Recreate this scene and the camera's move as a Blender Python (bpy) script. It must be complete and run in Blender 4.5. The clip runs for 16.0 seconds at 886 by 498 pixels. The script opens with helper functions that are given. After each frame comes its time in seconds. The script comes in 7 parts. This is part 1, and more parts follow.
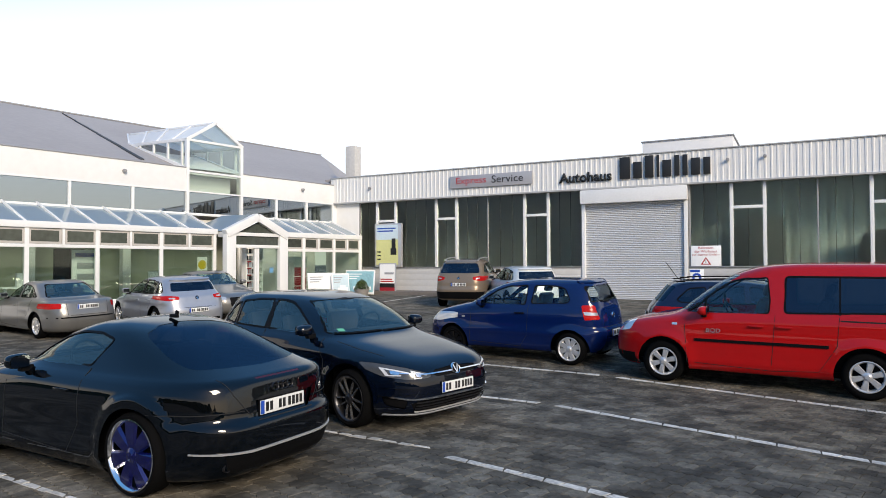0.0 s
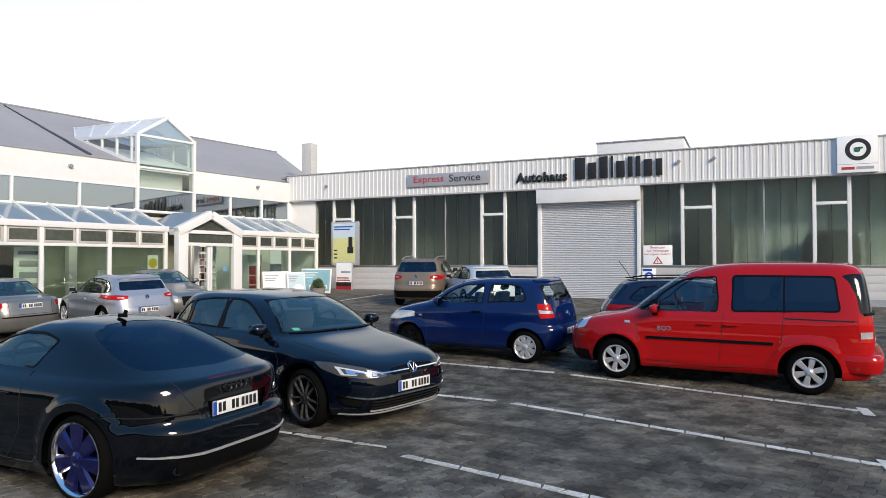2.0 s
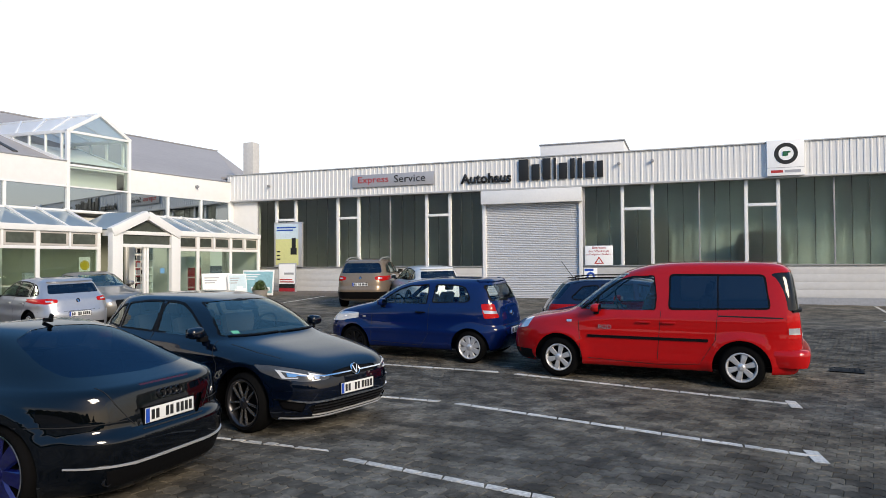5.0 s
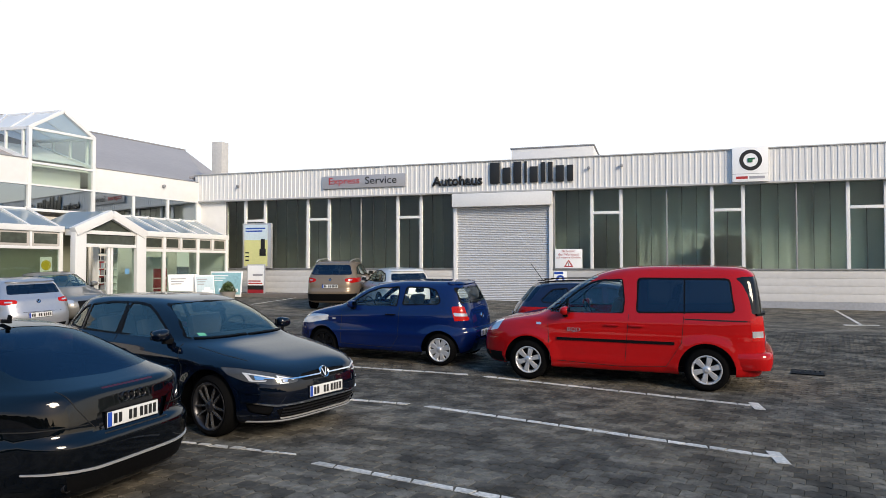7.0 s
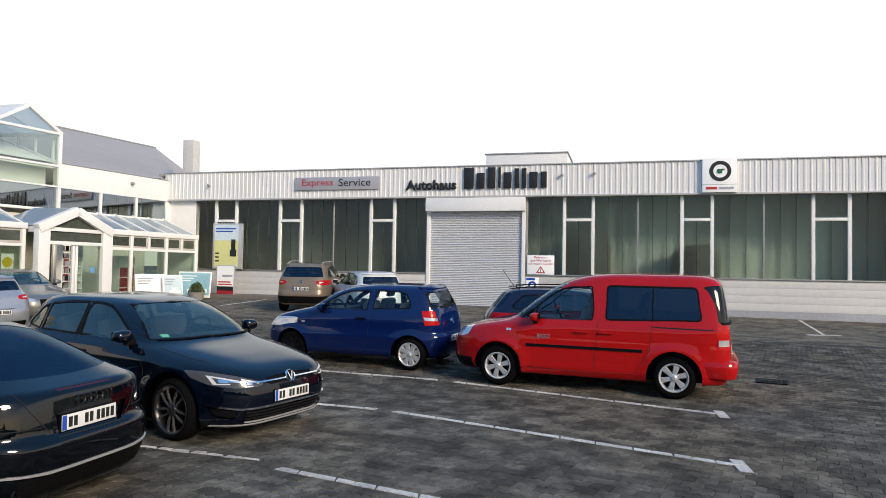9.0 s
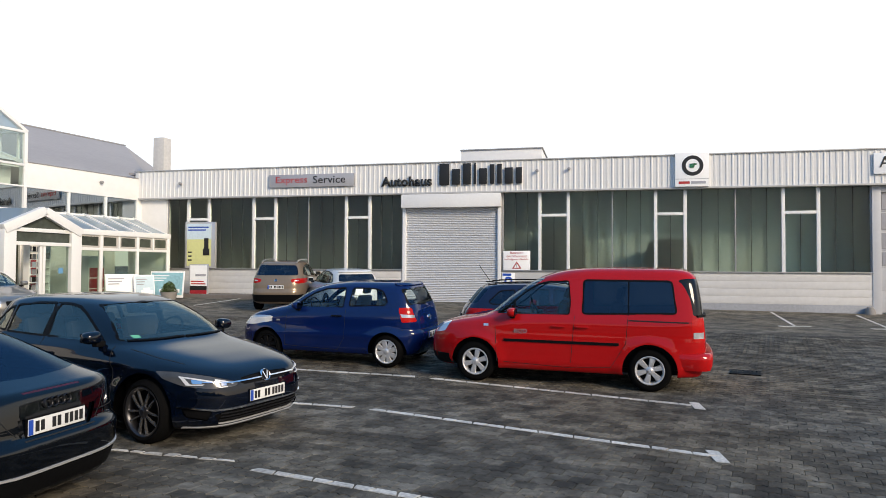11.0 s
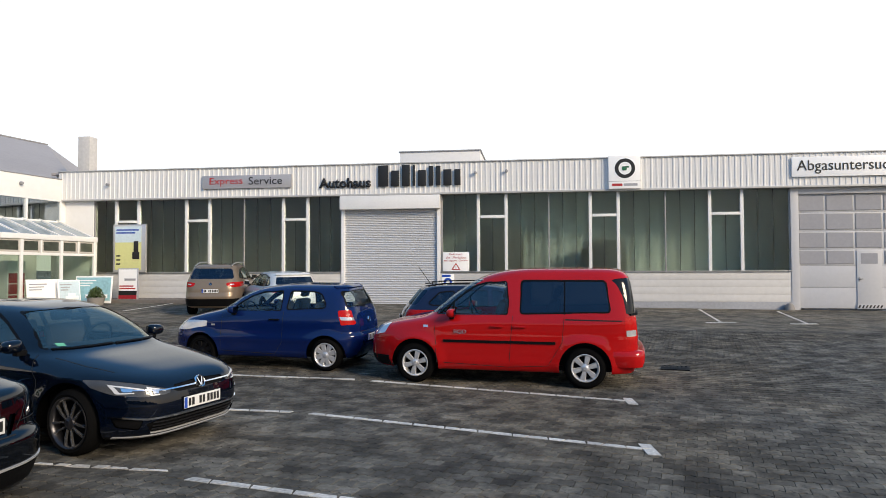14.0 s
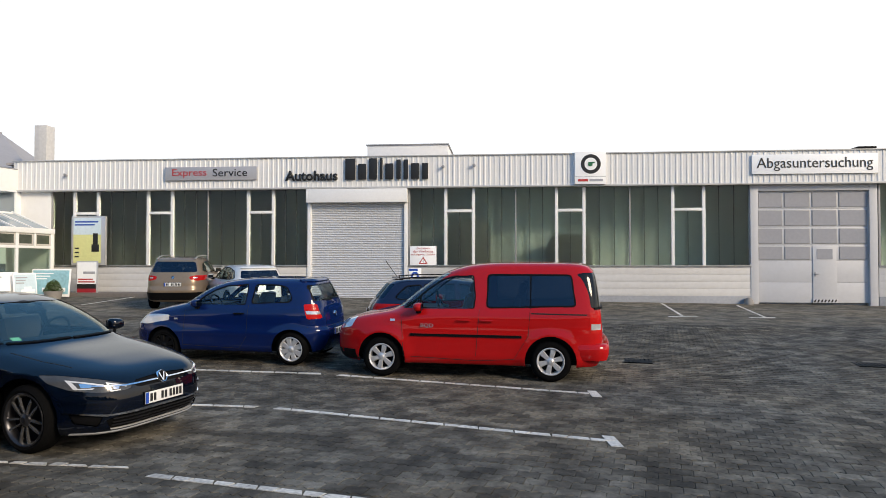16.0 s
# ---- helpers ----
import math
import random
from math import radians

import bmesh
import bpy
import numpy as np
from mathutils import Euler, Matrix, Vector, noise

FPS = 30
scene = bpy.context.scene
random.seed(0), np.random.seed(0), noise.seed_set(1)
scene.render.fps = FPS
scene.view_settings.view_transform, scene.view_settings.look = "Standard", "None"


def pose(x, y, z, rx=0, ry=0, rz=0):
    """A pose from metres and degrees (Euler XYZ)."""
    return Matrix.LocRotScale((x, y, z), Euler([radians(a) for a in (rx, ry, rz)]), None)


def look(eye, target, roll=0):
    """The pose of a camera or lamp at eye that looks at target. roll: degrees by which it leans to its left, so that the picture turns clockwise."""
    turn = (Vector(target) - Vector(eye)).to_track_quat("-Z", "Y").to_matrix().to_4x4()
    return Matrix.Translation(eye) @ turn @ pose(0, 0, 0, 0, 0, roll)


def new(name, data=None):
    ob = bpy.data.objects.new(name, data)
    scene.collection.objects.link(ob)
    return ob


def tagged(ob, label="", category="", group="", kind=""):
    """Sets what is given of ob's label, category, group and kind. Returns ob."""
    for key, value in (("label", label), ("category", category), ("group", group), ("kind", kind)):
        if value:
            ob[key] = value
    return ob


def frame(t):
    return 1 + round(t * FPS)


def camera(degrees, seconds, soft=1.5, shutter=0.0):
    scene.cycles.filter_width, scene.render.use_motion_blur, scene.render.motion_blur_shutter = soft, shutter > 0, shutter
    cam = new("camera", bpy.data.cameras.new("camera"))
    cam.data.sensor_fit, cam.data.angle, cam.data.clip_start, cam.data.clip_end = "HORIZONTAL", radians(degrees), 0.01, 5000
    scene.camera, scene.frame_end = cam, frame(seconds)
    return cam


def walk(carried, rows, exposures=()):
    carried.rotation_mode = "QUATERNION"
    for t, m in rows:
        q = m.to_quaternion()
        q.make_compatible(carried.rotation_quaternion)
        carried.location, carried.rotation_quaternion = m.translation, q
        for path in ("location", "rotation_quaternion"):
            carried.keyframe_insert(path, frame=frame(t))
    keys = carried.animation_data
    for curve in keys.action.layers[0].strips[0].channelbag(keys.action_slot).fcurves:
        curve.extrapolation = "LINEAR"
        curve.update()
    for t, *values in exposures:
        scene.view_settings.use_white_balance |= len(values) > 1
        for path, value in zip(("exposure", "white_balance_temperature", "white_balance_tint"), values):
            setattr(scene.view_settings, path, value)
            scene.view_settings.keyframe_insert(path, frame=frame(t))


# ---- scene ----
cam = camera(67.0, 16.0, soft=0.75)
EXPOSURE = 0.14
PATH = [
    (0, (0.066, 0.305, 1.838), (-0.877, 2.068, 1.885), -0.2),
    (0.5, (0.068, 0.308, 1.835), (-0.836, 2.092, 1.881), -0.1),
    (1, (0.068, 0.308, 1.838), (-0.81, 2.105, 1.88), -0.1),
    (1.5, (0.064, 0.322, 1.836), (-0.773, 2.138, 1.872), 0.0),
    (2, (0.072, 0.307, 1.837), (-0.757, 2.126, 1.88), -0.1),
    (2.5, (0.072, 0.325, 1.834), (-0.728, 2.158, 1.881), -0.2),
    (3, (0.079, 0.325, 1.833), (-0.705, 2.164, 1.886), -0.1),
    (3.5, (0.085, 0.321, 1.833), (-0.688, 2.165, 1.883), -0.3),
    (4, (0.08, 0.332, 1.832), (-0.662, 2.189, 1.882), -0.4),
    (6.5, (0.087, 0.365, 1.829), (-0.529, 2.267, 1.872), -0.1),
    (7, (0.081, 0.365, 1.831), (-0.516, 2.273, 1.883), -0.0),
    (7.5, (0.087, 0.372, 1.825), (-0.476, 2.291, 1.862), 0.1),
    (8, (0.092, 0.386, 1.827), (-0.451, 2.311, 1.871), 0.4),
    (8.5, (0.094, 0.402, 1.836), (-0.415, 2.335, 1.901), 0.9),
    (9, (0.104, 0.42, 1.837), (-0.418, 2.35, 1.902), 1.0),
    (9.2, (0.102, 0.429, 1.825), (-0.425, 2.357, 1.898), 1.0),
    (11.5, (0.087, 0.473, 1.827), (-0.328, 2.429, 1.881), 0.2),
    (12, (0.093, 0.473, 1.828), (-0.283, 2.436, 1.887), 0.2),
    (12.5, (0.093, 0.464, 1.828), (-0.247, 2.434, 1.885), 0.1),
    (13, (0.097, 0.464, 1.823), (-0.205, 2.441, 1.874), -0.1),
    (13.5, (0.089, 0.464, 1.824), (-0.202, 2.442, 1.878), 0.0),
    (14, (0.097, 0.449, 1.828), (-0.178, 2.429, 1.889), -0.2),
    (14.5, (0.095, 0.451, 1.825), (-0.163, 2.433, 1.878), -0.2),
    (15, (0.093, 0.452, 1.826), (-0.146, 2.437, 1.872), -0.3),
    (15.5, (0.099, 0.454, 1.825), (-0.114, 2.443, 1.869), 0.1),
    (16, (0.097, 0.452, 1.827), (-0.081, 2.444, 1.87), 0.0),
]
walk(cam, [(t, look(eye, target, roll)) for t, eye, target, roll in PATH], exposures=[(0, EXPOSURE, 7250, 12), (16, EXPOSURE, 7750, 12)])

# ---- world and sun ----
SUN_UP, SUN_ROUND = 26.0, 126.0     # degrees above the horizon; clockwise from the yard's far side
world = bpy.data.worlds.new("thin_cloud_sky")
scene.world = world
world.use_nodes = True
wn, wl = world.node_tree.nodes, world.node_tree.links
wn.clear()
sky = wn.new("ShaderNodeTexSky")
sky.sky_type, sky.sun_disc = "NISHITA", False
sky.sun_elevation, sky.sun_rotation = radians(SUN_UP), radians(SUN_ROUND)
sky.air_density, sky.dust_density, sky.ozone_density = 1.0, 3.0, 1.0
# thin cloud: dense and white low down, thinning to grey-blue overhead
place = wn.new("ShaderNodeTexCoord")
split = wn.new("ShaderNodeVectorMath")      # the cloud lies thicker beyond the workshop than behind the viewer
split.operation = "DOT_PRODUCT"
split.inputs[1].default_value = (0, -0.28, 1)
lift = wn.new("ShaderNodeMapRange")
lift.interpolation_type = "SMOOTHSTEP"
lift.inputs[1].default_value, lift.inputs[2].default_value = 0.14, 0.34
cloud = wn.new("ShaderNodeMix")
cloud.data_type = "RGBA"
cloud.inputs[6].default_value = (7.9, 9.0, 10.3, 1)
cloud.inputs[7].default_value = (0.75, 2.9, 6.9, 1)
# pale warm haze low down all round
rise = wn.new("ShaderNodeSeparateXYZ")
low = wn.new("ShaderNodeMapRange")
low.interpolation_type = "SMOOTHSTEP"
low.inputs[1].default_value, low.inputs[2].default_value = 0.02, 0.18
haze = wn.new("ShaderNodeMix")
haze.data_type = "RGBA"
haze.inputs[6].default_value = (8.0, 7.9, 7.5, 1)
wl.new(place.outputs["Generated"], rise.inputs[0])
wl.new(rise.outputs["Z"], low.inputs[0])
wl.new(low.outputs[0], haze.inputs[0])
wl.new(cloud.outputs[2], haze.inputs[7])
veil = wn.new("ShaderNodeMix")
veil.data_type = "RGBA"
veil.inputs[0].default_value = 0.8
background = wn.new("ShaderNodeBackground")
background.inputs["Strength"].default_value = 0.13
world_out = wn.new("ShaderNodeOutputWorld")
wl.new(place.outputs["Generated"], split.inputs[0])
wl.new(split.outputs["Value"], lift.inputs[0])
wl.new(lift.outputs[0], cloud.inputs[0])
wl.new(sky.outputs[0], veil.inputs[6])
wl.new(haze.outputs[2], veil.inputs[7])
wl.new(veil.outputs[2], background.inputs["Color"])
wl.new(background.outputs[0], world_out.inputs["Surface"])

sun_data = bpy.data.lights.new("sun", "SUN")
sun_data.energy, sun_data.angle, sun_data.color = 3.0, radians(18), (1.0, 0.92, 0.79)
sun = new("sun", sun_data)
_a, _e = radians(SUN_ROUND), radians(SUN_UP)
sun.matrix_world = look((0, -10, 30), (-math.sin(_a) * math.cos(_e), -10 - math.cos(_a) * math.cos(_e), 30 - math.sin(_e)))


# ---- materials ----
def material(name):
    m = bpy.data.materials.new(name)
    m.use_nodes = True
    nt = m.node_tree
    return m, nt.nodes, nt.links, nt.nodes["Principled BSDF"]


def surface(name, color, rough=0.6, metal=0.0, vary=0.15, scale=6.0, bump=0.0, bump_scale=60.0, coat=0.0, per_piece=0.0, spec=0.5, coat_ior=1.5):
    """A worn surface: colour wanders at two scales, roughness with it, and fine relief."""
    m, n, l, p = material(name)
    tc = n.new("ShaderNodeTexCoord")
    big, small = n.new("ShaderNodeTexNoise"), n.new("ShaderNodeTexNoise")
    big.inputs["Scale"].default_value, big.inputs["Detail"].default_value = scale * 0.2, 5
    small.inputs["Scale"].default_value, small.inputs["Detail"].default_value = scale * 4, 6
    for q in (big, small):
        l.new(tc.outputs["Object"], q.inputs["Vector"])
    add = n.new("ShaderNodeMath"); add.operation = "ADD"
    l.new(big.outputs[0], add.inputs[0]); l.new(small.outputs[0], add.inputs[1])
    rng = n.new("ShaderNodeMapRange")
    rng.inputs[1].default_value, rng.inputs[2].default_value = 0.6, 1.4
    rng.inputs[3].default_value, rng.inputs[4].default_value = 1 - vary, 1 + vary
    l.new(add.outputs[0], rng.inputs[0])
    fac = rng.outputs[0]
    if per_piece:
        info = n.new("ShaderNodeObjectInfo")
        geo = n.new("ShaderNodeNewGeometry")
        mx = n.new("ShaderNodeMath"); mx.operation = "ADD"
        l.new(info.outputs["Random"], mx.inputs[0]); l.new(geo.outputs["Random Per Island"], mx.inputs[1])
        fr = n.new("ShaderNodeMath"); fr.operation = "FRACT"
        l.new(mx.outputs[0], fr.inputs[0])
        pr = n.new("ShaderNodeMapRange")
        pr.inputs[3].default_value, pr.inputs[4].default_value = 1 - per_piece, 1 + per_piece
        l.new(fr.outputs[0], pr.inputs[0])
        mu = n.new("ShaderNodeMath"); mu.operation = "MULTIPLY"
        l.new(fac, mu.inputs[0]); l.new(pr.outputs[0], mu.inputs[1])
        fac = mu.outputs[0]
    vm = n.new("ShaderNodeVectorMath"); vm.operation = "SCALE"
    vm.inputs[0].default_value = color
    l.new(fac, vm.inputs["Scale"])
    l.new(vm.outputs[0], p.inputs["Base Color"])
    rr = n.new("ShaderNodeMapRange")
    rr.inputs[3].default_value, rr.inputs[4].default_value = max(0.02, rough * 0.8), min(1, rough * 1.2)
    l.new(small.outputs[0], rr.inputs[0]); l.new(rr.outputs[0], p.inputs["Roughness"])
    p.inputs["Metallic"].default_value = metal
    p.inputs["Coat Weight"].default_value = coat
    p.inputs["Coat Roughness"].default_value = 0.03
    p.inputs["Coat IOR"].default_value = coat_ior
    p.inputs["Specular IOR Level"].default_value = spec
    if bump:
        bt = n.new("ShaderNodeTexNoise")
        bt.inputs["Scale"].default_value, bt.inputs["Detail"].default_value = bump_scale, 4
        l.new(tc.outputs["Object"], bt.inputs["Vector"])
        bp = n.new("ShaderNodeBump")
        bp.inputs["Strength"].default_value, bp.inputs["Distance"].default_value = bump, 0.01
        l.new(bt.outputs[0], bp.inputs["Height"]); l.new(bp.outputs[0], p.inputs["Normal"])
    return m


def car_paint(name, color, metal=0.3, rough=0.35, ior=1.36, coat=1.0):
    return surface(name, color, rough, metal, 0.06, 3.0, coat=coat, spec=0.0, coat_ior=ior)


def clear_glass(name, tint, gloss=0.03, ior=1.75, most=1.0, sheen=(1, 1, 1)):
    """Tinted pane: sees through straight, mirrors more at a slant."""
    m, n, l, p = material(name)
    n.remove(p)
    out = n["Material Output"]
    tr, gl, mix = n.new("ShaderNodeBsdfTransparent"), n.new("ShaderNodeBsdfGlossy"), n.new("ShaderNodeMixShader")
    tr.inputs[0].default_value = (*tint, 1)
    gl.inputs["Roughness"].default_value = gloss
    lw = n.new("ShaderNodeLayerWeight"); lw.inputs[0].default_value = 0.5
    fr = n.new("ShaderNodeMath"); fr.operation = "POWER"; fr.inputs[1].default_value = 5.0
    l.new(lw.outputs["Facing"], fr.inputs[0])
    rng = n.new("ShaderNodeMapRange")
    gl.inputs[0].default_value = (*sheen, 1)
    rng.inputs[3].default_value, rng.inputs[4].default_value = ((ior - 1) / (ior + 1)) ** 2, most
    l.new(fr.outputs[0], rng.inputs[0])
    l.new(rng.outputs[0], mix.inputs[0]); l.new(tr.outputs[0], mix.inputs[1]); l.new(gl.outputs[0], mix.inputs[2])
    l.new(mix.outputs[0], out.inputs["Surface"])
    return m


def paving(name):
    """Weathered concrete blocks: each its own grey, with broad lighter and darker patches across the yard and grit."""
    m, n, l, p = material(name)
    geo, info = n.new("ShaderNodeNewGeometry"), n.new("ShaderNodeObjectInfo")
    noises = []
    for scale, detail in ((0.45, 4), (2.2, 5), (14.0, 4), (150.0, 3)):
        q = n.new("ShaderNodeTexNoise")
        q.inputs["Scale"].default_value, q.inputs["Detail"].default_value = scale, detail
        l.new(geo.outputs["Position"], q.inputs["Vector"])
        noises.append(q)

    def rng(sock, a, b, c, d):
        r = n.new("ShaderNodeMapRange")
        for i, v in enumerate((a, b, c, d)):
            r.inputs[i + 1].default_value = v
        l.new(sock, r.inputs[0])
        return r.outputs[0]

    def times(a, b):
        q = n.new("ShaderNodeMath"); q.operation = "MULTIPLY"
        l.new(a, q.inputs[0]); l.new(b, q.inputs[1])
        return q.outputs[0]
    add = n.new("ShaderNodeMath"); add.operation = "ADD"
    l.new(info.outputs["Random"], add.inputs[0]); l.new(geo.outputs["Random Per Island"], add.inputs[1])
    fr = n.new("ShaderNodeMath"); fr.operation = "FRACT"
    l.new(add.outputs[0], fr.inputs[0])
    f = times(rng(noises[0].outputs[0], 0.35, 0.65, 0.8, 1.2), rng(noises[1].outputs[0], 0.4, 0.6, 0.62, 1.4))
    f = times(f, rng(noises[2].outputs[0], 0.3, 0.7, 0.7, 1.3))
    f = times(f, rng(noises[3].outputs[0], 0.3, 0.7, 0.45, 1.6))
    f = times(f, rng(fr.outputs[0], 0, 1, 0.62, 1.38))
    tone = n.new("ShaderNodeMix"); tone.data_type = "RGBA"
    tone.inputs[6].default_value, tone.inputs[7].default_value = (0.1, 0.084, 0.062, 1), (0.084, 0.077, 0.064, 1)
    l.new(rng(noises[0].outputs["Color"], 0.4, 0.6, 0, 1), tone.inputs[0])
    vm = n.new("ShaderNodeVectorMath"); vm.operation = "SCALE"
    l.new(tone.outputs[2], vm.inputs[0]); l.new(f, vm.inputs["Scale"])
    l.new(vm.outputs[0], p.inputs["Base Color"])
    p.inputs["Roughness"].default_value = 0.85
    p.inputs["Specular IOR Level"].default_value = 0.25
    bp = n.new("ShaderNodeBump")
    bp.inputs["Strength"].default_value, bp.inputs["Distance"].default_value = 0.6, 0.006
    l.new(noises[3].outputs[0], bp.inputs["Height"]); l.new(bp.outputs[0], p.inputs["Normal"])
    return m


PAVER = paving("grey_concrete_paver")
SOIL = surface("dark_joint_sand", (0.03, 0.028, 0.025), 0.95, 0, 0.4, 2.0, 0.5, 40)
LINE = surface("worn_white_road_paint", (0.55, 0.52, 0.47), 0.7, 0, 0.6, 8.0, 0.3, 80, per_piece=0.12)
CLAD = surface("white_coated_sheet_steel", (0.73, 0.725, 0.71), 0.45, 0, 0.06, 2.0)
WHITE_WALL = surface("white_painted_masonry", (0.78, 0.77, 0.75), 0.75, 0, 0.05, 1.0, 0.04, 40)
LOWER_WALL = surface("white_painted_block_wall", (0.57, 0.56, 0.545), 0.75, 0, 0.08, 1.5, 0.08, 30)
WHITE_TRIM = surface("white_window_profile", (0.78, 0.78, 0.77), 0.35, 0, 0.05, 4.0)
CAP_TRIM = surface("light_grey_capping", (0.48, 0.48, 0.47), 0.5, 0.1, 0.1, 3.0)
GREY_TRIM = surface("grey_flashing", (0.3, 0.3, 0.3), 0.5, 0.2, 0.1, 3.0)
PLINTH = surface("grey_plinth_paint", (0.3, 0.31, 0.33), 0.8, 0, 0.2, 3.0, 0.2, 50)
ROOF = surface("grey_roof_membrane", (0.37, 0.34, 0.325), 0.85, 0, 0.12, 1.0, 0.1, 30)
SHUTTER = surface("light_grey_roller_shutter", (0.6, 0.61, 0.63), 0.45, 0.1, 0.05, 2.0)
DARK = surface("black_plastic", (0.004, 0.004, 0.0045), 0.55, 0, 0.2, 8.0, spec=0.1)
RUBBER = surface("tyre_rubber", (0.004, 0.004, 0.0042), 0.9, 0, 0.25, 10.0, 0.2, 120, spec=0.05)
CHROME = surface("chrome", (0.8, 0.8, 0.82), 0.08, 1.0, 0.03, 6.0)
ALLOY = surface("silver_wheel_paint", (0.58, 0.58, 0.59), 0.33, 0.55, 0.06, 6.0)
DARK_ALLOY = surface("dark_alloy", (0.04, 0.04, 0.045), 0.3, 0.7, 0.1, 6.0)
BLUE_RIM = surface("blue_wheel_paint", (0.003, 0.006, 0.09), 0.25, 0.5, 0.1, 6.0, coat=0.8)
RED_LAMP = surface("red_lamp_plastic", (0.42, 0.008, 0.008), 0.2, 0, 0.25, 16.0, coat=0.2, spec=0.1)
CLEAR_LAMP = surface("clear_lamp_plastic", (0.55, 0.56, 0.58), 0.12, 0.5, 0.15, 14.0, coat=1.0)
SMOKE_LAMP = surface("smoked_lamp_plastic", (0.0014, 0.0016, 0.0022), 0.12, 0, 0.1, 6.0, coat=1.0, spec=0.0)
PLATE = surface("white_plate", (0.72, 0.72, 0.7), 0.4, 0, 0.03, 6.0)
PLATE_BLUE = surface("blue_plate_field", (0.01, 0.07, 0.4), 0.4, 0, 0.03, 6.0)
INK = surface("black_letter", (0.012, 0.012, 0.012), 0.5, 0, 0.1, 6.0)
RED_INK = surface("red_letter", (0.45, 0.03, 0.03), 0.5, 0, 0.1, 6.0)
SEAT = surface("dark_grey_seat_cloth", (0.05, 0.05, 0.055), 0.9, 0, 0.2, 10.0, 0.3, 200)
SEAM = surface("door_gap", (0.004, 0.004, 0.004), 0.9, 0, 0.1, 6.0)
CAR_GLASS = clear_glass("car_glass", (0.5, 0.58, 0.57), 0.02, 2.1, 0.9, (0.95, 1.0, 0.9))
TINT_GLASS = clear_glass("tinted_car_glass", (0.1, 0.115, 0.13), 0.02, 1.7, 0.45, (0.5, 0.76, 1.0))
CLEAR_GLASS = clear_glass("clear_car_glass", (0.86, 0.92, 0.9), 0.02, 1.6, 0.8, (0.75, 0.9, 1.0))
SCREEN_GLASS = clear_glass("windshield_glass", (0.66, 0.74, 0.72), 0.02, 2.2, 0.9, (1.0, 1.0, 0.88))
PRIVACY_GLASS = surface("privacy_car_glass", (0.006, 0.007, 0.008), 0.08, 0, 0.05, 6.0, coat=0.3, spec=0.2)
SHOP_GLASS = clear_glass("shop_glass", (0.88, 0.93, 0.9), 0.02, 1.55)
HALL_GLASS, _n, _l, _p = material("frosted_workshop_glass")
_n.remove(_p)
_t, _d, _x, _f = _n.new("ShaderNodeBsdfRefraction"), _n.new("ShaderNodeBsdfGlossy"), _n.new("ShaderNodeMixShader"), _n.new("ShaderNodeFresnel")
_t.inputs["Color"].default_value, _t.inputs["Roughness"].default_value, _t.inputs["IOR"].default_value = (0.86, 0.92, 0.88, 1), 0.3, 1.3
_d.inputs["Roughness"].default_value, _f.inputs[0].default_value = 0.22, 1.45
_l.new(_f.outputs[0], _x.inputs[0]); _l.new(_t.outputs[0], _x.inputs[1]); _l.new(_d.outputs[0], _x.inputs[2]); _l.new(_x.outputs[0], _n["Material Output"].inputs["Surface"])
UPPER_GLASS = clear_glass("sun_control_glass", (0.14, 0.16, 0.16), 0.02, 4.6, 1.0, (0.82, 0.93, 1.0))
FRONT_GLASS = clear_glass("green_shop_glass", (0.65, 0.75, 0.7), 0.02, 1.5)
BAY_ROOF, _n, _l, _p = material("milky_roof_glazing")
_n.remove(_p)
_t, _d, _x = _n.new("ShaderNodeBsdfTranslucent"), _n.new("ShaderNodeBsdfDiffuse"), _n.new("ShaderNodeMixShader")
_t.inputs[0].default_value, _d.inputs[0].default_value, _x.inputs[0].default_value = (0.92, 0.94, 0.96, 1), (0.86, 0.88, 0.9, 1), 0.6
_l.new(_t.outputs[0], _x.inputs[1]); _l.new(_d.outputs[0], _x.inputs[2]); _l.new(_x.outputs[0], _n["Material Output"].inputs["Surface"])
# the sky's pale blue reflection is put into the colour of these roof panes
ROOF_GLASS, _n, _l, _p = material("sky_tinted_roof_glazing")
_t, _x = _n.new("ShaderNodeBsdfTranslucent"), _n.new("ShaderNodeMixShader")
_t.inputs[0].default_value, _x.inputs[0].default_value = (0.62, 0.72, 0.78, 1), 0.65
_p.inputs["Base Color"].default_value, _p.inputs["Roughness"].default_value, _p.inputs["Coat Weight"].default_value = (0.4, 0.5, 0.57, 1), 0.12, 0.6
_l.new(_t.outputs[0], _x.inputs[1]); _l.new(_p.outputs[0], _x.inputs[2]); _l.new(_x.outputs[0], _n["Material Output"].inputs["Surface"])
HEAD_LAMP = surface("dark_headlamp_housing", (0.06, 0.062, 0.065), 0.25, 0.0, 0.5, 30.0, coat=0.6, spec=0.2)
LAMP_BAR = surface("white_light_guide", (0.62, 0.63, 0.64), 0.3, 0, 0.05, 10.0, coat=0.3)
GATE_WHITE = surface("off_white_gate_steel", (0.52, 0.52, 0.53), 0.5, 0, 0.05, 2.0)
MIRROR = surface("car_mirror", (0.07, 0.08, 0.09), 0.05, 1.0, 0.02, 4.0)
# white top-light frames with their shade put into a beige-grey colour
SHADED_TRIM = surface("shaded_white_casement", (0.5, 0.47, 0.44), 0.45, 0, 0.06, 4.0)
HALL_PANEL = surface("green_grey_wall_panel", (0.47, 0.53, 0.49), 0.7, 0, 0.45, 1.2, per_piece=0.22)


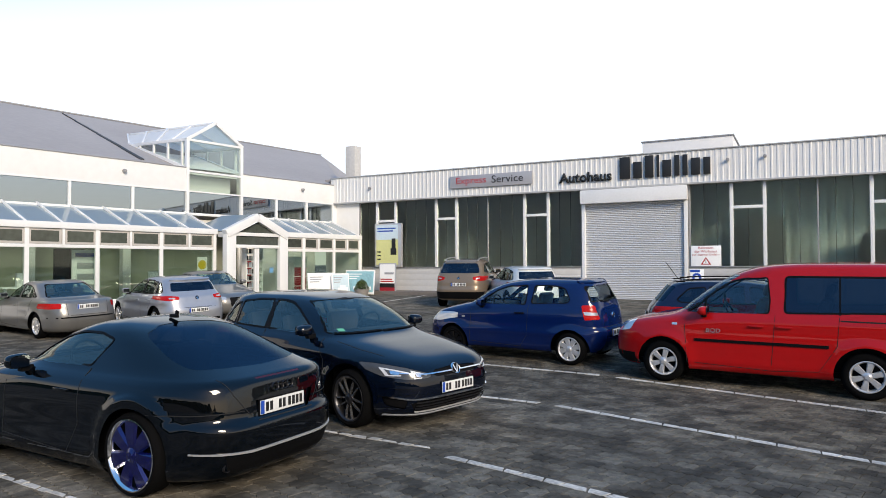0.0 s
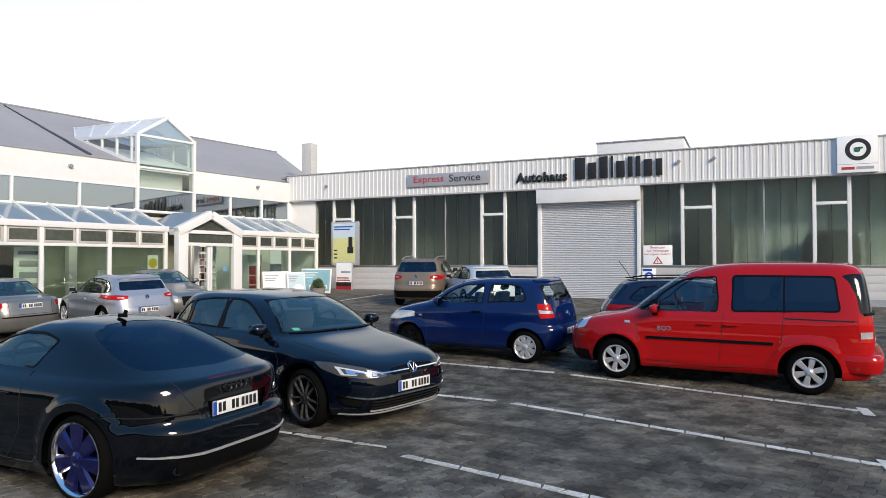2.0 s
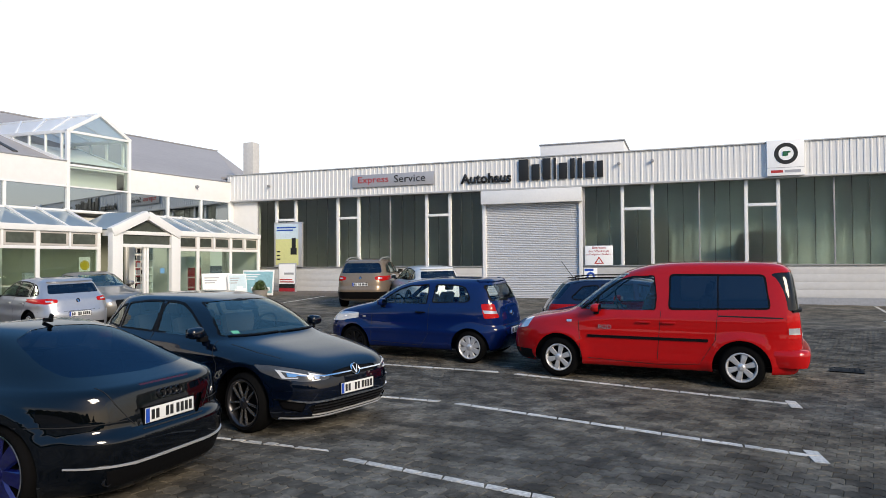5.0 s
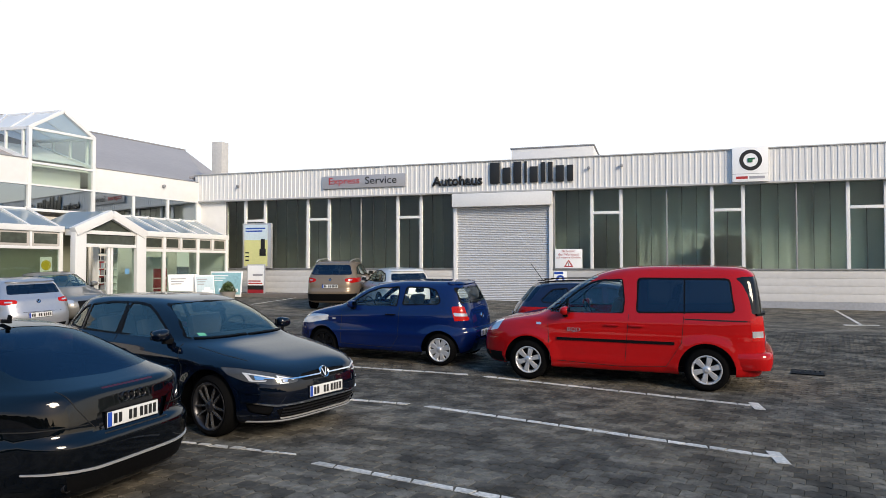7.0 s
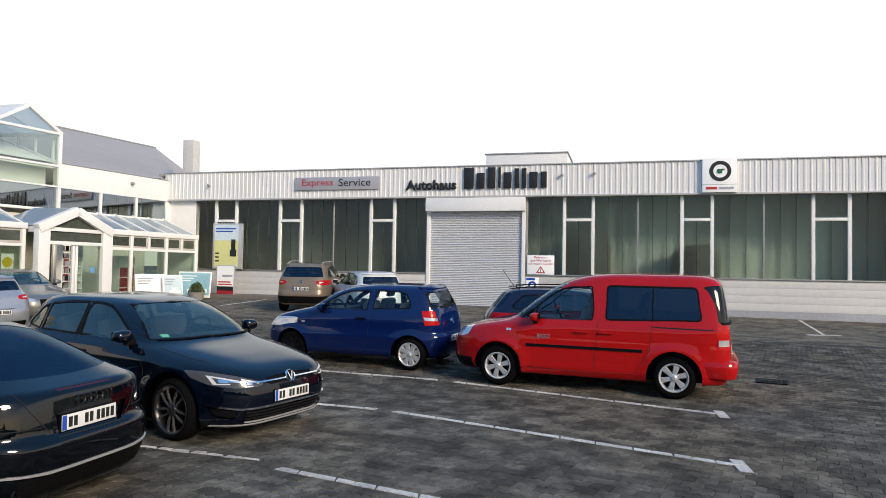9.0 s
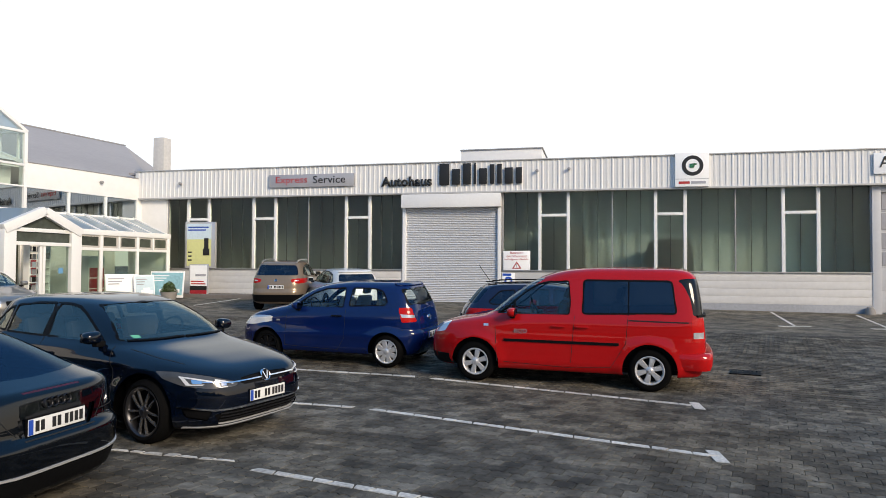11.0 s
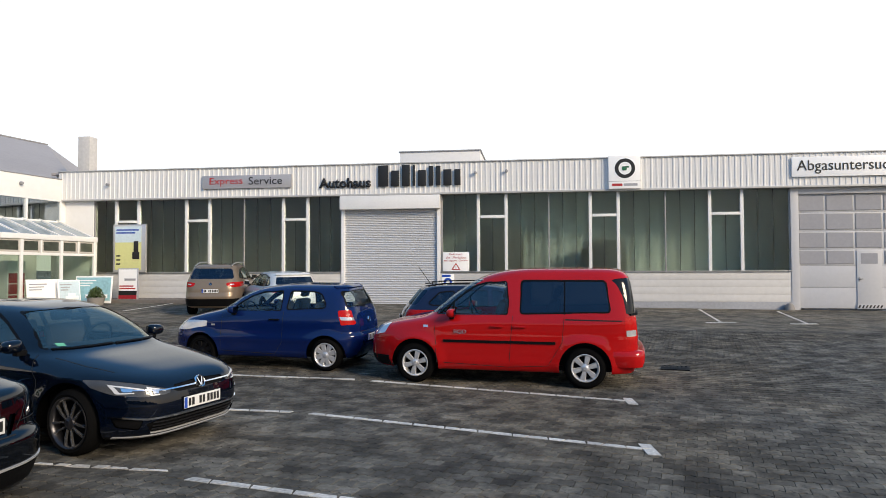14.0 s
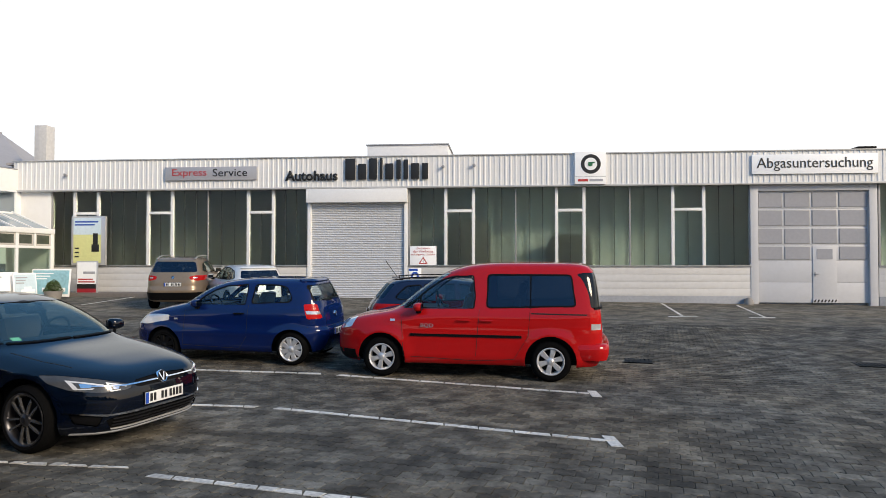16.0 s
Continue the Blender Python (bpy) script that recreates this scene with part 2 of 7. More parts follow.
# darker copy of the wall panel: the left hall's dimness put into the colour
SHADED_PANEL = surface("shaded_wall_panel", (0.15, 0.16, 0.15), 0.7, 0, 0.5, 1.0, per_piece=0.4)


# ---- building blocks ----
def obj(name, verts, faces, mat, parent=None, smooth=0.0, label=""):
    me = bpy.data.meshes.new(name)
    me.from_pydata([tuple(v) for v in verts], [], faces)
    me.materials.append(mat)
    if smooth:
        me.polygons.foreach_set("use_smooth", [True] * len(me.polygons))
        me.set_sharp_from_angle(angle=radians(smooth))
    ob = new(name, me)
    if parent is not None:
        ob.parent = parent
    if label:
        ob["label"] = label
    return ob


def part(name, bm, mat, parent, label="", smooth=35):
    me = bpy.data.meshes.new(name)
    bmesh.ops.recalc_face_normals(bm, faces=bm.faces)
    bm.to_mesh(me)
    bm.free()
    me.materials.append(mat)
    if smooth:
        me.polygons.foreach_set("use_smooth", [True] * len(me.polygons))
        me.set_sharp_from_angle(angle=radians(smooth))
    ob = new(name, me)
    if parent is not None:
        ob.parent = parent
    if label:
        ob["label"] = label
    return ob


def add_box(bm, x0, x1, y0, y1, z0, z1, m=None, bevel=0.0):
    vs = [bm.verts.new((x, y, z)) for x in (x0, x1) for y in (y0, y1) for z in (z0, z1)]
    fs = [bm.faces.new([vs[i] for i in f]) for f in ((0, 1, 3, 2), (4, 6, 7, 5), (0, 4, 5, 1), (2, 3, 7, 6), (0, 2, 6, 4), (1, 5, 7, 3))]
    if bevel:
        es = list({e for f in fs for e in f.edges})
        got = bmesh.ops.bevel(bm, geom=es, offset=bevel, segments=2, affect="EDGES", profile=0.6)
        vs = list({v for f in got["faces"] for v in f.verts} | {v for v in vs if v.is_valid})
    if m is not None:
        for v in vs:
            v.co = m @ v.co
    return vs


def box_part(name, x0, x1, y0, y1, z0, z1, mat, parent, bevel=0.0, m=None, label=""):
    bm = bmesh.new()
    add_box(bm, x0, x1, y0, y1, z0, z1, m, bevel)
    return part(name, bm, mat, parent, label)


def lathe(bm, prof, n=36, m=None):
    """Turn (radius, y) about the y axis."""
    rings = []
    for k in range(n):
        a = 2 * math.pi * k / n
        rings.append([bm.verts.new(((m or Matrix()) @ Vector((r * math.cos(a), y, r * math.sin(a))))) for r, y in prof])
    for k in range(n):
        a, b = rings[k], rings[(k + 1) % n]
        for i in range(len(prof) - 1):
            bm.faces.new((a[i], a[i + 1], b[i + 1], b[i]))


def thing(name, label, category, m, group="", kind=""):
    ob = new(name)
    ob.matrix_world = m
    return tagged(ob, label, category, group, kind)


def text_part(name, body, size_w, size_h, mat, parent, m, thick=0.01, label="", bold=0.0):
    """Letters of the built-in font, scaled to a width and height, standing in the xz plane of m."""
    cu = bpy.data.curves.new(name, "FONT")
    cu.body, cu.size, cu.resolution_u, cu.offset = body, 1.0, 3, bold
    tmp = bpy.data.objects.new("letters", cu)
    scene.collection.objects.link(tmp)
    dg = bpy.context.evaluated_depsgraph_get()
    me0 = tmp.evaluated_get(dg).to_mesh()
    bm = bmesh.new()
    bm.from_mesh(me0)
    tmp.evaluated_get(dg).to_mesh_clear()
    scene.collection.objects.unlink(tmp)
    bpy.data.objects.remove(tmp)
    xs, ys = [v.co.x for v in bm.verts], [v.co.y for v in bm.verts]
    x0, y0, kx, ky = min(xs), min(ys), size_w / (max(xs) - min(xs)), size_h / (max(ys) - min(ys))
    got = bmesh.ops.extrude_face_region(bm, geom=bm.faces[:])
    up = {v for v in got["geom"] if isinstance(v, bmesh.types.BMVert)}
    for v in bm.verts:
        v.co = m @ Vector(((v.co.x - x0) * kx, -thick if v in up else 0.0, (v.co.y - y0) * ky))
    return part(name, bm, mat, parent, label, 0)


def ground_z(x, y):
    """The yard climbs gently towards the workshop and its inner corner."""
    yy = min(max(y, -20.0), 45.0)
    z = 0.0245 * (yy - 11) if yy > 11 else 0.012 * (yy - 11)
    return z - 0.011 * (min(max(x, -30.0), 30.0) - 3) * min(1, max(0, (yy - 9) / 16))


# ---- ground ----
_xs = sorted(set([-1500, -400, -120, -60] + [-40 + 2 * i for i in range(41)] + [60, 120, 400, 1500]))
_ys = sorted(set([-1500, -400, -120, -50] + [-20 + i for i in range(66)] + [70, 150, 400, 1500]))
ground = obj("ground", [(x, y, ground_z(x, y) - (0.012 if y < 20 and -20 < x < 16 else 0.0)) for x in _xs for y in _ys],
             [(i * len(_ys) + j, (i + 1) * len(_ys) + j, (i + 1) * len(_ys) + j + 1, i * len(_ys) + j + 1)
              for i in range(len(_xs) - 1) for j in range(len(_ys) - 1)], PAVER, smooth=60)
tagged(ground, "dark grey weathered concrete block paving of the yard", "ground", kind="structure")

# wooded rise behind the viewer and beside the yard, which the cars and panes mirror
def wooded_rise(x0, y0, x1, y1, high, seed):
    n, vs, fs = 90, [], []
    d = Vector((x1 - x0, y1 - y0, 0))
    s = Vector((-d.y, d.x, 0)).normalized()
    for i in range(n + 1):
        p = Vector((x0, y0, 0)) + d * (i / n)
        for j in range(9):
            k = math.sin(math.pi * j / 8)
            h = high * k * (0.75 + 0.5 * noise.noise(Vector((i * 0.23, j * 0.4, seed))) + 0.25 * noise.noise(Vector((i * 0.9, j * 0.9, seed))))
            q = p + s * (j - 4) * 1.2
            vs.append((q.x + noise.noise(Vector((i, j, seed + 5))) * 0.6, q.y, ground_z(q.x, q.y) - 0.3 + max(0, h)))
    for i in range(n):
        for j in range(8):
            fs.append((i * 9 + j, (i + 1) * 9 + j, (i + 1) * 9 + j + 1, i * 9 + j + 1))
    ob = obj("backdrop", vs, fs, WOODS)
    return tagged(ob, "dark green wooded bank across the road", "woods", kind="structure")


WOODS = surface("far_foliage", (0.04, 0.055, 0.03), 0.9, 0, 0.5, 1.0, 0.8, 3, spec=0.1)
wooded_rise(-90, -32, 90, -32, 5.0, 1.0)


# ---- workshop ----
YF = 26.5                                   # face of the workshop's glazing
hall = thing("workshop_building", "long white workshop with ribbed sheet fascia and frosted glazing", "building", Matrix(), kind="structure")
SILL, HEAD, TOPZ = 1.75, 4.80, 6.04


def wall_run(x0, x1):
    """White lower wall in courses on a grey plinth, below the glazing."""
    z = 0.6
    while z < SILL - 0.06:
        z1 = min(z + 0.27, SILL - 0.04)
        box_part("wall_course", x0, x1, YF - 0.06, YF + 0.24, z + 0.004, z1 - 0.004, LOWER_WALL, hall, 0.004)
        z = z1
    box_part("wall_core", x0 + 0.01, x1 - 0.01, YF - 0.05, YF + 0.22, -0.3, SILL - 0.05, LOWER_WALL, hall)
    box_part("plinth", x0, x1, YF - 0.075, YF + 0.2, -0.3, 0.596, PLINTH if x0 > -5 else LOWER_WALL, hall, 0.005)
    box_part("window_sill", x0, x1, YF - 0.12, YF + 0.1, SILL - 0.04, SILL, GREY_TRIM, hall, 0.006)


wall_run(-18.42, -7.62)
wall_run(-3.6, 9.36)
wall_run(13.9, 30.0)
box_part("corner_wall", -20.4, -18.44, YF - 0.07, YF + 0.2, -0.3, HEAD, WHITE_WALL, hall, 0.006)


JOINT = surface("dark_sealant", (0.03, 0.035, 0.033), 0.7, 0, 0.4, 3.0)


def glazing(x0, x1, vents, bars):
    """Panes between posts; a vent is a narrow bay with a small top light over a tall pane."""
    edges = sorted([x0, x1] + [v for ab in vents for v in ab] + bars)
    for e in edges[1:-1]:
        thin = e in bars
        box_part("window_post", e - (0.025 if thin else 0.06), e + (0.025 if thin else 0.06), YF - (0.01 if thin else 0.05), YF + 0.08, SILL, HEAD, GREY_TRIM if thin else WHITE_TRIM, hall, 0.005)
    for e in (x0, x1):
        box_part("window_post", e - 0.035, e + 0.035, YF - 0.04, YF + 0.08, SILL, HEAD, GREY_TRIM, hall, 0.005)
    for a, b in zip(edges, edges[1:]):
        vent = (a, b) in vents
        e = 0.05 if vent else 0.02
        n = max(1, round((b - a) / 0.52))
        w = (b - a - 2 * e) / n
        if vent:
            box_part("transom", a + 0.06, b - 0.06, YF - 0.045, YF + 0.07, 3.82, 3.93, WHITE_TRIM, hall, 0.005)
            box_part("window_pane", a + e, b - e, YF + 0.03, YF + 0.042, 3.92, HEAD, HALL_GLASS, hall)
        for k in range(n):      # upright lengths of channel glass with dark sealed joints
            x, top = a + e + w * k, 3.83 if vent else HEAD
            box_part("window_pane", x + 0.006, x + w - 0.006, YF + 0.02, YF + 0.032, SILL, top, HALL_GLASS, hall)
            if k:
                box_part("pane_joint", x - 0.009, x + 0.009, YF + 0.012, YF + 0.05, SILL, top, JOINT, hall)


glazing(-18.42, -7.62, [(-17.42, -16.41), (-14.27, -13.25), (-10.07, -9.04)], [-11.76])
glazing(-3.56, 9.33, [(-2.12, -1.04), (2.16, 3.2), (6.52, 7.66)], [0.6, 4.93])
glazing(13.95, 30.0, [(16.0, 17.1), (20.4, 21.5), (25, 26.1)], [18.7, 23])
for _o in [o for o in hall.children if o.name.startswith("window_pane")]:
    _o.visible_shadow = False      # lets the daylight into the hall
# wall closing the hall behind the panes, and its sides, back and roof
# panels left of x = -8 take the darker colour that stands in for shade
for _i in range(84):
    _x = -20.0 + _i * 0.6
    box_part("inner_panel", _x + 0.03, _x + 0.57, YF + 2.2, YF + 2.26, -0.2, 5.85, HALL_PANEL if _x > -8 else SHADED_PANEL, hall, 0.01)
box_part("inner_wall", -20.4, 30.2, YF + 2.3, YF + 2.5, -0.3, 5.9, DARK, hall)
box_part("inner_floor", -20.2, 30.0, YF + 0.25, YF + 2.2, 0.2, 0.4, PLINTH, hall)
box_part("end_wall", 30.0, 30.25, YF, 50, -0.3, 6.0, WHITE_WALL, hall)
box_part("back_wall", -20.4, 30.25, 50, 50.3, -0.3, 6.0, WHITE_WALL, hall)
box_part("end_wall", -20.4, -20.2, YF + 0.21, 50, -0.3, 6.0, WHITE_WALL, hall)
box_part("roof", -20.4, 30.3, YF - 0.12, 50.3, 5.9, 6.0, ROOF, hall)

# ribbed fascia, one sheet a metre
_prof = []
for _i in range(5):
    _u = _i * 0.2
    _prof += [(_u, 0.0), (_u + 0.11, 0.0), (_u + 0.13, -0.018), (_u + 0.18, -0.018)]
_prof.append((1.0, 0.0))


def sheet_mesh():
    bm = bmesh.new()
    lo = [bm.verts.new((u, d, 0)) for u, d in _prof]
    hi = [bm.verts.new((u, d, TOPZ - HEAD - 0.06)) for u, d in _prof]
    for i in range(len(_prof) - 1):
        bm.faces.new((lo[i], lo[i + 1], hi[i + 1], hi[i]))
    me = bpy.data.meshes.new("cladding_sheet")
    bm.to_mesh(me)
    bm.free()
    me.materials.append(CLAD)
    return me


_sheet = sheet_mesh()
for _i in range(50):
    _ob = new("cladding_sheet", _sheet)
    _ob.parent = hall
    _ob.location = (-19.95 + _i, YF - 0.25 + random.uniform(-0.002, 0.002), HEAD + 0.03)
box_part("fascia_core", -19.95, 30.05, YF - 0.24, YF + 0.1, HEAD, TOPZ - 0.05, CLAD, hall)
box_part("parapet_cap", -19.98, 30.1, YF - 0.31, YF + 0.15, TOPZ - 0.04, TOPZ, CAP_TRIM, hall, 0.006)
box_part("drip_edge", -19.96, 30.1, YF - 0.295, YF + 0.05, HEAD - 0.035, HEAD + 0.03, CAP_TRIM, hall, 0.005)
box_part("roof_box", -5.75, -2.25, 29, 33, 5.98, 6.93, CLAD, hall, 0.01)
box_part("roof_box_cap", -5.8, -2.2, 28.95, 33.05, 6.93, 6.98, GREY_TRIM, hall, 0.008)

# roller shutter with hood
shutter = thing("roller_door", "closed light grey slatted roller shutter under a white hood", "door", Matrix(), kind="structure")
box_part("hood", -7.62, -3.6, YF - 0.34, YF + 0.1, 4.22, 4.75, WHITE_TRIM, shutter, 0.012)
for _x in (-7.55, -3.68):
    box_part("guide_rail", _x - 0.07, _x + 0.07, YF - 0.1, YF + 0.1, 0.2, 4.22, WHITE_TRIM, shutter, 0.006)
_bm = bmesh.new()
_slat = [(YF + 0.03, 0.0), (YF - 0.004, 0.012), (YF - 0.012, 0.035), (YF - 0.004, 0.058), (YF + 0.03, 0.07)]
_vs = [[_bm.verts.new((x, y, z)) for y, z in _slat] for x in (-7.49, -3.74)]
for _j in range(4):
    _bm.faces.new((_vs[0][_j], _vs[1][_j], _vs[1][_j + 1], _vs[0][_j + 1]))
_slat0 = part("slat", _bm, SHUTTER, shutter, smooth=60)
_slat0.location.z = 0.44
for _i in range(1, 54):
    _ob = new("slat", _slat0.data)
    _ob.parent = shutter
    _ob.location.z = 0.44 + 0.07 * _i
box_part("bottom_bar", -7.49, -3.74, YF - 0.015, YF + 0.04, 0.36, 0.45, GREY_TRIM, shutter, 0.006)
box_part("shutter_backing", -7.6, -3.6, YF + 0.05, YF + 0.2, 0.2, 4.7, DARK, shutter)

# sectional gate with wicket door
gate = thing("sectional_gate", "closed white sectional gate with glazed rows and a wicket door", "gate", Matrix(), kind="structure")
for _x in (9.48, 13.72):
    box_part("gate_post", _x - 0.14, _x + 0.14, YF - 0.08, YF + 0.15, 0.1, HEAD, GATE_WHITE, gate, 0.008)
box_part("gate_lintel", 9.62, 13.58, YF - 0.07, YF + 0.15, 4.54, HEAD, GATE_WHITE, gate, 0.008)
box_part("gate_backing", 9.5, 13.7, YF + 0.16, YF + 0.3, 0.1, 4.6, PLINTH, gate)
_gx = [9.62, 10.56, 11.55, 12.51, 13.58]
_gz = [1.92, 2.51, 3.18, 3.87, 4.54]
MILK = surface("milky_acrylic_pane", (0.33, 0.33, 0.35), 0.25, 0, 0.08, 2.0)
for _r in range(4):
    box_part("gate_section", 9.62, 13.58, YF + 0.04, YF + 0.09, _gz[_r] + 0.003, _gz[_r + 1] - 0.003, GATE_WHITE, gate, 0.003)
    for _c in range(4):
        _a, _b = _gx[_c] + 0.05, _gx[_c + 1] - 0.05
        if _r == 0 and _c == 2:
            continue
        _f = box_part("pane_frame", _a - 0.012, _b + 0.012, YF + 0.026, YF + 0.05, _gz[_r] + 0.055, _gz[_r + 1] - 0.055, GREY_TRIM, gate, 0.003)
        box_part("pane", _a + 0.01, _b - 0.01, YF + 0.018, YF + 0.04, _gz[_r] + 0.075, _gz[_r + 1] - 0.075, MILK, _f)
for _z0, _z1 in ((0.36, 1.12), (1.12, 1.92)):
    box_part("gate_section", 9.62, 13.58, YF + 0.04, YF + 0.09, _z0 + 0.003, _z1 - 0.003, GATE_WHITE, gate, 0.004)
_w = box_part("wicket_door", 11.6, 12.44, YF + 0.012, YF + 0.06, 0.5, 2.46, GATE_WHITE, gate, 0.006)
box_part("door_pane", 11.74, 12.3, YF + 0.004, YF + 0.02, 1.98, 2.36, MILK, _w)
box_part("door_handle", 11.66, 11.78, YF - 0.05, YF + 0.012, 1.42, 1.45, GREY_TRIM, _w, 0.006)
box_part("lock_plate", 11.65, 11.7, YF + 0.002, YF + 0.014, 1.34, 1.5, GREY_TRIM, _w, 0.002)
_t = box_part("threshold", 11.58, 12.46, YF - 0.01, YF + 0.06, 0.36, 0.5, GATE_WHITE, gate, 0.003)
for _i in range(7):
    _bm = bmesh.new()
    _x = 11.6 + _i * 0.122
    _vv = [_bm.verts.new(p) for p in ((_x, YF - 0.013, 0.38), (_x + 0.06, YF - 0.013, 0.38), (_x + 0.11, YF - 0.013, 0.485), (_x + 0.05, YF - 0.013, 0.485))]
    _bm.faces.new(_vv)
    part("hazard_stripe", _bm, INK, _t)

# signs
def sign(name, label, x0, x1, z0, z1, mat, y=YF - 0.34, deep=0.05):
    ob = thing(name, label, "sign", Matrix.Translation((x0, y, z0)))
    box_part("board", 0, x1 - x0, 0, deep, 0, z1 - z0, mat, ob, 0.006)
    return ob


SIGN_GREY = surface("grey_sign_panel", (0.4, 0.4, 0.42), 0.4, 0.2, 0.05, 2.0)
SIGN_WHITE = surface("white_sign_panel", (0.95, 0.95, 0.94), 0.4, 0, 0.03, 2.0)
_s = sign("service_sign", "grey sign board with red and black lettering on the fascia", -13.42, -9.62, 5.15, 5.68, SIGN_GREY)
text_part("red_lettering", "Express", 1.42, 0.36, RED_INK, _s, Matrix.Translation((0.32, -0.004, 0.09)), 0.012)
text_part("black_lettering", "Service", 1.42, 0.31, INK, _s, Matrix.Translation((2.0, -0.004, 0.14)), 0.012)
_s = thing("fascia_lettering", "large black cut-out letters fixed on the white fascia", "lettering", Matrix.Translation((-8.47, YF - 0.34, 5.08)))
text_part("small_word", "Autohaus", 2.12, 0.4, INK, _s, Matrix.Translation((0, 0.03, 0)), 0.02, bold=0.035)
# the name is given as plain bars, one for each letter
_x = 2.42
for _w, _h in ((0.5, 0.93), (0.42, 0.7), (0.42, 0.93), (0.2, 0.93), (0.42, 0.7), (0.28, 0.86), (0.28, 0.86), (0.42, 0.7), (0.34, 0.7)):
    box_part("name_bar", _x, _x + _w - 0.1, 0.0, 0.04, 0.02, _h * 0.92, INK, _s, 0.012)
    _x += _w * 1.03
_s = sign("brand_sign", "square grey-white sign with a round green and black emblem", 2.82, 3.98, 4.83, 6.06, SIGN_WHITE, YF - 0.40, 0.12)
_bm = bmesh.new()
_c = Matrix.Translation((0.6, -0.004, 0.76)) @ Matrix.Rotation(math.pi, 4, "Z")
lathe(_bm, [(0.24, 0.0), (0.24, 0.012), (0.36, 0.012), (0.37, 0.0)], 40, _c)
_r = part("emblem_ring", _bm, INK, _s)
_bm = bmesh.new()
lathe(_bm, [(0.001, 0.008), (0.235, 0.008)], 36, _c)
part("emblem_field", _bm, SIGN_WHITE, _r)
_bm = bmesh.new()
add_box(_bm, 0.5, 0.66, -0.02, -0.004, 0.68, 0.83, None, 0.03)
add_box(_bm, 0.62, 0.74, -0.02, -0.004, 0.78, 0.84, None, 0.02)
part("emblem_mark", _bm, surface("green_enamel", (0.02, 0.16, 0.07), 0.4, 0, 0.05, 4.0), _r)
for _x0, _x1, _m in ((0.12, 0.5, RED_INK), (0.55, 1.05, SIGN_GREY)):
    box_part("lettering_bar", _x0, _x1, -0.006, 0.0, 0.1, 0.19, _m, _s)
box_part("divider_line", 0.0, 1.16, -0.004, 0.002, 0.27, 0.285, SIGN_GREY, _s)
_s = sign("exhaust_test_sign", "long white sign board with black lettering over the gate", 9.32, 13.77, 5.14, 5.86, SIGN_WHITE)
text_part("lettering", "Abgasuntersuchung", 4.1, 0.5, INK, _s, Matrix.Translation((0.17, -0.004, 0.1)), 0.01)
_s = sign("warning_sign", "white warning board with red lettering and triangle", -3.52, -2.48, 1.76, 2.5, SIGN_WHITE, YF - 0.1, 0.03)
for _t, _w, _z in (("Betreten", 0.5, 0.62), ("der Werkstatt", 0.78, 0.49), ("auf eigene Gefahr", 0.96, 0.36)):
    text_part("lettering", _t, _w, 0.09, RED_INK, _s, Matrix.Translation(((1.04 - _w) / 2, -0.003, _z)), 0.004)
_bm = bmesh.new()
_bm.faces.new([_bm.verts.new(p) for p in ((0.34, -0.004, 0.05), (0.7, -0.004, 0.05), (0.52, -0.004, 0.33))])
_tri = part("triangle", _bm, RED_INK, _s)
_bm = bmesh.new()
_bm.faces.new([_bm.verts.new(p) for p in ((0.41, -0.007, 0.085), (0.63, -0.007, 0.085), (0.52, -0.007, 0.26))])
part("triangle_field", _bm, SIGN_WHITE, _tri)
box_part("exclamation_mark", 0.51, 0.53, -0.01, -0.006, 0.1, 0.21, INK, _tri)
_s = sign("blue_notice", "small blue and white notice below the warning board", -3.57, -3.07, 1.2, 1.64, SIGN_WHITE, YF - 0.1, 0.02)
box_part("blue_band", 0.02, 0.36, -0.004, 0.0, 0.33, 0.42, PLATE_BLUE, _s)
_bm = bmesh.new()
lathe(_bm, [(0.08, 0.0), (0.1, 0.006), (0.15, 0.006), (0.16, 0.0)], 24, Matrix.Translation((0.25, -0.001, 0.14)) @ Matrix.Rotation(math.pi, 4, "Z"))
part("blue_ring", _bm, PLATE_BLUE, _s)
# round fascia lamps
for _x, _z in ((-17.62, 5.42), (-2.2, 5.56), (-1.0, 5.6)):
    _l = thing("fascia_lamp", "small round grey lamp on the fascia", "lamp", Matrix.Translation((_x, YF - 0.29, _z)), "fascia lamps")
    _bm = bmesh.new()
    lathe(_bm, [(0.001, 0.0), (0.05, 0.0), (0.06, -0.03), (0.06, -0.12), (0.001, -0.13)], 16, Matrix.Rotation(0, 4, "X"))
    part("housing", _bm, GREY_TRIM, _l)

# ---- showroom ----
DARK_PANE = surface("dark_casement_pane", (0.06, 0.07, 0.058), 0.06, 0, 0.4, 1.5)
TH = radians(10)
SHOW = Matrix.Translation((-19.84, 26.25, 0)) @ Matrix(((-math.sin(TH), math.cos(TH), 0, 0), (-math.cos(TH), -math.sin(TH), 0, 0), (0, 0, 1, 0), (0, 0, 0, 1)))
# in the showroom's own measure x runs along the front towards the street, y out into the yard, z up
show = thing("showroom_building", "white showroom with grey hipped roof, glazed gable and lean-to glass front", "building", SHOW, kind="structure")
LEN = 24.0
MUL = [0.03, 1.65, 3.37, 5.17, 7.69, 9.85, 12.05, 14.2, 16.4, 18.6, 20.8, 23.0]
box_part("parapet", 0.0, 5.2, -0.3, 0.06, 4.79, 5.68, WHITE_WALL, show, 0.01)
box_part("parapet", 7.68, LEN, -0.3, 0.06, 4.79, 5.68, WHITE_WALL, show, 0.01)
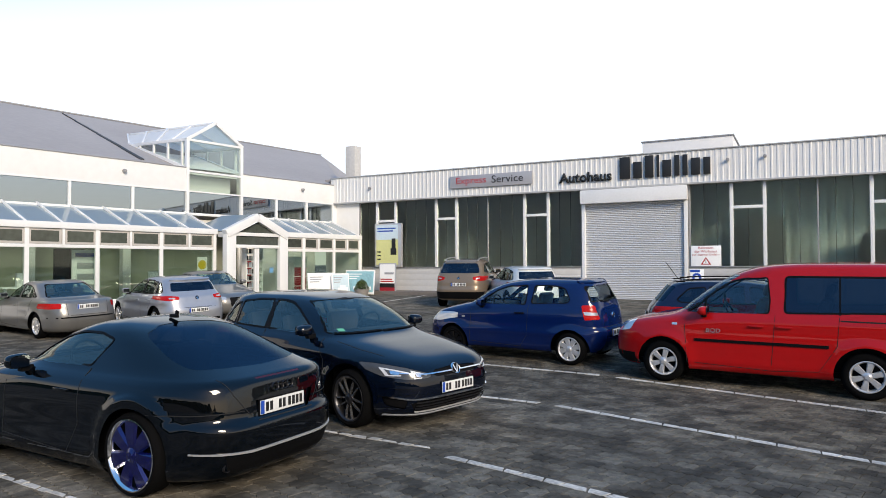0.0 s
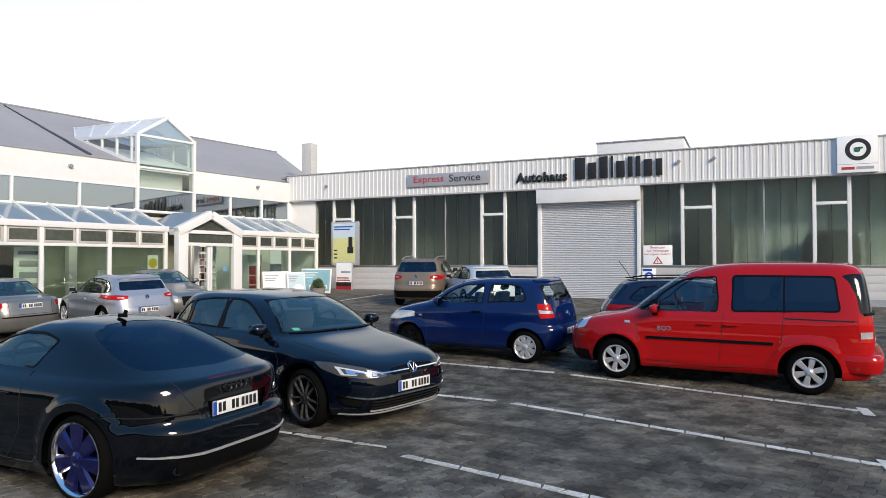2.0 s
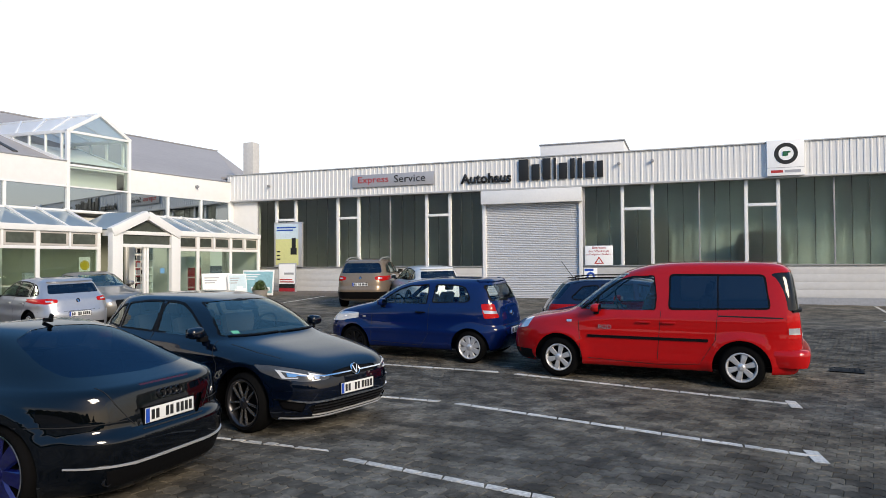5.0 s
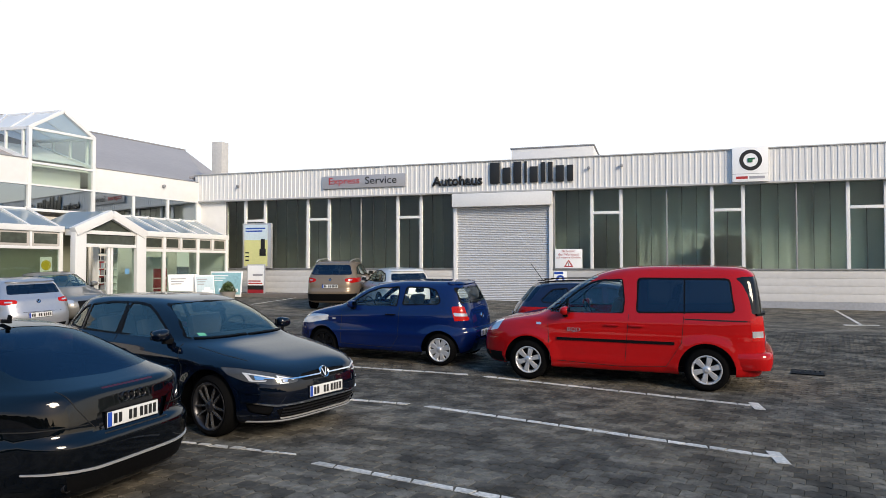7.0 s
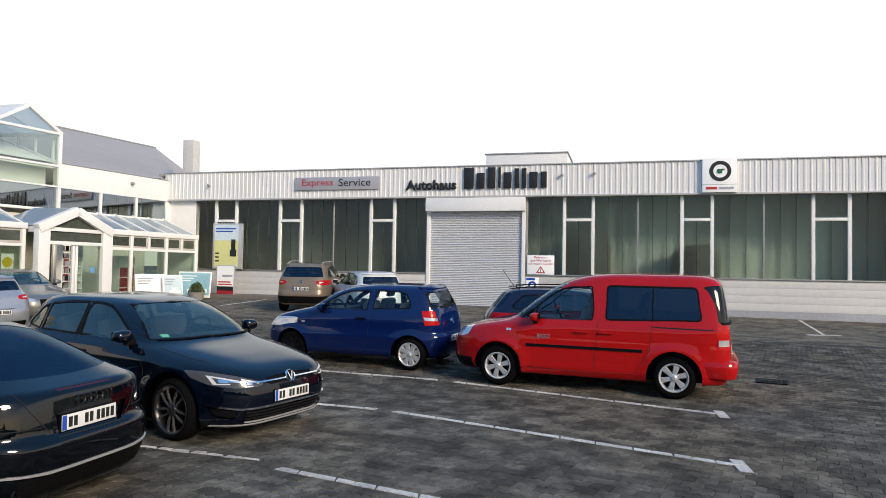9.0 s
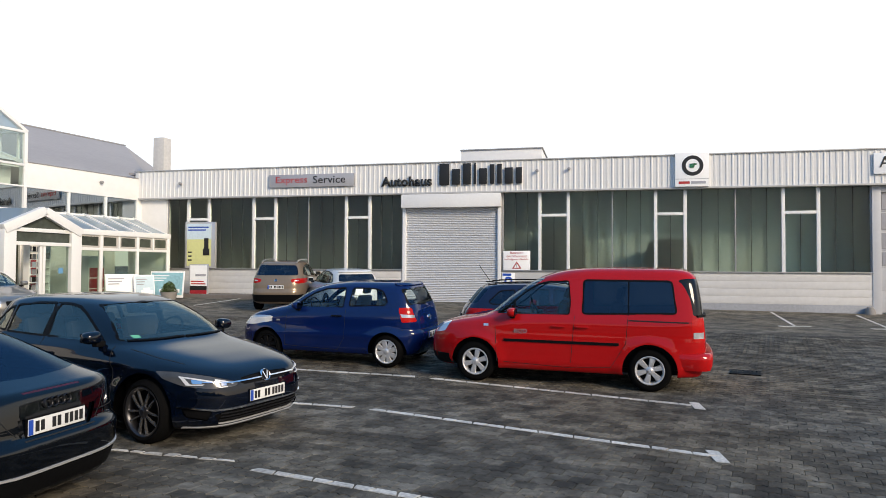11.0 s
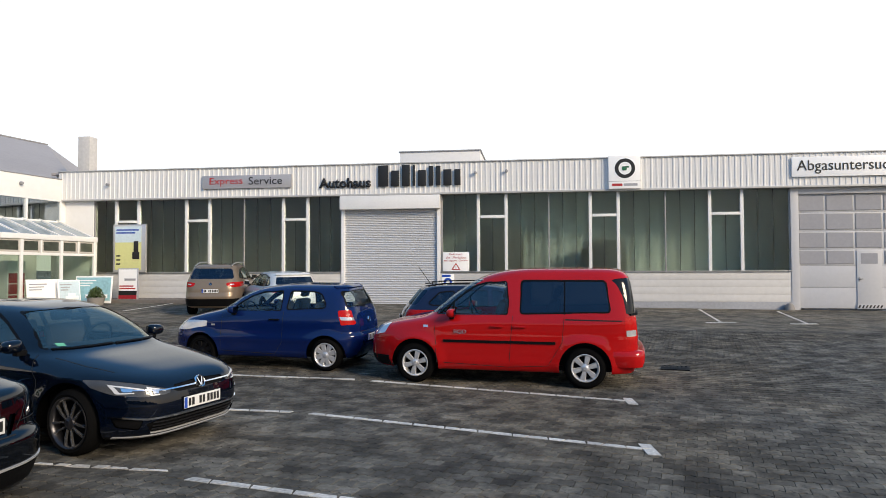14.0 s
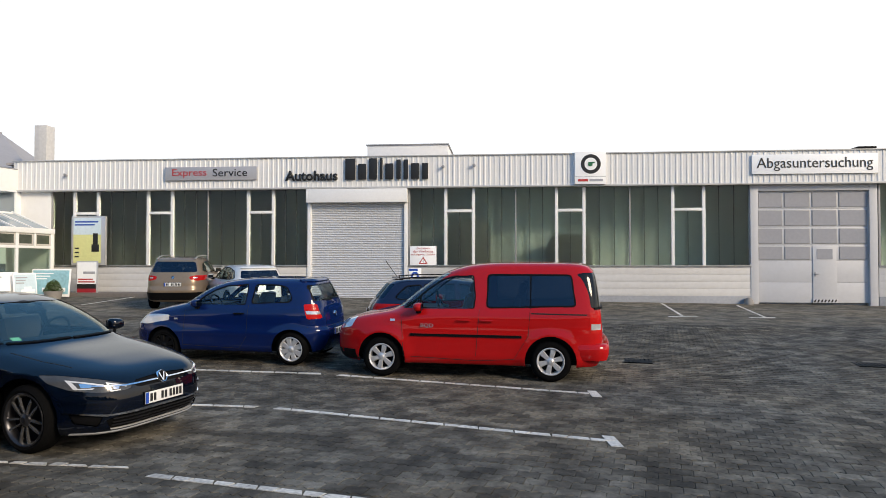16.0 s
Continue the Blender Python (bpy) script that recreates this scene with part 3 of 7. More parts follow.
box_part("window_head", -0.1, LEN, -0.1, 0.075, 4.74, 4.80, WHITE_TRIM, show, 0.006)
box_part("window_foot", -0.1, LEN, -0.1, 0.09, 3.82, 3.92, WHITE_TRIM, show, 0.006)
for _a, _b in zip(MUL, MUL[1:]):
    box_part("upper_pane", _a + 0.03, _b - 0.03, -0.02, -0.008, 3.9, 4.76, UPPER_GLASS, show)
for _x in MUL:
    box_part("upper_mullion", _x - 0.045, _x + 0.045, -0.06, 0.07, 3.9, 4.76, WHITE_TRIM, show, 0.006)
box_part("corner_pier", -1.2, 0.0, -0.3, 0.05, -0.3, 5.68, WHITE_WALL, show, 0.01)
LEAD = surface("weathered_lead", (0.07, 0.07, 0.072), 0.7, 0.2, 0.6, 2.0)
# roof: slope to a ridge, hipped at the yard end
_hip = [(-1.0, -0.2, 5.66), (LEN + 6, -0.2, 5.66), (LEN + 6, -12, 9.65), (-9.85, -12, 9.65), (-13.5, -12, 8.0), (-13.5, -20, 5.66), (LEN + 6, -20, 5.66), (-6.3, -0.2, 5.66)]
obj("roof", _hip, [(0, 1, 2, 3), (0, 3, 4, 7), (3, 2, 6, 5), (3, 5, 4)], ROOF, show, label="grey membrane roof")
_a, _b = Vector((7.65, -11.4, 9.46)), Vector((8.95, -1.05, 5.96))
_m = Matrix.Translation(_a) @ (_b - _a).to_track_quat("X", "Z").to_matrix().to_4x4()
for _i in range(10):      # lead strip, wider and more worn towards the foot
    _u, _w = (_b - _a).length / 10, 0.018 + 0.007 * _i
    box_part("valley_flashing", _u * _i, _u * (_i + 1) + 0.02, -_w + 0.012 * math.sin(_i * 2.1), _w + 0.012 * math.sin(_i * 2.1), -0.02, 0.04, LEAD, show, 0.01, _m)
box_part("ridge_cap", -9.85, LEN + 6, -12.1, -11.9, 9.63, 9.7, GREY_TRIM, show, 0.01)
box_part("eaves_flashing", 7.7, LEN, -0.34, 0.08, 5.67, 5.71, GREY_TRIM, show, 0.006)
box_part("eaves_flashing", 0.0, 5.18, -0.34, 0.08, 5.67, 5.71, GREY_TRIM, show, 0.006)
box_part("back_wall", -6, LEN + 6, -19.9, -19.6, -0.3, 5.66, WHITE_WALL, show)
box_part("street_wall", LEN + 5.7, LEN + 6, -19.6, -0.3, -0.3, 5.66, WHITE_WALL, show)
box_part("front_wall_end", LEN, LEN + 6, -0.3, 0.05, -0.3, 5.66, WHITE_WALL, show)
box_part("inner_wall", 0, LEN, -6.1, -6.0, -0.3, 5.6, WHITE_WALL, show)
box_part("inner_ceiling", 0, LEN, -6.0, -0.3, 5.5, 5.6, WHITE_WALL, show)
box_part("gallery_floor", 0, LEN, -6.0, -1.2, 3.55, 3.75, WHITE_WALL, show)
box_part("inner_floor", 0, LEN + 5, -6.0, 2.4, 0.3, 0.42, GREY_TRIM, show)

# glazed gable bay through the roof
bay = show
EAV, APEX, GA, GB = 6.8, 7.63, 5.2, 7.68
for _x in (GA, GB):
    box_part("bay_post", _x - 0.06, _x + 0.06, -0.06, 0.1, 3.82, EAV, WHITE_TRIM, bay, 0.008)
box_part("bay_rail", GA, GB, -0.05, 0.09, 5.52, 5.6, WHITE_TRIM, bay, 0.006)
box_part("bay_rail", GA, GB, -0.05, 0.09, EAV - 0.05, EAV + 0.04, WHITE_TRIM, bay, 0.006)
_mid = (GA + GB) / 2
for _p, _q in (((GA - 0.05, EAV), (_mid, APEX)), ((GB + 0.05, EAV), (_mid, APEX))):
    _len = math.hypot(_q[0] - _p[0], _q[1] - _p[1])
    _m = Matrix.Translation((_p[0], 0, _p[1])) @ Matrix.Rotation(-math.atan2(_q[1] - _p[1], _q[0] - _p[0]), 4, "Y")
    box_part("gable_bar", 0, _len, -0.06, 0.1, -0.06, 0.06, WHITE_TRIM, bay, 0.006, _m)
box_part("bay_pane", GA + 0.05, GB - 0.05, 0.0, 0.012, 4.8, 5.53, SHOP_GLASS, bay)
box_part("bay_pane", GA + 0.05, GB - 0.05, 0.0, 0.012, 5.59, EAV - 0.04, SHOP_GLASS, bay)
obj("gable_pane", [(GA, 0.005, EAV), (GB, 0.005, EAV), (_mid, 0.005, APEX)], [(0, 1, 2)], SHOP_GLASS, bay)
obj("bay_lining", [(GA + 0.1, -0.25, 5.72), (GB - 0.1, -0.25, 5.72), (GB - 0.1, -3.0, 6.68), (GA + 0.1, -3.0, 6.68)], [(0, 1, 2, 3)], WHITE_WALL, bay)
box_part("bay_back", GA + 0.1, GB - 0.1, -0.7, -0.6, 4.8, 5.7, WHITE_WALL, bay)
for _x, _z in ((1.95, 5.3), (3.3 + 6.9, 5.28)):
    _bm = bmesh.new()
    lathe(_bm, [(0.001, 0.16), (0.05, 0.15), (0.07, 0.1), (0.07, 0.02), (0.04, 0.0)], 16, Matrix.Translation((_x, 0.06, _z)))
    part("wall_lamp", _bm, GREY_TRIM, bay)
# sides that run back to the roof slope, and the glass roof
SLOPE = (9.65 - 5.66) / 11.8
DEEP, BACK, EAV_B, APEX_B = -4.6, -7.2, 7.08, 8.04      # where eaves and ridge meet the main roof, rising a little backwards
eav_z = lambda y: EAV + (EAV_B - EAV) * y / DEEP
for _x in (GA, GB):
    _d = Vector((0, DEEP, EAV_B - EAV))
    _m = Matrix.Translation((_x, 0, EAV)) @ _d.to_track_quat("X", "Z").to_matrix().to_4x4()
    box_part("bay_eaves", 0, _d.length, -0.05, 0.05, -0.06, 0.06, WHITE_TRIM, bay, 0.006, _m)
    for _y in (-0.35, -1.4, -2.5, -3.6):
        box_part("bay_side_post", _x - 0.04, _x + 0.04, _y - 0.045, _y + 0.045, 5.62 - _y * SLOPE, eav_z(_y), WHITE_TRIM, bay, 0.005)
    obj("bay_side_pane", [(_x, 0, 5.7), (_x, 0, EAV), (_x, DEEP, EAV_B)], [(0, 1, 2)], SHOP_GLASS, bay)
    _a, _b = Vector((_x, -0.1, 5.64)), Vector((_x, DEEP, EAV_B))
    _m = Matrix.Translation(_a) @ (_b - _a).to_track_quat("X", "Z").to_matrix().to_4x4()
    box_part("bay_kerb", 0, (_b - _a).length, -0.06, 0.06, -0.05, 0.12, WHITE_TRIM, bay, 0.006, _m)
    obj("bay_roof_pane", [(_x, 0, EAV + 0.03), (_mid, 0, APEX), (_mid, BACK, APEX_B), (_x, DEEP, EAV_B + 0.03)], [(0, 1, 2, 3)], BAY_ROOF, bay)
    for _k in range(5):
        _f = _k / 4
        _ya, _yb = DEEP * _f, BACK * _f
        _d = Vector((_mid - _x, _yb - _ya, APEX + (APEX_B - APEX) * _f - eav_z(_ya)))
        _m = Matrix.Translation((_x, _ya, eav_z(_ya) + 0.03)) @ _d.to_track_quat("X", "Z").to_matrix().to_4x4()
        box_part("bay_rafter", 0, _d.length, -0.035, 0.035, -0.03, 0.05, WHITE_TRIM, bay, 0.005, _m)
_d = Vector((0, BACK - 0.1, APEX_B - APEX))
_m = Matrix.Translation((_mid, 0.1, APEX)) @ _d.to_track_quat("X", "Z").to_matrix().to_4x4()
box_part("bay_ridge", 0, _d.length, -0.05, 0.05, -0.03, 0.05, WHITE_TRIM, bay, 0.006, _m)

# lean-to glass front
CW, EZ, TZ = 2.0, 3.1, 2.46
COLS = [0.2, 1.01, 1.8, 2.7, 3.51, 4.59]
COLS2 = [7.76, 8.79, 9.85, 10.93, 12.02, 13.05, 14.08, 15.1, 16.2, 17.3, 18.4, 19.5, 20.6, 21.7, 22.8, 23.9]


def lean_to(cols):
    a, b = cols[0], cols[-1]
    box_part("eaves_beam", a - 0.1, b + 0.1, CW - 0.09, CW + 0.1, EZ - 0.1, EZ + 0.1, WHITE_TRIM, show, 0.012)
    box_part("transom_rail", a, b, CW - 0.05, CW + 0.06, TZ - 0.05, TZ + 0.05, WHITE_TRIM, show, 0.008)
    box_part("sill_rail", a, b, CW - 0.06, CW + 0.07, 0.3, 0.75, WHITE_TRIM, show, 0.008)
    for i, x in enumerate(cols):
        big = i % 2 == 0 or i == len(cols) - 1
        box_part("front_post", x - (0.06 if big else 0.035), x + (0.06 if big else 0.035), CW - 0.06, CW + 0.075, 0.3 if big else TZ, EZ - 0.1, WHITE_TRIM, show, 0.008)
        d = Vector((0, -CW, 3.87 - EZ))
        m = Matrix.Translation((x, CW, EZ + 0.06)) @ d.to_track_quat("X", "Z").to_matrix().to_4x4()
        box_part("roof_bar", 0, d.length, -0.03, 0.03, -0.03, 0.04, WHITE_TRIM, show, 0.006, m)
    for x0, x1 in zip(cols, cols[1:]):
        f = box_part("top_light_frame", x0 + 0.05, x1 - 0.05, CW - 0.02, CW + 0.03, TZ + 0.06, EZ - 0.11, SHADED_TRIM, show, 0.004)
        box_part("top_light", x0 + 0.12, x1 - 0.12, CW + 0.026, CW + 0.036, TZ + 0.13, EZ - 0.17, DARK_PANE, f)
        obj("roof_pane", [(x0, CW, EZ + 0.08), (x1, CW, EZ + 0.08), (x1, 0, 3.88), (x0, 0, 3.88)], [(0, 1, 2, 3)], ROOF_GLASS, show)
    even = [c for i, c in enumerate(cols) if i % 2 == 0 or i == len(cols) - 1]
    for x0, x1 in zip(even, even[1:]):
        box_part("front_pane", x0 + 0.05, x1 - 0.05, CW, CW + 0.012, 0.74, TZ - 0.04, FRONT_GLASS, show)


lean_to(COLS)
lean_to(COLS2)
box_part("lean_to_end", 0.1, 0.2, 0.05, CW + 0.06, 0.2, EZ, WHITE_TRIM, show, 0.008)
# gabled porch
PA, PB, PW = 5.1, 7.5, 2.6
for _x in (PA, PB):
    box_part("porch_post", _x - 0.2, _x + 0.2, PW - 0.14, PW + 0.14, 0.2, 3.1, WHITE_TRIM, show, 0.012)
    box_part("porch_side", _x - 0.1, _x + 0.1, CW, PW - 0.1, 2.9, 3.1, WHITE_TRIM, show, 0.01)
_mid = (PA + PB) / 2
for _p in (PA - 0.2, PB + 0.2):
    _dx, _dz = _mid - _p, 3.68 - 3.0
    _m = Matrix.Translation((_p, PW, 3.0)) @ Matrix.Rotation(-math.atan2(_dz, _dx), 4, "Y")
    box_part("porch_gable", 0, math.hypot(_dx, _dz), -0.12, 0.18, -0.16, 0.14, WHITE_TRIM, show, 0.01, _m)
    obj("porch_roof", [(_p, PW + 0.1, 3.1), (_mid, PW + 0.1, 3.8), (_mid, 0.3, 3.86), (_p, 0.3, 3.2)], [(0, 1, 2, 3)], ROOF_GLASS, show)
box_part("porch_rail", PA, PB, PW - 0.05, PW + 0.08, 2.95, 3.08, WHITE_TRIM, show, 0.008)
box_part("porch_rail", PA, PB, PW - 0.05, PW + 0.08, 2.5, 2.62, WHITE_TRIM, show, 0.008)
obj("porch_gable_pane", [(PA + 0.3, PW, 3.08), (PB - 0.3, PW, 3.08), (_mid, PW, 3.6)], [(0, 1, 2)], DARK_PANE, show)
box_part("porch_top_pane", PA + 0.1, PB - 0.1, PW, PW + 0.012, 2.62, 2.95, DARK_PANE, show)
_d = box_part("glass_door", PA + 0.14, _mid - 0.05, PW - 0.03, PW - 0.018, 0.5, 2.5, FRONT_GLASS, show)
for _x in (PA + 0.14, _mid - 0.06, _mid + 0.06, PB - 0.14):
    box_part("door_stile", _x - 0.045, _x + 0.045, PW - 0.06, PW + 0.03, 0.45, 2.5, WHITE_TRIM, show, 0.006)
# partition, print and leaflet rack seen through the entrance
box_part("partition", 0.25, 4.6, -1.1, -1.0, 0.4, 3.5, WHITE_WALL, show)
box_part("door_print", 5.5, 5.68, PW - 0.015, PW - 0.01, 1.55, 1.75, surface("blue_print", (0.12, 0.3, 0.5), 0.5, 0, 0.3, 6.0), show)
_w = thing("wall_poster", "dark red poster on the white partition", "poster", SHOW @ Matrix.Translation((3.95, -0.98, 1.0)))
box_part("print", 0, 0.5, 0, 0.012, 0, 1.1, surface("wine_red_print", (0.3, 0.04, 0.05), 0.5, 0, 0.5, 5.0), _w, 0.003)
box_part("print_band", 0.06, 0.44, 0.012, 0.016, 0.12, 0.36, WHITE_TRIM, _w)
chimney = box_part("chimney", -20.74, -20.16, 28.5, 29.05, 5.9, 8.0, surface("weathered_render", (0.55, 0.535, 0.51), 0.85, 0, 0.15, 2.0, 0.2, 30), None, 0.015)
tagged(chimney, "white rendered square chimney behind the roof corner", "chimney", kind="structure")

# dark hulls of vehicles behind the frosted panes
for _x, _w, _h in ((2.75, 1.8, 2.6), (-1.3, 1.8, 3.2)):
    _v = thing("indoor_vehicle", "dark vehicle standing inside behind frosted panes", "vehicle", Matrix.Translation((_x, YF + 1.2, 0.4)))
    _bm = bmesh.new()
    add_box(_bm, -_w / 2, _w / 2, -0.7, 0.7, 0.25, _h, None, 0.6)
    part("hull", _bm, surface("dim_vehicle_paint", (0.03, 0.036, 0.034), 0.8, 0, 0.4, 1.5), _v)
    for _sx in (-1, 1):
        _bm = bmesh.new()
        lathe(_bm, [(0.001, 0.0), (0.3, 0.0), (0.32, 0.03), (0.32, 0.2), (0.3, 0.22), (0.001, 0.22)], 24, Matrix.Translation((_sx * _w * 0.36, -0.8, 0.32)))
        part("tyre", _bm, RUBBER, _v)

# ---- boards and plants by the entrance ----
YELLOW = surface("yellow_green_print", (0.68, 0.68, 0.3), 0.45, 0, 0.1, 3.0)
PALE_BLUE = surface("pale_blue_print", (0.6, 0.72, 0.78), 0.45, 0, 0.15, 3.0)
TEAL = surface("teal_print", (0.3, 0.56, 0.62), 0.45, 0, 0.3, 2.5)
RED_PRINT = surface("dark_red_print", (0.35, 0.02, 0.03), 0.45, 0, 0.1, 3.0)
_p = thing("poster_case", "tall aluminium poster case with a yellow and pale blue advert", "poster", Matrix.Translation((-17.45, YF - 0.2, 1.75)))
box_part("case", 0, 1.46, 0, 0.14, 0, 2.0, ALLOY, _p, 0.015)
box_part("poster_sheet", 0.1, 1.28, -0.006, 0.02, 0.1, 1.92, YELLOW, _p)
box_part("poster_top", 0.1, 1.28, -0.009, -0.005, 1.25, 1.92, PALE_BLUE, _p)
for _i, _w in enumerate((1.0, 0.85)):
    box_part("headline_bar", 0.16, 0.16 + _w, -0.013, -0.008, 1.74 - _i * 0.12, 1.8 - _i * 0.12, PLATE_BLUE, _p)
for _i in range(3):
    box_part("text_bar", 0.16, 0.34, -0.01, -0.005, 0.32 + _i * 0.17, 0.38 + _i * 0.17, INK, _p)
_bm = bmesh.new()
add_box(_bm, 0.88, 1.2, -0.012, -0.006, 0.55, 0.85, None, 0.003)
add_box(_bm, 0.94, 1.15, -0.014, -0.006, 0.85, 1.3, None, 0.003)
part("seat_picture", _bm, INK, _p)
_p = thing("pavement_sign", "aluminium pavement sign with white and dark red poster", "sign", Matrix.Translation((-16.55, 25.3, ground_z(-16.1, 25.3))))
box_part("frame", 0, 0.88, 0, 0.06, 0.08, 1.36, ALLOY, _p, 0.012)
box_part("poster_sheet", 0.05, 0.83, -0.008, 0.01, 0.13, 1.31, SIGN_WHITE, _p)
box_part("red_panel", 0.05, 0.83, -0.012, -0.006, 0.13, 0.28, RED_PRINT, _p)
box_part("dark_panel", 0.05, 0.83, -0.012, -0.006, 0.28, 0.46, INK, _p)
for _i, (_w, _m) in enumerate(((0.6, RED_INK), (0.68, RED_INK))):
    box_part("text_bar", 0.09, 0.09 + _w, -0.012, -0.006, 0.62 - _i * 0.1, 0.67 - _i * 0.1, _m, _p)
box_part("car_picture", 0.3, 0.78, -0.012, -0.006, 0.86, 0.95, SIGN_GREY, _p, 0.002)
box_part("foot", 0.02, 0.86, -0.28, 0.3, 0.0, 0.07, DARK, _p, 0.02)
for _x0, _x1, _y, _z1, _m, _lab in ((-17.75, -16.2, 24.35, 1.08, TEAL, "white-framed board with teal picture"), (1.5, 2.5, 2.75, 0.98, PALE_BLUE, "small white board with pale blue sketch"), (2.1, 3.6, 2.5, 1.05, SIGN_WHITE, "white advert board with faint lettering")):
    _m0 = Matrix.Translation((_x0, _y, 0)) if _x0 < 0 else SHOW @ Matrix.Translation((_x1, _y, 0)) @ Matrix.Rotation(math.pi, 4, "Z")
    _m0.translation.z = ground_z(_m0.translation.x, _m0.translation.y)
    _p = thing("advert_board", _lab + " standing on the paving", "sign", _m0 @ Matrix.Rotation(radians(-6), 4, "X"))
    _w = _x1 - _x0
    box_part("frame", 0, _w, 0, 0.04, 0.02, _z1, SIGN_WHITE, _p, 0.008)
    box_part("print", 0.05, _w - 0.05, -0.006, 0.004, 0.12, _z1 - 0.06, _m, _p)
    for _i in range(3):
        box_part("text_bar", 0.1, 0.1 + _w * (0.5 - 0.08 * _i), -0.01, -0.005, _z1 - 0.2 - _i * 0.1, _z1 - 0.16 - _i * 0.1, SIGN_GREY if _m is not TEAL else SIGN_WHITE, _p)
    if _m is not SIGN_WHITE:
        _bm = bmesh.new()
        add_box(_bm, _w * 0.3, _w * 0.9, -0.012, -0.005, 0.22, 0.36, None, 0.003)
        add_box(_bm, _w * 0.42, _w * 0.75, -0.012, -0.005, 0.36, 0.46, None, 0.003)
        part("car_picture", _bm, SIGN_WHITE, _p)

LEAF = surface("shrub_leaf", (0.06, 0.1, 0.025), 0.55, 0, 0.3, 8.0, per_piece=0.5)
STONE = surface("planter_concrete", (0.25, 0.23, 0.21), 0.9, 0, 0.2, 6.0, 0.4, 50)


def planter(x, y, size, leaves, label):
    p = thing("potted_shrub", label, "plant", Matrix.Translation((x, y, ground_z(x, y))))
    bm = bmesh.new()
    lathe(bm, [(0.001, 0.0), (0.3 * size, 0.0), (0.38 * size, 0.34 * size), (0.34 * size, 0.34 * size), (0.32 * size, 0.28 * size), (0.001, 0.28 * size)], 20, Matrix.Rotation(radians(90), 4, "X"))
    part("pot", bm, STONE, p)
    rnd = random.Random(int(x * 100))
    vs, fs = [], []
    for i in range(leaves):
        a, r, h = rnd.uniform(0, 6.28), 0.36 * size * rnd.random() ** 0.5, rnd.random()
        c = Vector((r * math.cos(a) * (1.1 - 0.5 * h), r * math.sin(a) * (1.1 - 0.5 * h), size * (0.34 + 0.55 * h * (1 - r / size))))
        m = Euler((rnd.uniform(-1, 1), rnd.uniform(-1, 1), rnd.uniform(0, 6.28))).to_matrix()
        k = len(vs)
        s = 0.05 * size * rnd.uniform(0.7, 1.3)
        vs += [c + m @ Vector(q) for q in ((-s, 0, 0), (0, -s * 0.5, s * 0.2), (s, 0, 0), (0, s * 0.5, s * 0.2))]
        fs += [(k, k + 1, k + 2), (k, k + 2, k + 3)]
    ob = obj("foliage", vs, fs, LEAF, p)
    ob["kind"] = "stuff"
    bm = bmesh.new()
    for i in range(6):
        a = i * 1.05
        add_box(bm, -0.008, 0.008, -0.008, 0.008, 0, 0.45 * size, Matrix.Translation((0, 0, 0.26 * size)) @ Euler((0.4 * math.cos(a), 0.4 * math.sin(a), 0)).to_matrix().to_4x4())
    part("stem", bm, DARK, p)


planter(-16.5, 23.9, 0.85, 700, "round green shrub in a concrete planter")
planter(-17.2, 21.6, 0.5, 350, "low dark green plant in a concrete bowl")

# raised pavement strip along the wall and entrance
kerb_mat = surface("pavement_concrete", (0.16, 0.14, 0.125), 0.85, 0, 0.25, 2.0, 0.3, 60)
_bm = bmesh.new()
add_box(_bm, -18.3, -11.0, 25.0, YF - 0.06, 0.3, 0.68, None, 0.02)
tagged(part("pavement", _bm, kerb_mat, None), "narrow raised concrete pavement along the workshop wall", "pavement", kind="structure")

# ---- inside the showroom ----
def in_show(name, label, category, x, y, z=0.42):
    return thing(name, label, category, SHOW @ Matrix.Translation((x, y, z)))


_p = in_show("display_panel", "white display panel with rows of car pictures", "poster", 11.6, 1.3)
box_part("panel", 0, 0.9, 0, 0.05, 0.0, 1.95, SIGN_WHITE, _p, 0.01)
for _i in range(4):
    box_part("picture", 0.12, 0.75, 0.05, 0.056, 0.25 + _i * 0.36, 0.45 + _i * 0.36, SIGN_GREY, _p, 0.002)
box_part("headline_bar", 0.1, 0.8, 0.05, 0.056, 1.72, 1.84, PLATE_BLUE, _p)
_p = in_show("yellow_poster", "small yellow round poster behind the front pane", "poster", 7.95, 1.85, 1.45)
box_part("card", 0, 0.4, 0, 0.01, 0.0, 0.7, SIGN_WHITE, _p)
_bm = bmesh.new()
lathe(_bm, [(0.001, 0.012), (0.17, 0.012), (0.17, 0.0)], 24, Matrix.Translation((0.2, 0.006, 0.42)))
part("disc", _bm, surface("yellow_print", (0.7, 0.5, 0.03), 0.5, 0, 0.05, 4.0), _p)
_p = in_show("rack", "white rack of leaflets inside the porch", "shelf", 5.35, 1.4)
for _i in range(7):
    box_part("shelf", 0, 0.75, 0, 0.3, 0.25 + _i * 0.27, 0.28 + _i * 0.27, SIGN_WHITE, _p, 0.005)
    for _k in range(4):
        box_part("leaflet", 0.05 + _k * 0.17, 0.18 + _k * 0.17, 0.1, 0.12, 0.28 + _i * 0.27, 0.46 + _i * 0.27, (INK, SIGN_GREY, PALE_BLUE, SIGN_GREY)[(_i + _k) % 4], _p)
box_part("upright", -0.03, 0.0, 0, 0.3, 0, 2.2, SIGN_WHITE, _p)
box_part("upright", 0.75, 0.78, 0, 0.3, 0, 2.2, SIGN_WHITE, _p)
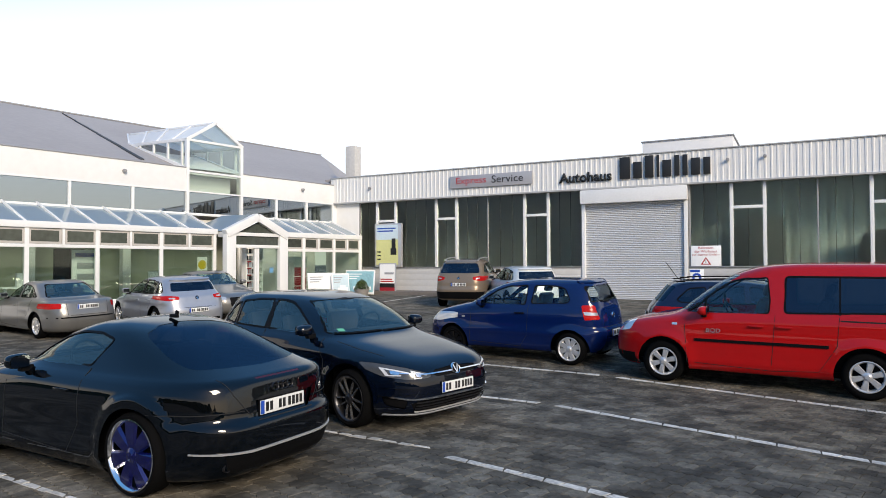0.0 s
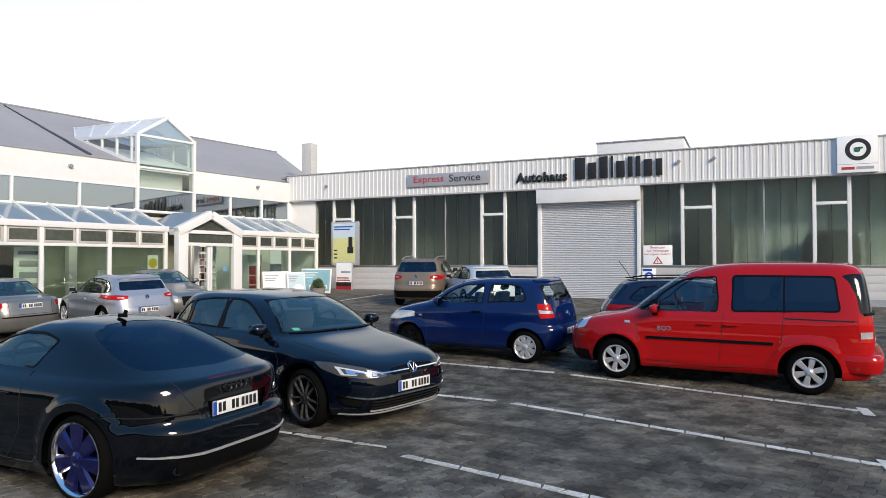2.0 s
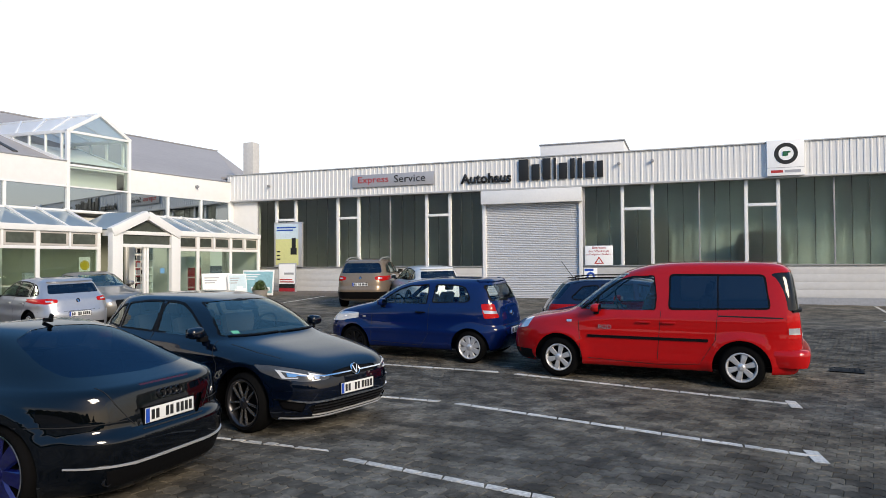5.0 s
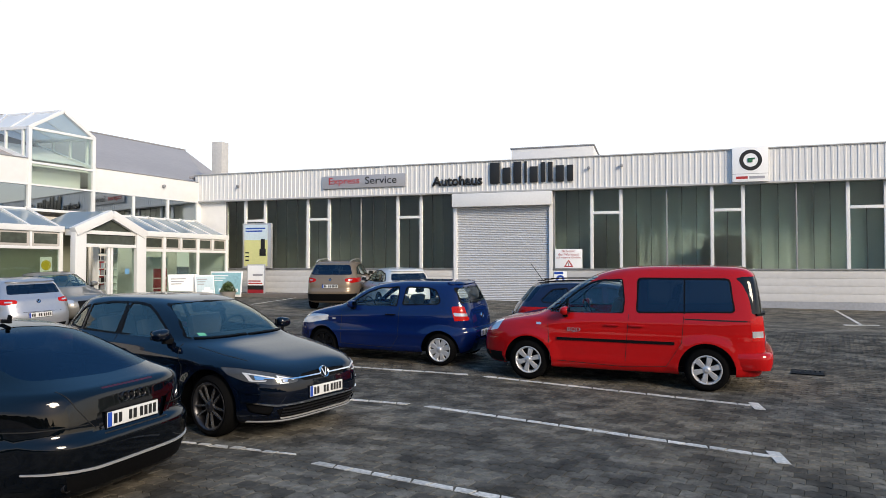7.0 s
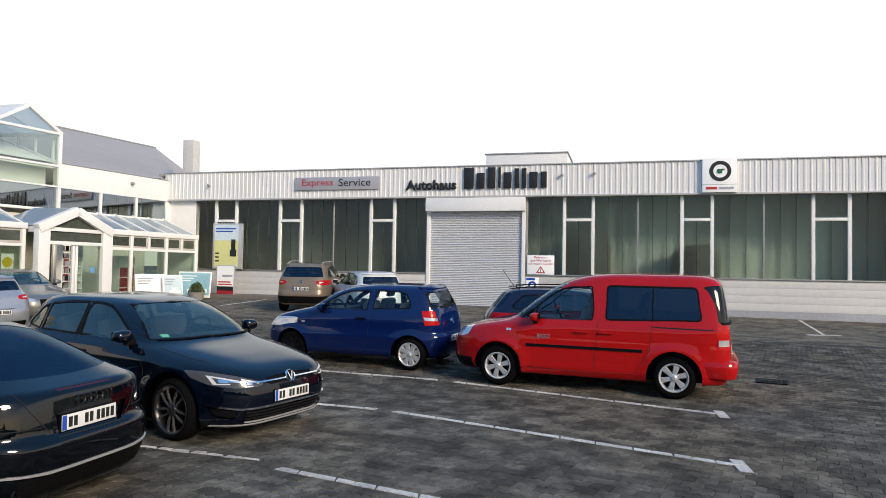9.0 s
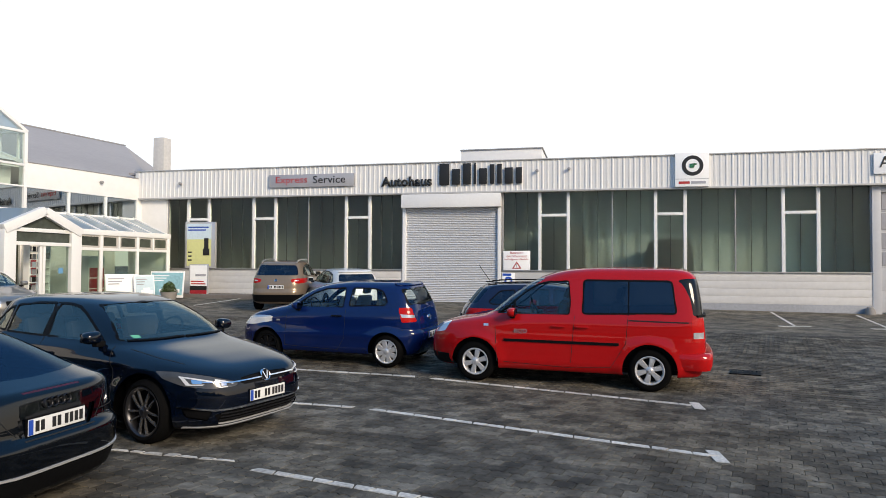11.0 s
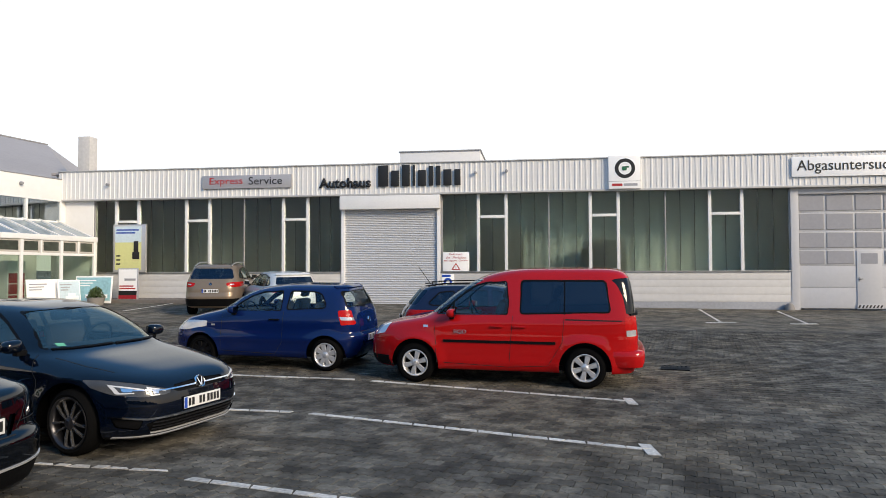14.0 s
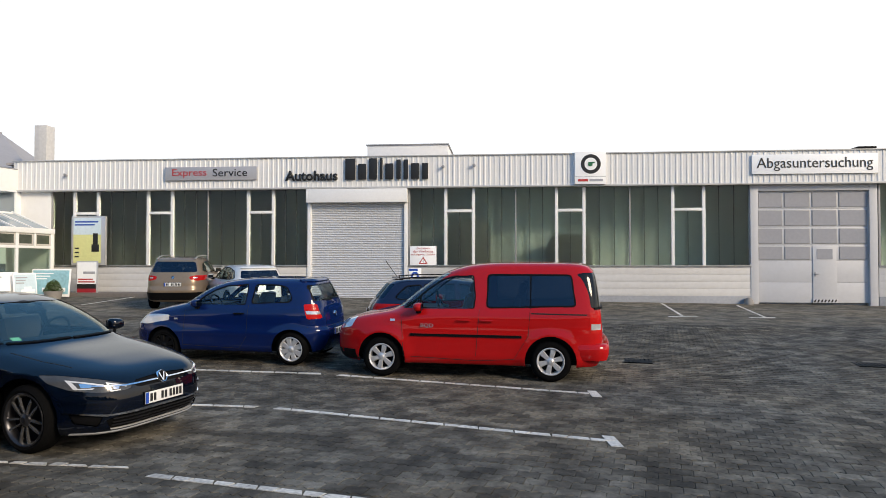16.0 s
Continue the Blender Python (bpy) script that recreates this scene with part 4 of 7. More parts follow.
_p = in_show("red_cabinet", "cabinet with red fronts inside the showroom", "cabinet", 2.2, 0.2)
box_part("body", 0, 0.75, 0, 0.5, 0, 1.8, SIGN_WHITE, _p, 0.01)
for _i in range(3):
    box_part("drawer", 0.04, 0.71, 0.5, 0.515, 0.1 + _i * 0.42, 0.48 + _i * 0.42, RED_PRINT, _p, 0.005)
for _x, _y in ((12.9, -1.0), (9.6, -1.0), (2.0, -1.0), (4.4, -1.0), (15.5, -1.0), (18.5, -1)):
    _p = in_show("column", "white square column inside the showroom", "column", _x, _y)
    _p["kind"] = "structure"
    box_part("shaft", -0.15, 0.15, -0.15, 0.15, 0, 3.13, WHITE_TRIM, _p, 0.02)
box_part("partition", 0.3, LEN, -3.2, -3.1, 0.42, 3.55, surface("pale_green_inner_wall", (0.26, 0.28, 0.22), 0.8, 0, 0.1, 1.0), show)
# flat black panels paint the dark of three openings onto the partition
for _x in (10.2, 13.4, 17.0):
    box_part("doorway_dark", _x, _x + 1.1, -3.1, -3.08, 0.42, 2.5, DARK, show)

# cars on show and furniture seen dimly through the panes
for _x, _m in ((13.6, SIGN_WHITE), (9.2, SIGN_GREY)):
    _p = in_show("show_table", "white display table inside the showroom", "table", _x, 0.2)
    box_part("table_top", -0.6, 0.6, -0.35, 0.35, 0.7, 0.76, _m, _p, 0.01)
    for _sx in (-0.5, 0.5):
        for _sy in (-0.28, 0.28):
            box_part("leg", _sx - 0.03, _sx + 0.03, _sy - 0.03, _sy + 0.03, 0, 0.7, ALLOY, _p)
    box_part("leaflet_stand", -0.2, 0.1, -0.1, 0.1, 0.76, 1.2, SIGN_WHITE, _p, 0.02)

_p = thing("corner_stone", "rounded grey guard stone at the gate jamb", "stone", Matrix.Translation((9.2, YF - 0.22, ground_z(9.2, YF - 0.2))))
_bm = bmesh.new()
lathe(_bm, [(0.001, 0.26), (0.09, 0.24), (0.15, 0.16), (0.18, 0.0)], 18, Matrix.Rotation(radians(90), 4, "X") @ Matrix.Scale(-1, 4, (0, 1, 0)))
for _v in _bm.verts:
    _v.co.z = abs(_v.co.z)
part("stone", _bm, STONE, _p)
_p = thing("roof_vent", "small dark vent cap on the flat roof", "vent", Matrix.Translation((14.2, 28.0, 6.0)))
box_part("cap", -0.35, 0.35, -0.3, 0.3, 0.3, 0.38, DARK, _p, 0.02)
box_part("duct", -0.2, 0.2, -0.2, 0.2, 0.0, 0.3, GREY_TRIM, _p, 0.01)

for _o in show.children:
    if _o.name.startswith(("roof_pane", "porch_roof", "upper_pane", "front_pane", "glass_door")):
        _o.visible_shadow = False


# ---- cars ----
from mathutils.bvhtree import BVHTree


def smooth_curve(pts):
    """Monotone cubic through (s, value) points."""
    xs, ys = np.array([p[0] for p in pts], float), np.array([p[1] for p in pts], float)
    h, d = np.diff(xs), np.diff(ys) / np.diff(xs)
    m = np.zeros(len(xs))
    m[0], m[-1] = d[0], d[-1]
    for i in range(1, len(xs) - 1):
        if d[i - 1] * d[i] > 0:
            w1, w2 = 2 * h[i] + h[i - 1], h[i] + 2 * h[i - 1]
            m[i] = (w1 + w2) / (w1 / d[i - 1] + w2 / d[i])

    def f(x):
        i = int(min(max(np.searchsorted(xs, x) - 1, 0), len(xs) - 2))
        t = min(max((x - xs[i]) / h[i], 0), 1)
        return float(ys[i] * (1 + 2 * t) * (1 - t) ** 2 + h[i] * m[i] * t * (1 - t) ** 2 + ys[i + 1] * t * t * (3 - 2 * t) + h[i] * m[i + 1] * t * t * (t - 1))
    return f


class Car:
    """What every car has: wheels, plates, lamps, mirrors, seats and trim laid on its shell.
    s runs from the nose to the tail; the thing's own x points forward, y to its left, z up, from the ground between the axles."""

    def cast(self, face, a, b):
        """The place on the shell met from the front, back, left, right or top at (a, b)."""
        o, d = {"front": (Vector((9, a, b)), Vector((-1, 0, 0))), "back": (Vector((-9, a, b)), Vector((1, 0, 0))),
                "left": (Vector((self.mid - a, 5, b)), Vector((0, -1, 0))), "right": (Vector((self.mid - a, -5, b)), Vector((0, 1, 0))),
                "top": (Vector((self.mid - a, b, 5)), Vector((0, 0, -1)))}[face]
        hit = self.bvh.ray_cast(o, d)
        if hit[0] is None:
            p = o + d * (9 if face in ("front", "back") else 5)
            near = self.bvh.find_nearest(Vector((o.x if face in ("left", "right", "top") else math.copysign(self.mid, o.x), o.y if face != "top" else b, b if face != "top" else 1.4)))
            return (near[0], near[1] if near[1].dot(d) < 0 else -d) if near[0] is not None else (p, -d)
        nor = hit[1] if hit[1].dot(d) < 0 else -hit[1]
        return hit[0], (nor - d * 0.2).normalized()

    def patch(self, name, face, upper, lower, mat, proud=0.006, deep=0.03, nx=8, ny=4, label="", parent=None):
        """A part laid on the shell between an upper and a lower line of points."""
        def along(line, t):
            u = t * (len(line) - 1)
            i = min(int(u), len(line) - 2)
            return [line[i][k] + (line[i + 1][k] - line[i][k]) * (u - i) for k in (0, 1)]
        f, bk = [], []
        for i in range(nx + 1):
            p, q = along(upper, i / nx), along(lower, i / nx)
            for j in range(ny + 1):
                v = j / ny
                place, out = self.cast(face, p[0] + (q[0] - p[0]) * v, p[1] + (q[1] - p[1]) * v)
                f.append(place + out * proud)
                bk.append(place - out * deep)
        N = len(f)
        fs = [(i * (ny + 1) + j, i * (ny + 1) + j + 1, (i + 1) * (ny + 1) + j + 1, (i + 1) * (ny + 1) + j) for i in range(nx) for j in range(ny)]
        rim = [i * (ny + 1) for i in range(nx + 1)] + [nx * (ny + 1) + j for j in range(1, ny + 1)] + [i * (ny + 1) + ny for i in range(nx - 1, -1, -1)] + [j for j in range(ny - 1, 0, -1)]
        fs += [(rim[k], rim[(k + 1) % len(rim)], rim[(k + 1) % len(rim)] + N, rim[k] + N) for k in range(len(rim))]
        bm = bmesh.new()
        vs = [bm.verts.new(p) for p in f + bk]
        for q in fs:
            try:
                bm.faces.new([vs[k] for k in q])
            except ValueError:
                pass
        return part(name, bm, mat, parent or self.root, label, 50)

    def ring(self, name, face, outer, inner, mat, proud, parent=None):
        f = [self.cast(face, *p) for p in outer + inner]
        n = len(outer)
        pts = [p + o * proud for p, o in f] + [p - o * 0.012 for p, o in f]
        fs = [(k, (k + 1) % n, n + (k + 1) % n, n + k) for k in range(n)]
        fs += [(n + k, n + (k + 1) % n, 3 * n + (k + 1) % n, 3 * n + k) for k in range(n)]
        bm = bmesh.new()
        vs = [bm.verts.new(p) for p in pts]
        for q in fs:
            bm.faces.new([vs[k] for k in q])
        bm.normal_update()
        return part(name, bm, mat, self.root, "", 50)

    def both(self, name, face, upper, lower, mat, **kw):
        if face in ("front", "back"):
            self.patch(name, face, upper, lower, mat, **kw)
            self.patch(name, face, [(-a, b) for a, b in upper], [(-a, b) for a, b in lower], mat, **kw)
        else:
            for f in ("left", "right"):
                self.patch(name, f, upper, lower, mat, **kw)

    def seam(self, pts, width=0.008, face=("left", "right")):
        for f in face:
            for (a, b), (c, d) in zip(pts, pts[1:]):
                steep = abs(d - b) > abs(c - a)
                u = [(a - (width / 2 if steep else 0), b + (0 if steep else width / 2)), (c - (width / 2 if steep else 0), d + (0 if steep else width / 2))]
                w = [(a + (width / 2 if steep else 0), b - (0 if steep else width / 2)), (c + (width / 2 if steep else 0), d - (0 if steep else width / 2))]
                self.patch("panel_gap", f, u, w, SEAM, proud=0.0015, deep=0.003, nx=10, ny=1)

    def wheels(self, style, width=0.2, inset=0.015, rim_mat=None, rim_r=None, spoke_mat=None, bare_front=False):
        r = self.r
        rr = rim_r or r * 0.68
        for a in (self.fo, self.fo + self.wb):
            for sg in (1, -1):
                m = Matrix.Translation((self.mid - a, sg * (self.W - inset), r)) @ (Matrix() if sg > 0 else Matrix.Rotation(math.pi, 4, "Z"))
                bm = bmesh.new()
                k = rr
                # outer lip and well
                lathe(bm, [(k + 0.008, -0.012), (k + 0.004, 0.0), (k - 0.006, 0.002), (k - 0.02, -0.012), (k - 0.03, -0.05), (k - 0.035, -0.16)], 40, m)
                wheel = part("wheel", bm, CHROME if style == "lip" else DARK if bare_front and a == self.fo else (rim_mat or ALLOY), self.root)
                bm = bmesh.new()
                lathe(bm, [(0.001, -0.09), (k - 0.03, -0.09)], 32, m)
                part("brake_disc", bm, DARK, wheel)
                bm = bmesh.new()
                lathe(bm, [(k, -width + 0.01), (r - 0.03, -width), (r, -width + 0.04), (r, -0.045), (r - 0.012, -0.02), (r - 0.04, 0.0), (k + 0.03, 0.004), (k + 0.006, -0.004), (k, -0.02)], 44, m)
                part("tyre", bm, RUBBER, wheel)
                n, w0, w1, twin = {"lip": (7, 0.08, 0.165, 0), "star": (5, 0.02, 0.026, 0.11), "cover": (6, 0.06, 0.098, 0), "cap": (8, 0.06, 0.115, 0), "five": (5, 0.06, 0.08, 0), "multi": (10, 0.03, 0.035, 0)}[style]
                bm = bmesh.new()
                for i in range(n):
                    for tw in ((-1, 1) if twin else (0,)):
                        ang = 2 * math.pi * i / n + 0.3
                        mm = m @ Matrix.Rotation(ang, 4, "Y")
                        r0, r1 = 0.03, k - 0.012
                        off0, off1 = tw * 0.018, tw * twin * 0.5
                        prof = [(r0, off0, w0, -0.02), ((r0 + r1) * 0.5, (off0 + off1) * 0.5, (w0 + w1) * 0.5, -0.008), (r1, off1, w1, -0.016)]
                        ring = []
                        for rad, off, wd, dep in prof:
                            ring.append([bm.verts.new(mm @ Vector((rad, y, off + z))) for z, y in ((-wd / 2, dep - 0.022), (-wd * 0.36, dep), (wd * 0.36, dep), (wd / 2, dep - 0.022))])
                        for p, q in zip(ring, ring[1:]):
                            for j in range(3):
                                bm.faces.new((p[j], p[j + 1], q[j + 1], q[j]))
                part("rim", bm, DARK if bare_front and a == self.fo else (spoke_mat or rim_mat or ALLOY), wheel)
                bm = bmesh.new()
                lathe(bm, [(0.001, 0.002), (0.028, 0.0), (0.034, -0.006), (0.06, -0.014), (0.066, -0.03)], 20, m)
                part("hub_cap", bm, DARK if bare_front and a == self.fo else BLUE_RIM if style == "lip" else ALLOY if style != "star" else DARK_ALLOY, wheel)

    def plate(self, face, y, z, w=0.52, h=0.115, tilt=0.0, proud=0.012, seal=True):
        p, out = self.cast(face, y, z)
        sx = 1 if face == "front" else -1
        m = Matrix.Translation(p + out * proud) @ Matrix.Rotation(0 if sx > 0 else math.pi, 4, "Z") @ Matrix.Rotation(radians(90), 4, "Z") @ Matrix.Rotation(radians(tilt), 4, "X")
        # plate lies in the xz plane of m, facing -y
        bm = bmesh.new()
        add_box(bm, -w / 2 - 0.008, w / 2 + 0.008, 0.004, 0.02, -h / 2 - 0.008, h / 2 + 0.008, m, 0.003)
        holder = part("number_plate", bm, DARK, self.root)
        bm = bmesh.new()
        add_box(bm, -w / 2, w / 2, 0.0, 0.006, -h / 2, h / 2, m, 0.002)
        part("plate_face", bm, PLATE, holder)
        bm = bmesh.new()
        add_box(bm, -w / 2 + 0.002, -w / 2 + 0.042, -0.0015, 0.002, -h / 2 + 0.003, h / 2 - 0.003, m)
        part("blue_field", bm, PLATE_BLUE, holder)
        x = -w / 2 + 0.06
        for gap, n in ((0.0, 2), (0.055, 2), (0.02, 4)):
            x += gap
            for i in range(n):
                if x + 0.038 < w / 2:
                    bm = bmesh.new()
                    add_box(bm, x, x + 0.034, -0.0015, 0.002, -h * 0.33, h * 0.33, m)
                    part("plate_bar", bm, INK, holder)
                x += 0.047

    def mirror(self, s, z, mat, out=0.12, y=None):
        for sg in (1, -1):
            yy = y if y else self.W * 0.93
            bm = bmesh.new()
            mid = yy + out * 0.75
            bmesh.ops.create_icosphere(bm, subdivisions=3, radius=1.0)
            for v in bm.verts:
                x = max(v.co.x, -0.62)
                v.co = Vector((self.mid - s + 0.08 * x, sg * mid + 0.1 * math.copysign(abs(v.co.y) ** 0.6, v.co.y), z + 0.05 + 0.068 * math.copysign(abs(v.co.z) ** 0.6, v.co.z) * (1 - 0.2 * sg * v.co.y)))
            mir = part("mirror", bm, mat, self.root)
            bm = bmesh.new()
            add_box(bm, self.mid - s - 0.03, self.mid - s + 0.05, sg * (yy - 0.05), sg * (yy + 0.06), z - 0.05, z + 0.01, None, 0.01)
            part("mirror_foot", bm, DARK, mir)
            bm = bmesh.new()
            add_box(bm, self.mid - s - 0.064, self.mid - s - 0.058, sg * (yy + out * 0.75 - 0.08), sg * (yy + out * 0.75 + 0.08), z, z + 0.10, None, 0.0)
            part("mirror_glass", bm, MIRROR, mir)

    def seats(self, rows, z=0.55, mat=None):
        for s in rows:
            for y in (0.36, -0.36):
                bm = bmesh.new()
                lean = Matrix.Translation((self.mid - s, y, z)) @ Matrix.Rotation(radians(-16), 4, "Y")
                add_box(bm, -0.07, 0.07, -0.24, 0.24, 0.0, 0.62, lean, 0.06)
                add_box(bm, -0.05, 0.05, -0.13, 0.13, 0.66, 0.84, lean, 0.045)
                add_box(bm, 0.0, 0.5, -0.25, 0.25, -0.1, 0.06, Matrix.Translation((self.mid - s, y, z)), 0.05)
                part("seat", bm, mat or SEAT, self.root)

    def dash(self, s, z):
        bm = bmesh.new()
        add_box(bm, self.mid - s - 0.25, self.mid - s + 0.25, -(self.W - 0.16), self.W - 0.16, z - 0.3, z, None, 0.06)
        d = part("dashboard", bm, DARK, self.root)
        bm = bmesh.new()
        m = Matrix.Translation((self.mid - s - 0.33, 0.36, z + 0.02)) @ Matrix.Rotation(radians(-65), 4, "Y") @ Matrix.Rotation(radians(90), 4, "X")
        lathe(bm, [(0.18 + 0.014 * math.cos(2 * math.pi * i / 8), 0.014 * math.sin(2 * math.pi * i / 8)) for i in range(9)], 28, m)
        part("steering_wheel", bm, DARK, d)

    def handle(self, s, z, mat):
        for f in ("left", "right"):
            p, out = self.cast(f, s, z)
            sg = 1 if out.y > 0 else -1
            bm = bmesh.new()
            add_box(bm, -0.1, 0.1, 0.012 * sg, 0.034 * sg, -0.013, 0.013, Matrix.Translation(p), 0.008)
            for q in (-0.085, 0.085):
                add_box(bm, q - 0.012, q + 0.012, -0.02 * sg, 0.016 * sg, -0.01, 0.01, Matrix.Translation(p))
            part("door_handle", bm, mat, self.root)

    def emblem(self, face, y, z, rad, mat=None):
        p, out = self.cast(face, y, z)
        m = Matrix.Translation(p + out * 0.012) @ out.to_track_quat("Y", "Z").to_matrix().to_4x4()
        bm = bmesh.new()
        lathe(bm, [(rad * 0.8, -0.01), (rad * 0.82, 0.004), (rad * 0.92, 0.008), (rad, 0.0), (rad, -0.02)], 28, m)
        em = part("emblem", bm, mat or CHROME, self.root)
        if rad > 0.048:
            bm = bmesh.new()
            lathe(bm, [(0.001, -0.002), (rad * 0.82, -0.002)], 28, m)
            part("emblem_field", bm, DARK, em)
            bm = bmesh.new()
            for k in (-1, 1):
                add_box(bm, -0.1 * rad, 0.1 * rad, -0.002, 0.004, -0.75 * rad, 0.72 * rad, m @ Matrix.Translation((k * 0.28 * rad, 0, 0)) @ Matrix.Rotation(k * 0.35, 4, "Y"))
            part("emblem_mark", bm, mat or CHROME, em)


def rounded(poly, r, n=4):
    """The outline with its corners eased."""
    out = []
    for i, p in enumerate(poly):
        p, a, b = Vector(p), Vector(poly[i - 1]), Vector(poly[(i + 1) % len(poly)])
        k = min(r, (a - p).length * 0.45)
        q = min(r, (b - p).length * 0.45)
        a, b = p + (a - p).normalized() * k, p + (b - p).normalized() * q
        for j in range(n + 1):
            t = j / n
            out.append(tuple(a * (1 - t) ** 2 + p * 2 * t * (1 - t) + b * t * t))
    return out


def offset(poly, d):
    """The outline grown (d > 0) or shrunk by d."""
    area = sum(p[0] * q[1] - q[0] * p[1] for p, q in zip(poly, poly[1:] + poly[:1]))
    sg = 1 if area > 0 else -1
    out = []
    for i, p in enumerate(poly):
        p, a, b = Vector(p), Vector(poly[i - 1]), Vector(poly[(i + 1) % len(poly)])
        e, f = (p - a).normalized(), (b - p).normalized()
        n = Vector((e.y + f.y, -e.x - f.x))
        n = n.normalized() if n.length > 1e-6 else Vector((e.y, -e.x))
        c = max(0.5, n.dot(Vector((e.y, -e.x))))
        out.append(tuple(p + n * (sg * d / c)))
    return out


def inside(poly, u, v):
    hit = False
    for (x0, y0), (x1, y1) in zip(poly, poly[1:] + poly[:1]):
        if (y0 > v) != (y1 > v) and u < (x1 - x0) * (v - y0) / (y1 - y0) + x0:
            hit = not hit
    return hit


class RoundCar(Car):
    """A car whose shell is stacked from rounded plan outlines, from sill to roof.
    keys: height, distance of the outline's front and rear from the nose, half width; round_f, round_r: how square the corners are at a height.
    Windows, lamps and wheel openings are cut out of the shell and are parts of their own."""

    def __init__(self, name, label, m, L, W, fo, wb, r, keys, round_f, round_r, paint, low=0.2, flare=0.015, gap=0.045, lip=0.03, fine=1.0, sculpt=None, tub_top=0.72, category="car"):
        self.root = thing(name, label, category, m)
        self.L, self.W, self.fo, self.wb, self.r, self.paint = L, W, fo, wb, r, paint
        self.mid, self.R = fo + wb / 2, r + gap
        u = [0.0]
        for p, q in zip(keys, keys[1:]):
            u.append(u[-1] + math.sqrt((q[0] - p[0]) ** 2 + 0.2 * (q[1] - p[1]) ** 2 + 0.2 * (q[2] - p[2]) ** 2 + (q[3] - p[3]) ** 2))
        col = [smooth_curve([(a, k[i]) for a, k in zip(u, keys)]) for i in range(4)]
        rf, rr = smooth_curve(round_f), smooth_curve(round_r)
        rings, N = int(84 * fine), 2 * int(46 * fine)
        axles = (fo, fo + wb)
        verts = []
        tt_ = np.linspace(0, math.pi / 2, 160)
        for i in range(rings + 1):
            z, xf, xr, w = (f(u[-1] * i / rings) for f in col)
            xm, pf, pr = (xf + xr) / 2, rf(z), rr(z)
            c, sn = np.cos(tt_), np.sin(tt_)
            fx, fy = xm - (xm - xf) * c ** (2 / pf), w * sn ** (2 / pf)
            bx, by = xm + (xr - xm) * c ** (2 / pr), w * sn ** (2 / pr)
            X, Y = np.concatenate([fx, bx[::-1][1:]]), np.concatenate([fy, by[::-1][1:]])
            d = np.concatenate([[0], np.cumsum(np.hypot(np.diff(X), np.diff(Y)))])
            at = np.linspace(0, d[-1], N + 1)
            X, Y = np.interp(at, d, X), np.interp(at, d, Y)
            Y[0] = Y[-1] = 0.0
            half = []
            for x, y in zip(X, Y):
                side = min(1, max(0, (y / w - 0.7) / 0.2))
                k = 0.0
                for a in axles:
                    q = math.hypot(x - a, z - r) - self.R
                    if z < r + self.R + 0.25:
                        k += flare * math.exp(-(max(0.0, q - lip) / (0.05 if lip < 0.05 else 0.025)) ** 2)
                if sculpt:
                    k += sculpt(x, z)
                half.append((self.mid - x, y + k * side, z))
            verts += half + [(x, -y, z) for x, y, z in reversed(half[1:-1])]
        K = 2 * N
        faces = [(i * K + j, i * K + (j + 1) % K, (i + 1) * K + (j + 1) % K, (i + 1) * K + j)[::-1] for i in range(rings) for j in range(K)]
        k = rings * K
        faces += [(k + j, k + j + 1, k + K - j - 1, k + (K - j) % K)[::-1] if j else (k, k + 1, k + K - 1)[::-1] for j in range(N - 1)]
        faces.append((k + N - 1, k + N, k + N + 1)[::-1])
        self.bm = bmesh.new()
        vs = [self.bm.verts.new(v) for v in verts]
        for f in faces:
            self.bm.faces.new([vs[q] for q in f])
        bmesh.ops.recalc_face_normals(self.bm, faces=self.bm.faces[:])
        self.bvh = BVHTree.FromBMesh(self.bm)
        for a in axles:
            ring = [(a + self.R * math.cos(2 * math.pi * q / 36), r + self.R * math.sin(2 * math.pi * q / 36)) for q in range(36)]
            for f in ("left", "right"):
                self.take(f, ring)
        bm = bmesh.new()
        add_box(bm, self.mid - L + 0.3, self.mid - 0.3, -(W - 0.22), W - 0.22, low + 0.01, tub_top, None, 0.04)
        for a in axles:
            add_box(bm, self.mid - a - self.R - 0.05, self.mid - a + self.R + 0.05, -(W - 0.17), W - 0.17, r, r + self.R * 1.02, None, 0.03)
        part("underbody", bm, DARK, self.root)

    def take(self, face, poly):
        """Cut an outline out of the shell; gives the loose piece's corners and faces."""
        bm = self.bm
        bm.normal_update()
        sx = -1 if face == "right" else 1
        if face in ("left", "right"):
            flat = lambda c: (self.mid - c.x, c.z)
            space = lambda p: Vector((self.mid - p[0], 0, p[1]))
            ok, axis = (lambda f, c: c.y * sx > 0.25 and f.normal.y * sx > 0.02), Vector((0, 1, 0))
        else:
            sx = 1 if face == "front" else -1
            flat = lambda c: (c.y, c.z)
            space = lambda p: Vector((0, p[0], p[1]))
            ok, axis = (lambda f, c: f.normal.x * sx > 0.02), Vector((1, 0, 0))
        u0, u1 = min(p[0] for p in poly) - 0.06, max(p[0] for p in poly) + 0.06
        v0, v1 = min(p[1] for p in poly) - 0.06, max(p[1] for p in poly) + 0.06
        faces = []
        for f in bm.faces:
            c = f.calc_center_median()
            a, b = flat(c)
            if u0 < a < u1 and v0 < b < v1 and ok(f, c):
                faces.append(f)
        for p, q in zip(poly, poly[1:] + poly[:1]):
            e = space(q) - space(p)
            if e.length < 1e-5:
                continue
            ln = e.length
            e.normalize()
            near = [f for f in faces if -0.1 < (f.calc_center_median() - space(p)).dot(e) < ln + 0.1]
            rest = set(faces) - set(near)
